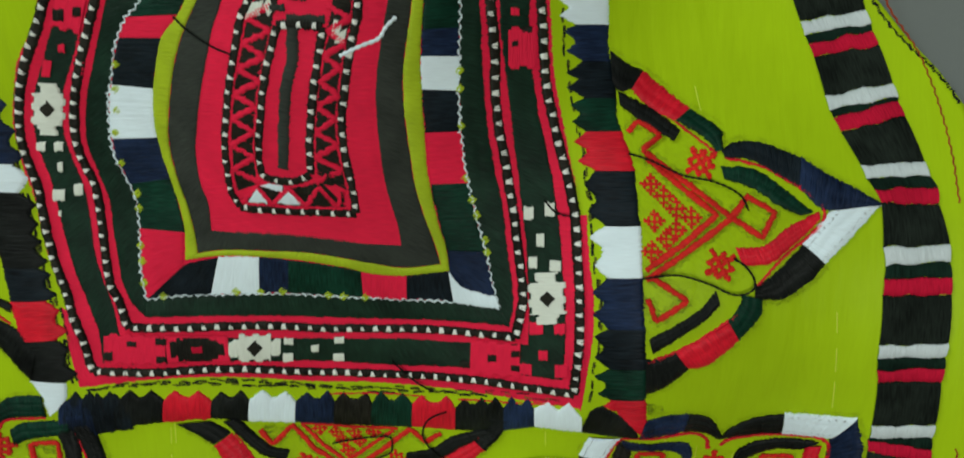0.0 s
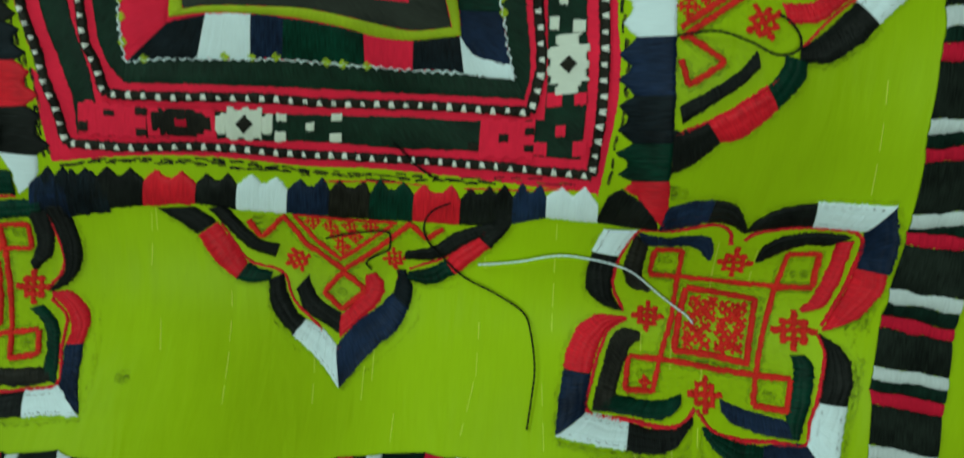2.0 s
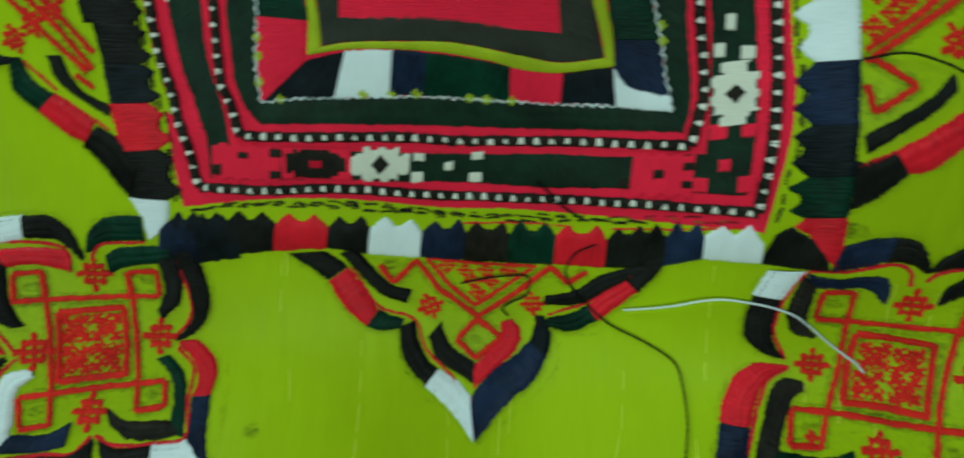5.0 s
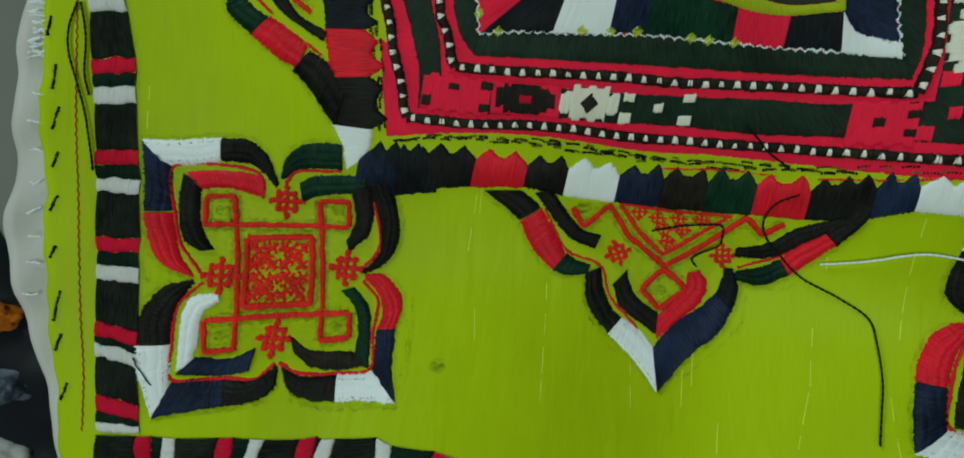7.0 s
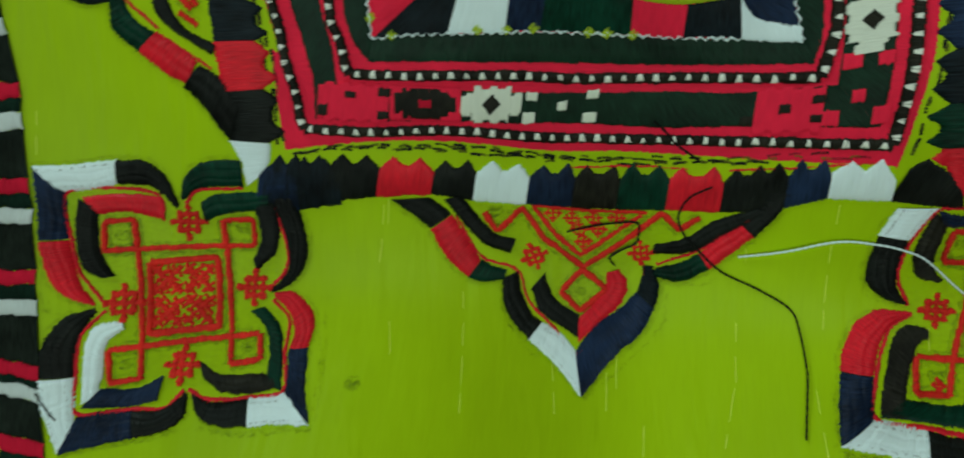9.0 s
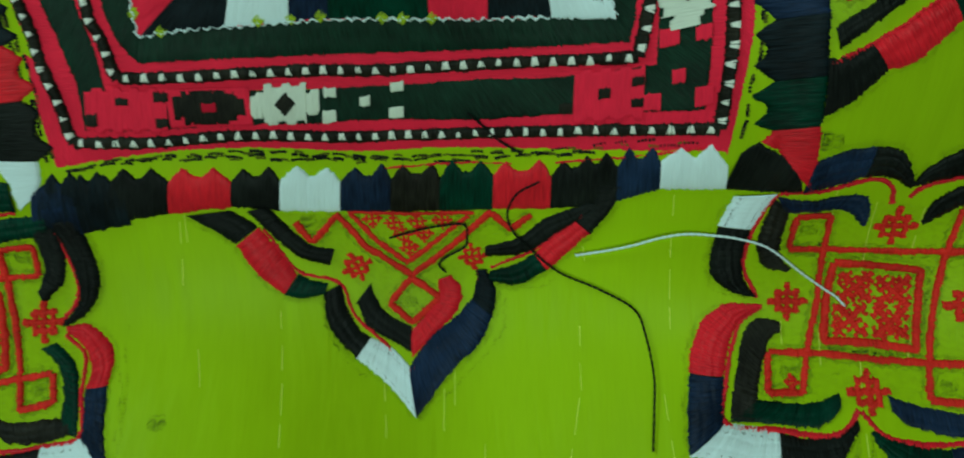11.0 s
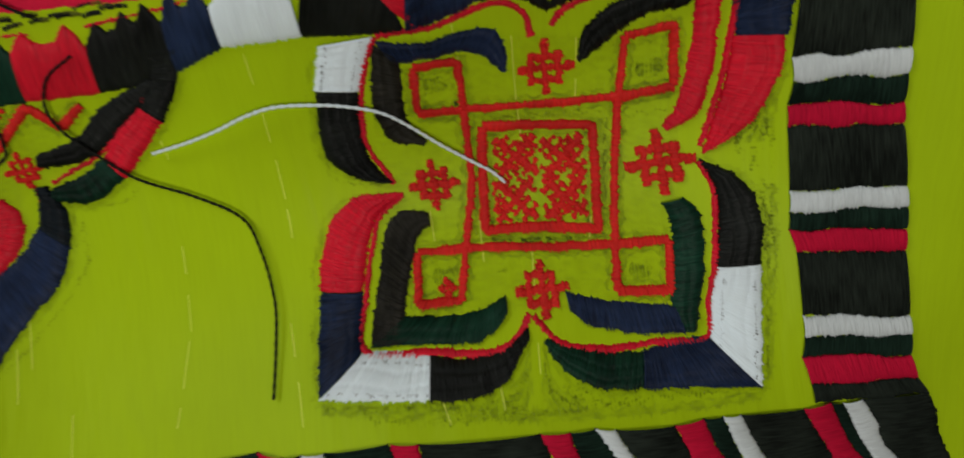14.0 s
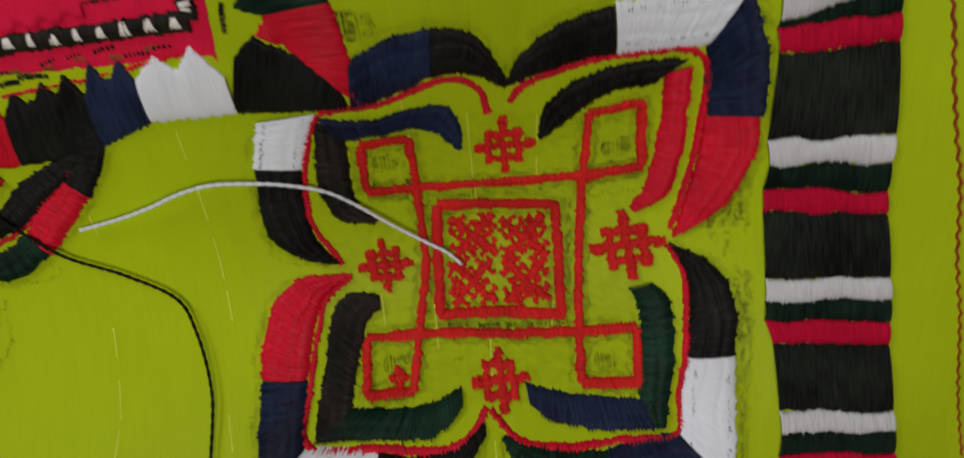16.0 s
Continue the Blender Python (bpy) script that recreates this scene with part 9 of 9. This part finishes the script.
loose_thread("black_thread", BLACK, "loose black thread across the pointed motif", [(41, 12.3), (47.9, 10.1), (56.8, 6.1), (65.6, 4.4), (72.6, 1), (75.2, -3.6)], 0.3, 0.8)
loose_thread("black_thread", BLACK, "loose dark thread looped on the pointed motif", [(45, -23.2), (54.5, -21.7), (63.3, -24), (70.5, -27.1), (75.4, -26.1), (76.4, -23), (73.8, -19), (70.6, -16.9)], 0.3, 0.8)
loose_thread("white_thread", WHITE, "short white thread end on the red panel", [(-39.4, 40.4), (-33.5, 43.1), (-29, 45.1), (-27, 48.1), (-24.4, 50.8)], 0.5, 0.8)
loose_thread("black_thread", BLACK, "dark thread crossing the dark panel band", [(-87.2, 51.5), (-82.8, 47.5), (-76.5, 43.5), (-69.2, 40.6)], 0.25, 0.8)
loose_thread("black_thread", BLACK, "long black thread end beside the striped band", [(-236.2, -34.9), (-238, -42.2), (-237.7, -49.6), (-234.9, -58.9), (-232, -68.1), (-230, -77.5), (-228.9, -84.9)], 0.35, 0.6)
loose_thread("black_thread", BLACK, "long black thread end beside the striped band", [(-235.2, -34.8), (-233.4, -43.7), (-233.1, -54.9), (-231.5, -62.4)], 0.35, 0.6)
loose_thread("pink_thread", RED, "loose pink-red thread looped over the striped band", [(-77, -173.4), (-73.4, -169.1), (-65.9, -167.4), (-57.2, -168.1), (-52.4, -170.7), (-51.1, -177)], 0.3, 0.8)
loose_thread("black_thread", BLACK, "short dark thread end on the white lobe", [(-213.4, -141.1), (-210.4, -145), (-206.7, -148.9)], 0.2, 1.0)
# woven gold threads, broken into short bright runs that stand for their glints
GOLD_GLINTS = [
    [(17.1, -81.5), (17.2, -87.3)], [(17.2, -92.3), (17.3, -99.5)], [(17.4, -103.2), (17.5, -111.7)], [(17.5, -114.0), (17.6, -119.9)],
    [(-90.2, -112.8), (-89.9, -117.8)], [(-89.7, -122.1), (-89.5, -128.4)], [(-89.3, -131.5), (-89.0, -138.9)], [(-88.9, -140.9), (-88.7, -145.9)],
    [(101.0, -32.7), (101.7, -39.2)], [(102.3, -44.2), (103.2, -52.1)], [(103.6, -55.8), (104.6, -65.1)], [(-113.8, -85.6), (-114.5, -91.8)],
    [(-114.9, -96.3), (-115.7, -103.9)], [(15.2, -136.2), (15.7, -142.0)], [(16.1, -146.1), (16.7, -153.2)], [(-6.7, -119.9), (-6.7, -125.6)],
    [(-6.8, -129.8), (-6.8, -136.8)], [(78.6, -86.2), (78.4, -90.8)], [(78.2, -94.2), (77.9, -99.8)], [(-61.9, -134.5), (-61.6, -138.9)],
    [(-61.3, -142.1), (-60.9, -147.5)], [(-215.8, -58.6), (-215.8, -62.9)], [(-215.9, -66.1), (-215.9, -71.4)], [(55.8, -79.8), (56.0, -83.9)],
    [(56.2, -86.9), (56.4, -92.0)], [(66.5, -84.3), (66.5, -97.1)], [(-45.2, -136.9), (-45.2, -147.1)], [(-42.3, -131.3), (-42.2, -141.2)],
    [(-112.1, -121.3), (-110.8, -130.5)], [(-7.3, -138.5), (-9.1, -147.1)], [(56.5, -120.1), (56.2, -128.7)], [(-33.7, -150.4), (-34, -158.3)],
    [(-112.3, -83.8), (-112.8, -91.7)], [(66.6, -99), (66.8, -106.8)], [(66.3, -126.7), (65.6, -134.3)], [(47, -88.8), (47.3, -96.4)],
    [(61.6, 32.1), (63.1, 24.8)], [(46.6, -117.8), (46.7, -123.9)], [(78.9, -122), (77.8, -127.2)], [(64.6, -143.3), (64.2, -148)],
    [(-5.5, -96.9), (-5.1, -101.1)], [(56.2, -149), (56.4, -152.6)], [(44.6, -150.3), (45.9, -153.9)], [(-9.8, -150.2), (-10.6, -153.7)],
]
lines("metallic_thread", GOLD, cloth, GOLD_GLINTS, .2, lift=.07, dome=.16, fray=.02, ridge=.04, label="thin gold metallic threads woven in the cloth, drawn only as bright glints")
smudge(cloth, (50.6, -67.6), 3.2)
smudge(cloth, (48.8, -66.8), 2.6)
smudge(cloth, (51.3, -91.8), 2.2)
smudge(cloth, (92, -93.6), 2.6)
smudge(cloth, (87, -132.8), 2.2)
smudge(cloth, (47.7, -130.4), 2.2)
smudge(cloth, (-193.2, -95.9), 2.2)
smudge(cloth, (-157.3, -93.8), 2.2)
smudge(cloth, (-189.5, -133.6), 2.2)
smudge(cloth, (-154.7, -129.4), 2.2)
smudge(cloth, (-54.3, -112.8), 2.2)
smudge(cloth, (-80.5, -87.6), 2.6)
smudge(cloth, (44.3, -30.1), 2.4)
smudge(cloth, (-120.9, -137.8), 2.4)
lines("pencil_mark", PENCIL, cloth, [[(21.6, -150.4), (30.1, -151), (42.1, -150.7), (53.8, -152.2), (61.3, -150.4)],
    [(64.9, -150.8), (72.6, -153.9), (83.5, -154.3), (95.7, -155.5), (108.4, -157.3)],
    [(30, -152.4), (48.9, -153.6), (65.4, -153.8)],
    [(62.3, -146.9), (59, -150.2), (54, -151.5)],
    [(65.3, -146.3), (66.1, -151.1), (70.4, -152.9)],
    [(108.1, -99.8), (109.3, -105.9), (106.6, -110)],
    [(110, -96.5), (111.3, -104.8), (109.2, -109)],
    [(109, -118.1), (112, -123.1), (111.6, -135.2)],
    [(26.8, -104.9), (29, -109.1), (37.5, -111.2)],
    [(87.7, -102.9), (95.3, -102.1)],
    [(57.7, -99.8), (73.5, -100.6), (83.8, -101.2)],
    [(58.4, -125.2), (70.9, -125.7), (81.3, -126)],
    [(83.8, -102.5), (81, -124.6)],
    [(111.7, -138.8), (108.8, -155.9)],
    [(68.1, -149.9), (71.7, -152.6), (78.6, -154.1)],
    [(61.5, -129.6), (58.7, -131)]], .5, lift=.03, dome=.06, wobble=.4, label="grey pencil guide lines drawn on the cloth")
lines("pencil_mark", PENCIL, cloth, [[(-215.6, -116.8), (-210.3, -119), (-206.1, -118.2)],
    [(-198, -156.5), (-179.9, -154.1), (-167.1, -150.6), (-153, -151.6), (-130.5, -148.9)],
    [(-133.5, -124.4), (-130.4, -134.6), (-130, -147.3)],
    [(-78.6, -115.9), (-73.9, -126.3), (-66.7, -132.5)],
    [(-51.7, -144.2), (-40.1, -134.8), (-28.8, -122.4), (-27.5, -112.4)],
    [(-28.6, -108.5), (-16.3, -109), (-11.6, -104.3)],
    [(70.1, 18.5), (69.2, 16.1), (71.8, 15.4)],
    [(76.8, -29.8), (83.4, -30.2), (91.7, -25.8)]], .5, lift=.03, dome=.06, wobble=.4, label="grey pencil guide lines drawn on the cloth")


def hatching(parent, lo, hi, count, lean, long, mat, seed):
    """Loose upright pencil strokes rubbed over a small field of the cloth."""
    rng = random.Random(seed)
    strokes = []
    for _ in range(count):
        x, y = rng.uniform(lo[0], hi[0]), rng.uniform(lo[1], hi[1])
        d = long * rng.uniform(0.5, 1.3)
        strokes.append([(x, y), (x + lean * d * 0.5 + rng.uniform(-0.3, 0.3), y - d * 0.5), (x + lean * d, y - d)])
    lines("pencil_mark", mat, parent, strokes, 0.4, lift=0.03, dome=0.05, wobble=0.2, label="loose grey pencil stroke on the cloth")


hatching(cloth, (106.5, -99), (113.5, -108), 20, 0.12, 5.0, PENCIL, 1)
hatching(cloth, (110.2, -110), (113.5, -128), 12, -0.05, 6.0, PENCIL, 2)
hatching(cloth, (66, -149), (84, -152.5), 12, 0.3, 2.4, PENCIL, 3)
hatching(cloth, (44, -151), (61, -152.5), 10, -0.3, 2.0, PENCIL, 4)
hatching(cloth, (27.2, -91), (27.8, -104), 5, 0.05, 5.0, PENCIL, 5)
hatching(cloth, (65.5, -124.5), (71, -125.5), 7, 0.0, 1.6, PENCIL, 6)
hatching(cloth, (19.6, -132), (20.3, -145), 6, 0.0, 4.0, PENCIL, 7)
hatching(cloth, (-132, -110), (-130, -145), 9, 0.1, 4.0, PENCIL, 8)
hatching(cloth, (-218, -112), (-210, -118), 8, 0.2, 3.0, PENCIL, 9)
hatching(cloth, (-82, -104), (-76, -112), 9, 0.4, 2.6, PENCIL, 10)
hatching(cloth, (-33, -104), (-28, -110), 8, -0.3, 2.6, PENCIL, 11)
for row, x0, x1 in ((-99.2, 60, 82), (-126.3, 58, 80), (-128.6, 74, 90)):
    dots = [[(x, row + 0.3 * math.sin(x)), (x + 0.9, row + 0.3 * math.sin(x + 2))] for x in np.arange(x0, x1, 1.9)]
    lines("pencil_mark", PENCIL, cloth, dots, 0.35, lift=0.03, dome=0.05, label="dotted grey pencil guide on the cloth")
for motif in (low, rgt, lft, crn, crl):
    for near, far in HALO[motif.name]:
        satin("pencil_mark", HALO_PENCIL, motif, near, far, "smudged grey pencil outline around the lobes", lift=.04, dome=.03, skirt=.02, ridge=0.02, fray=.9)
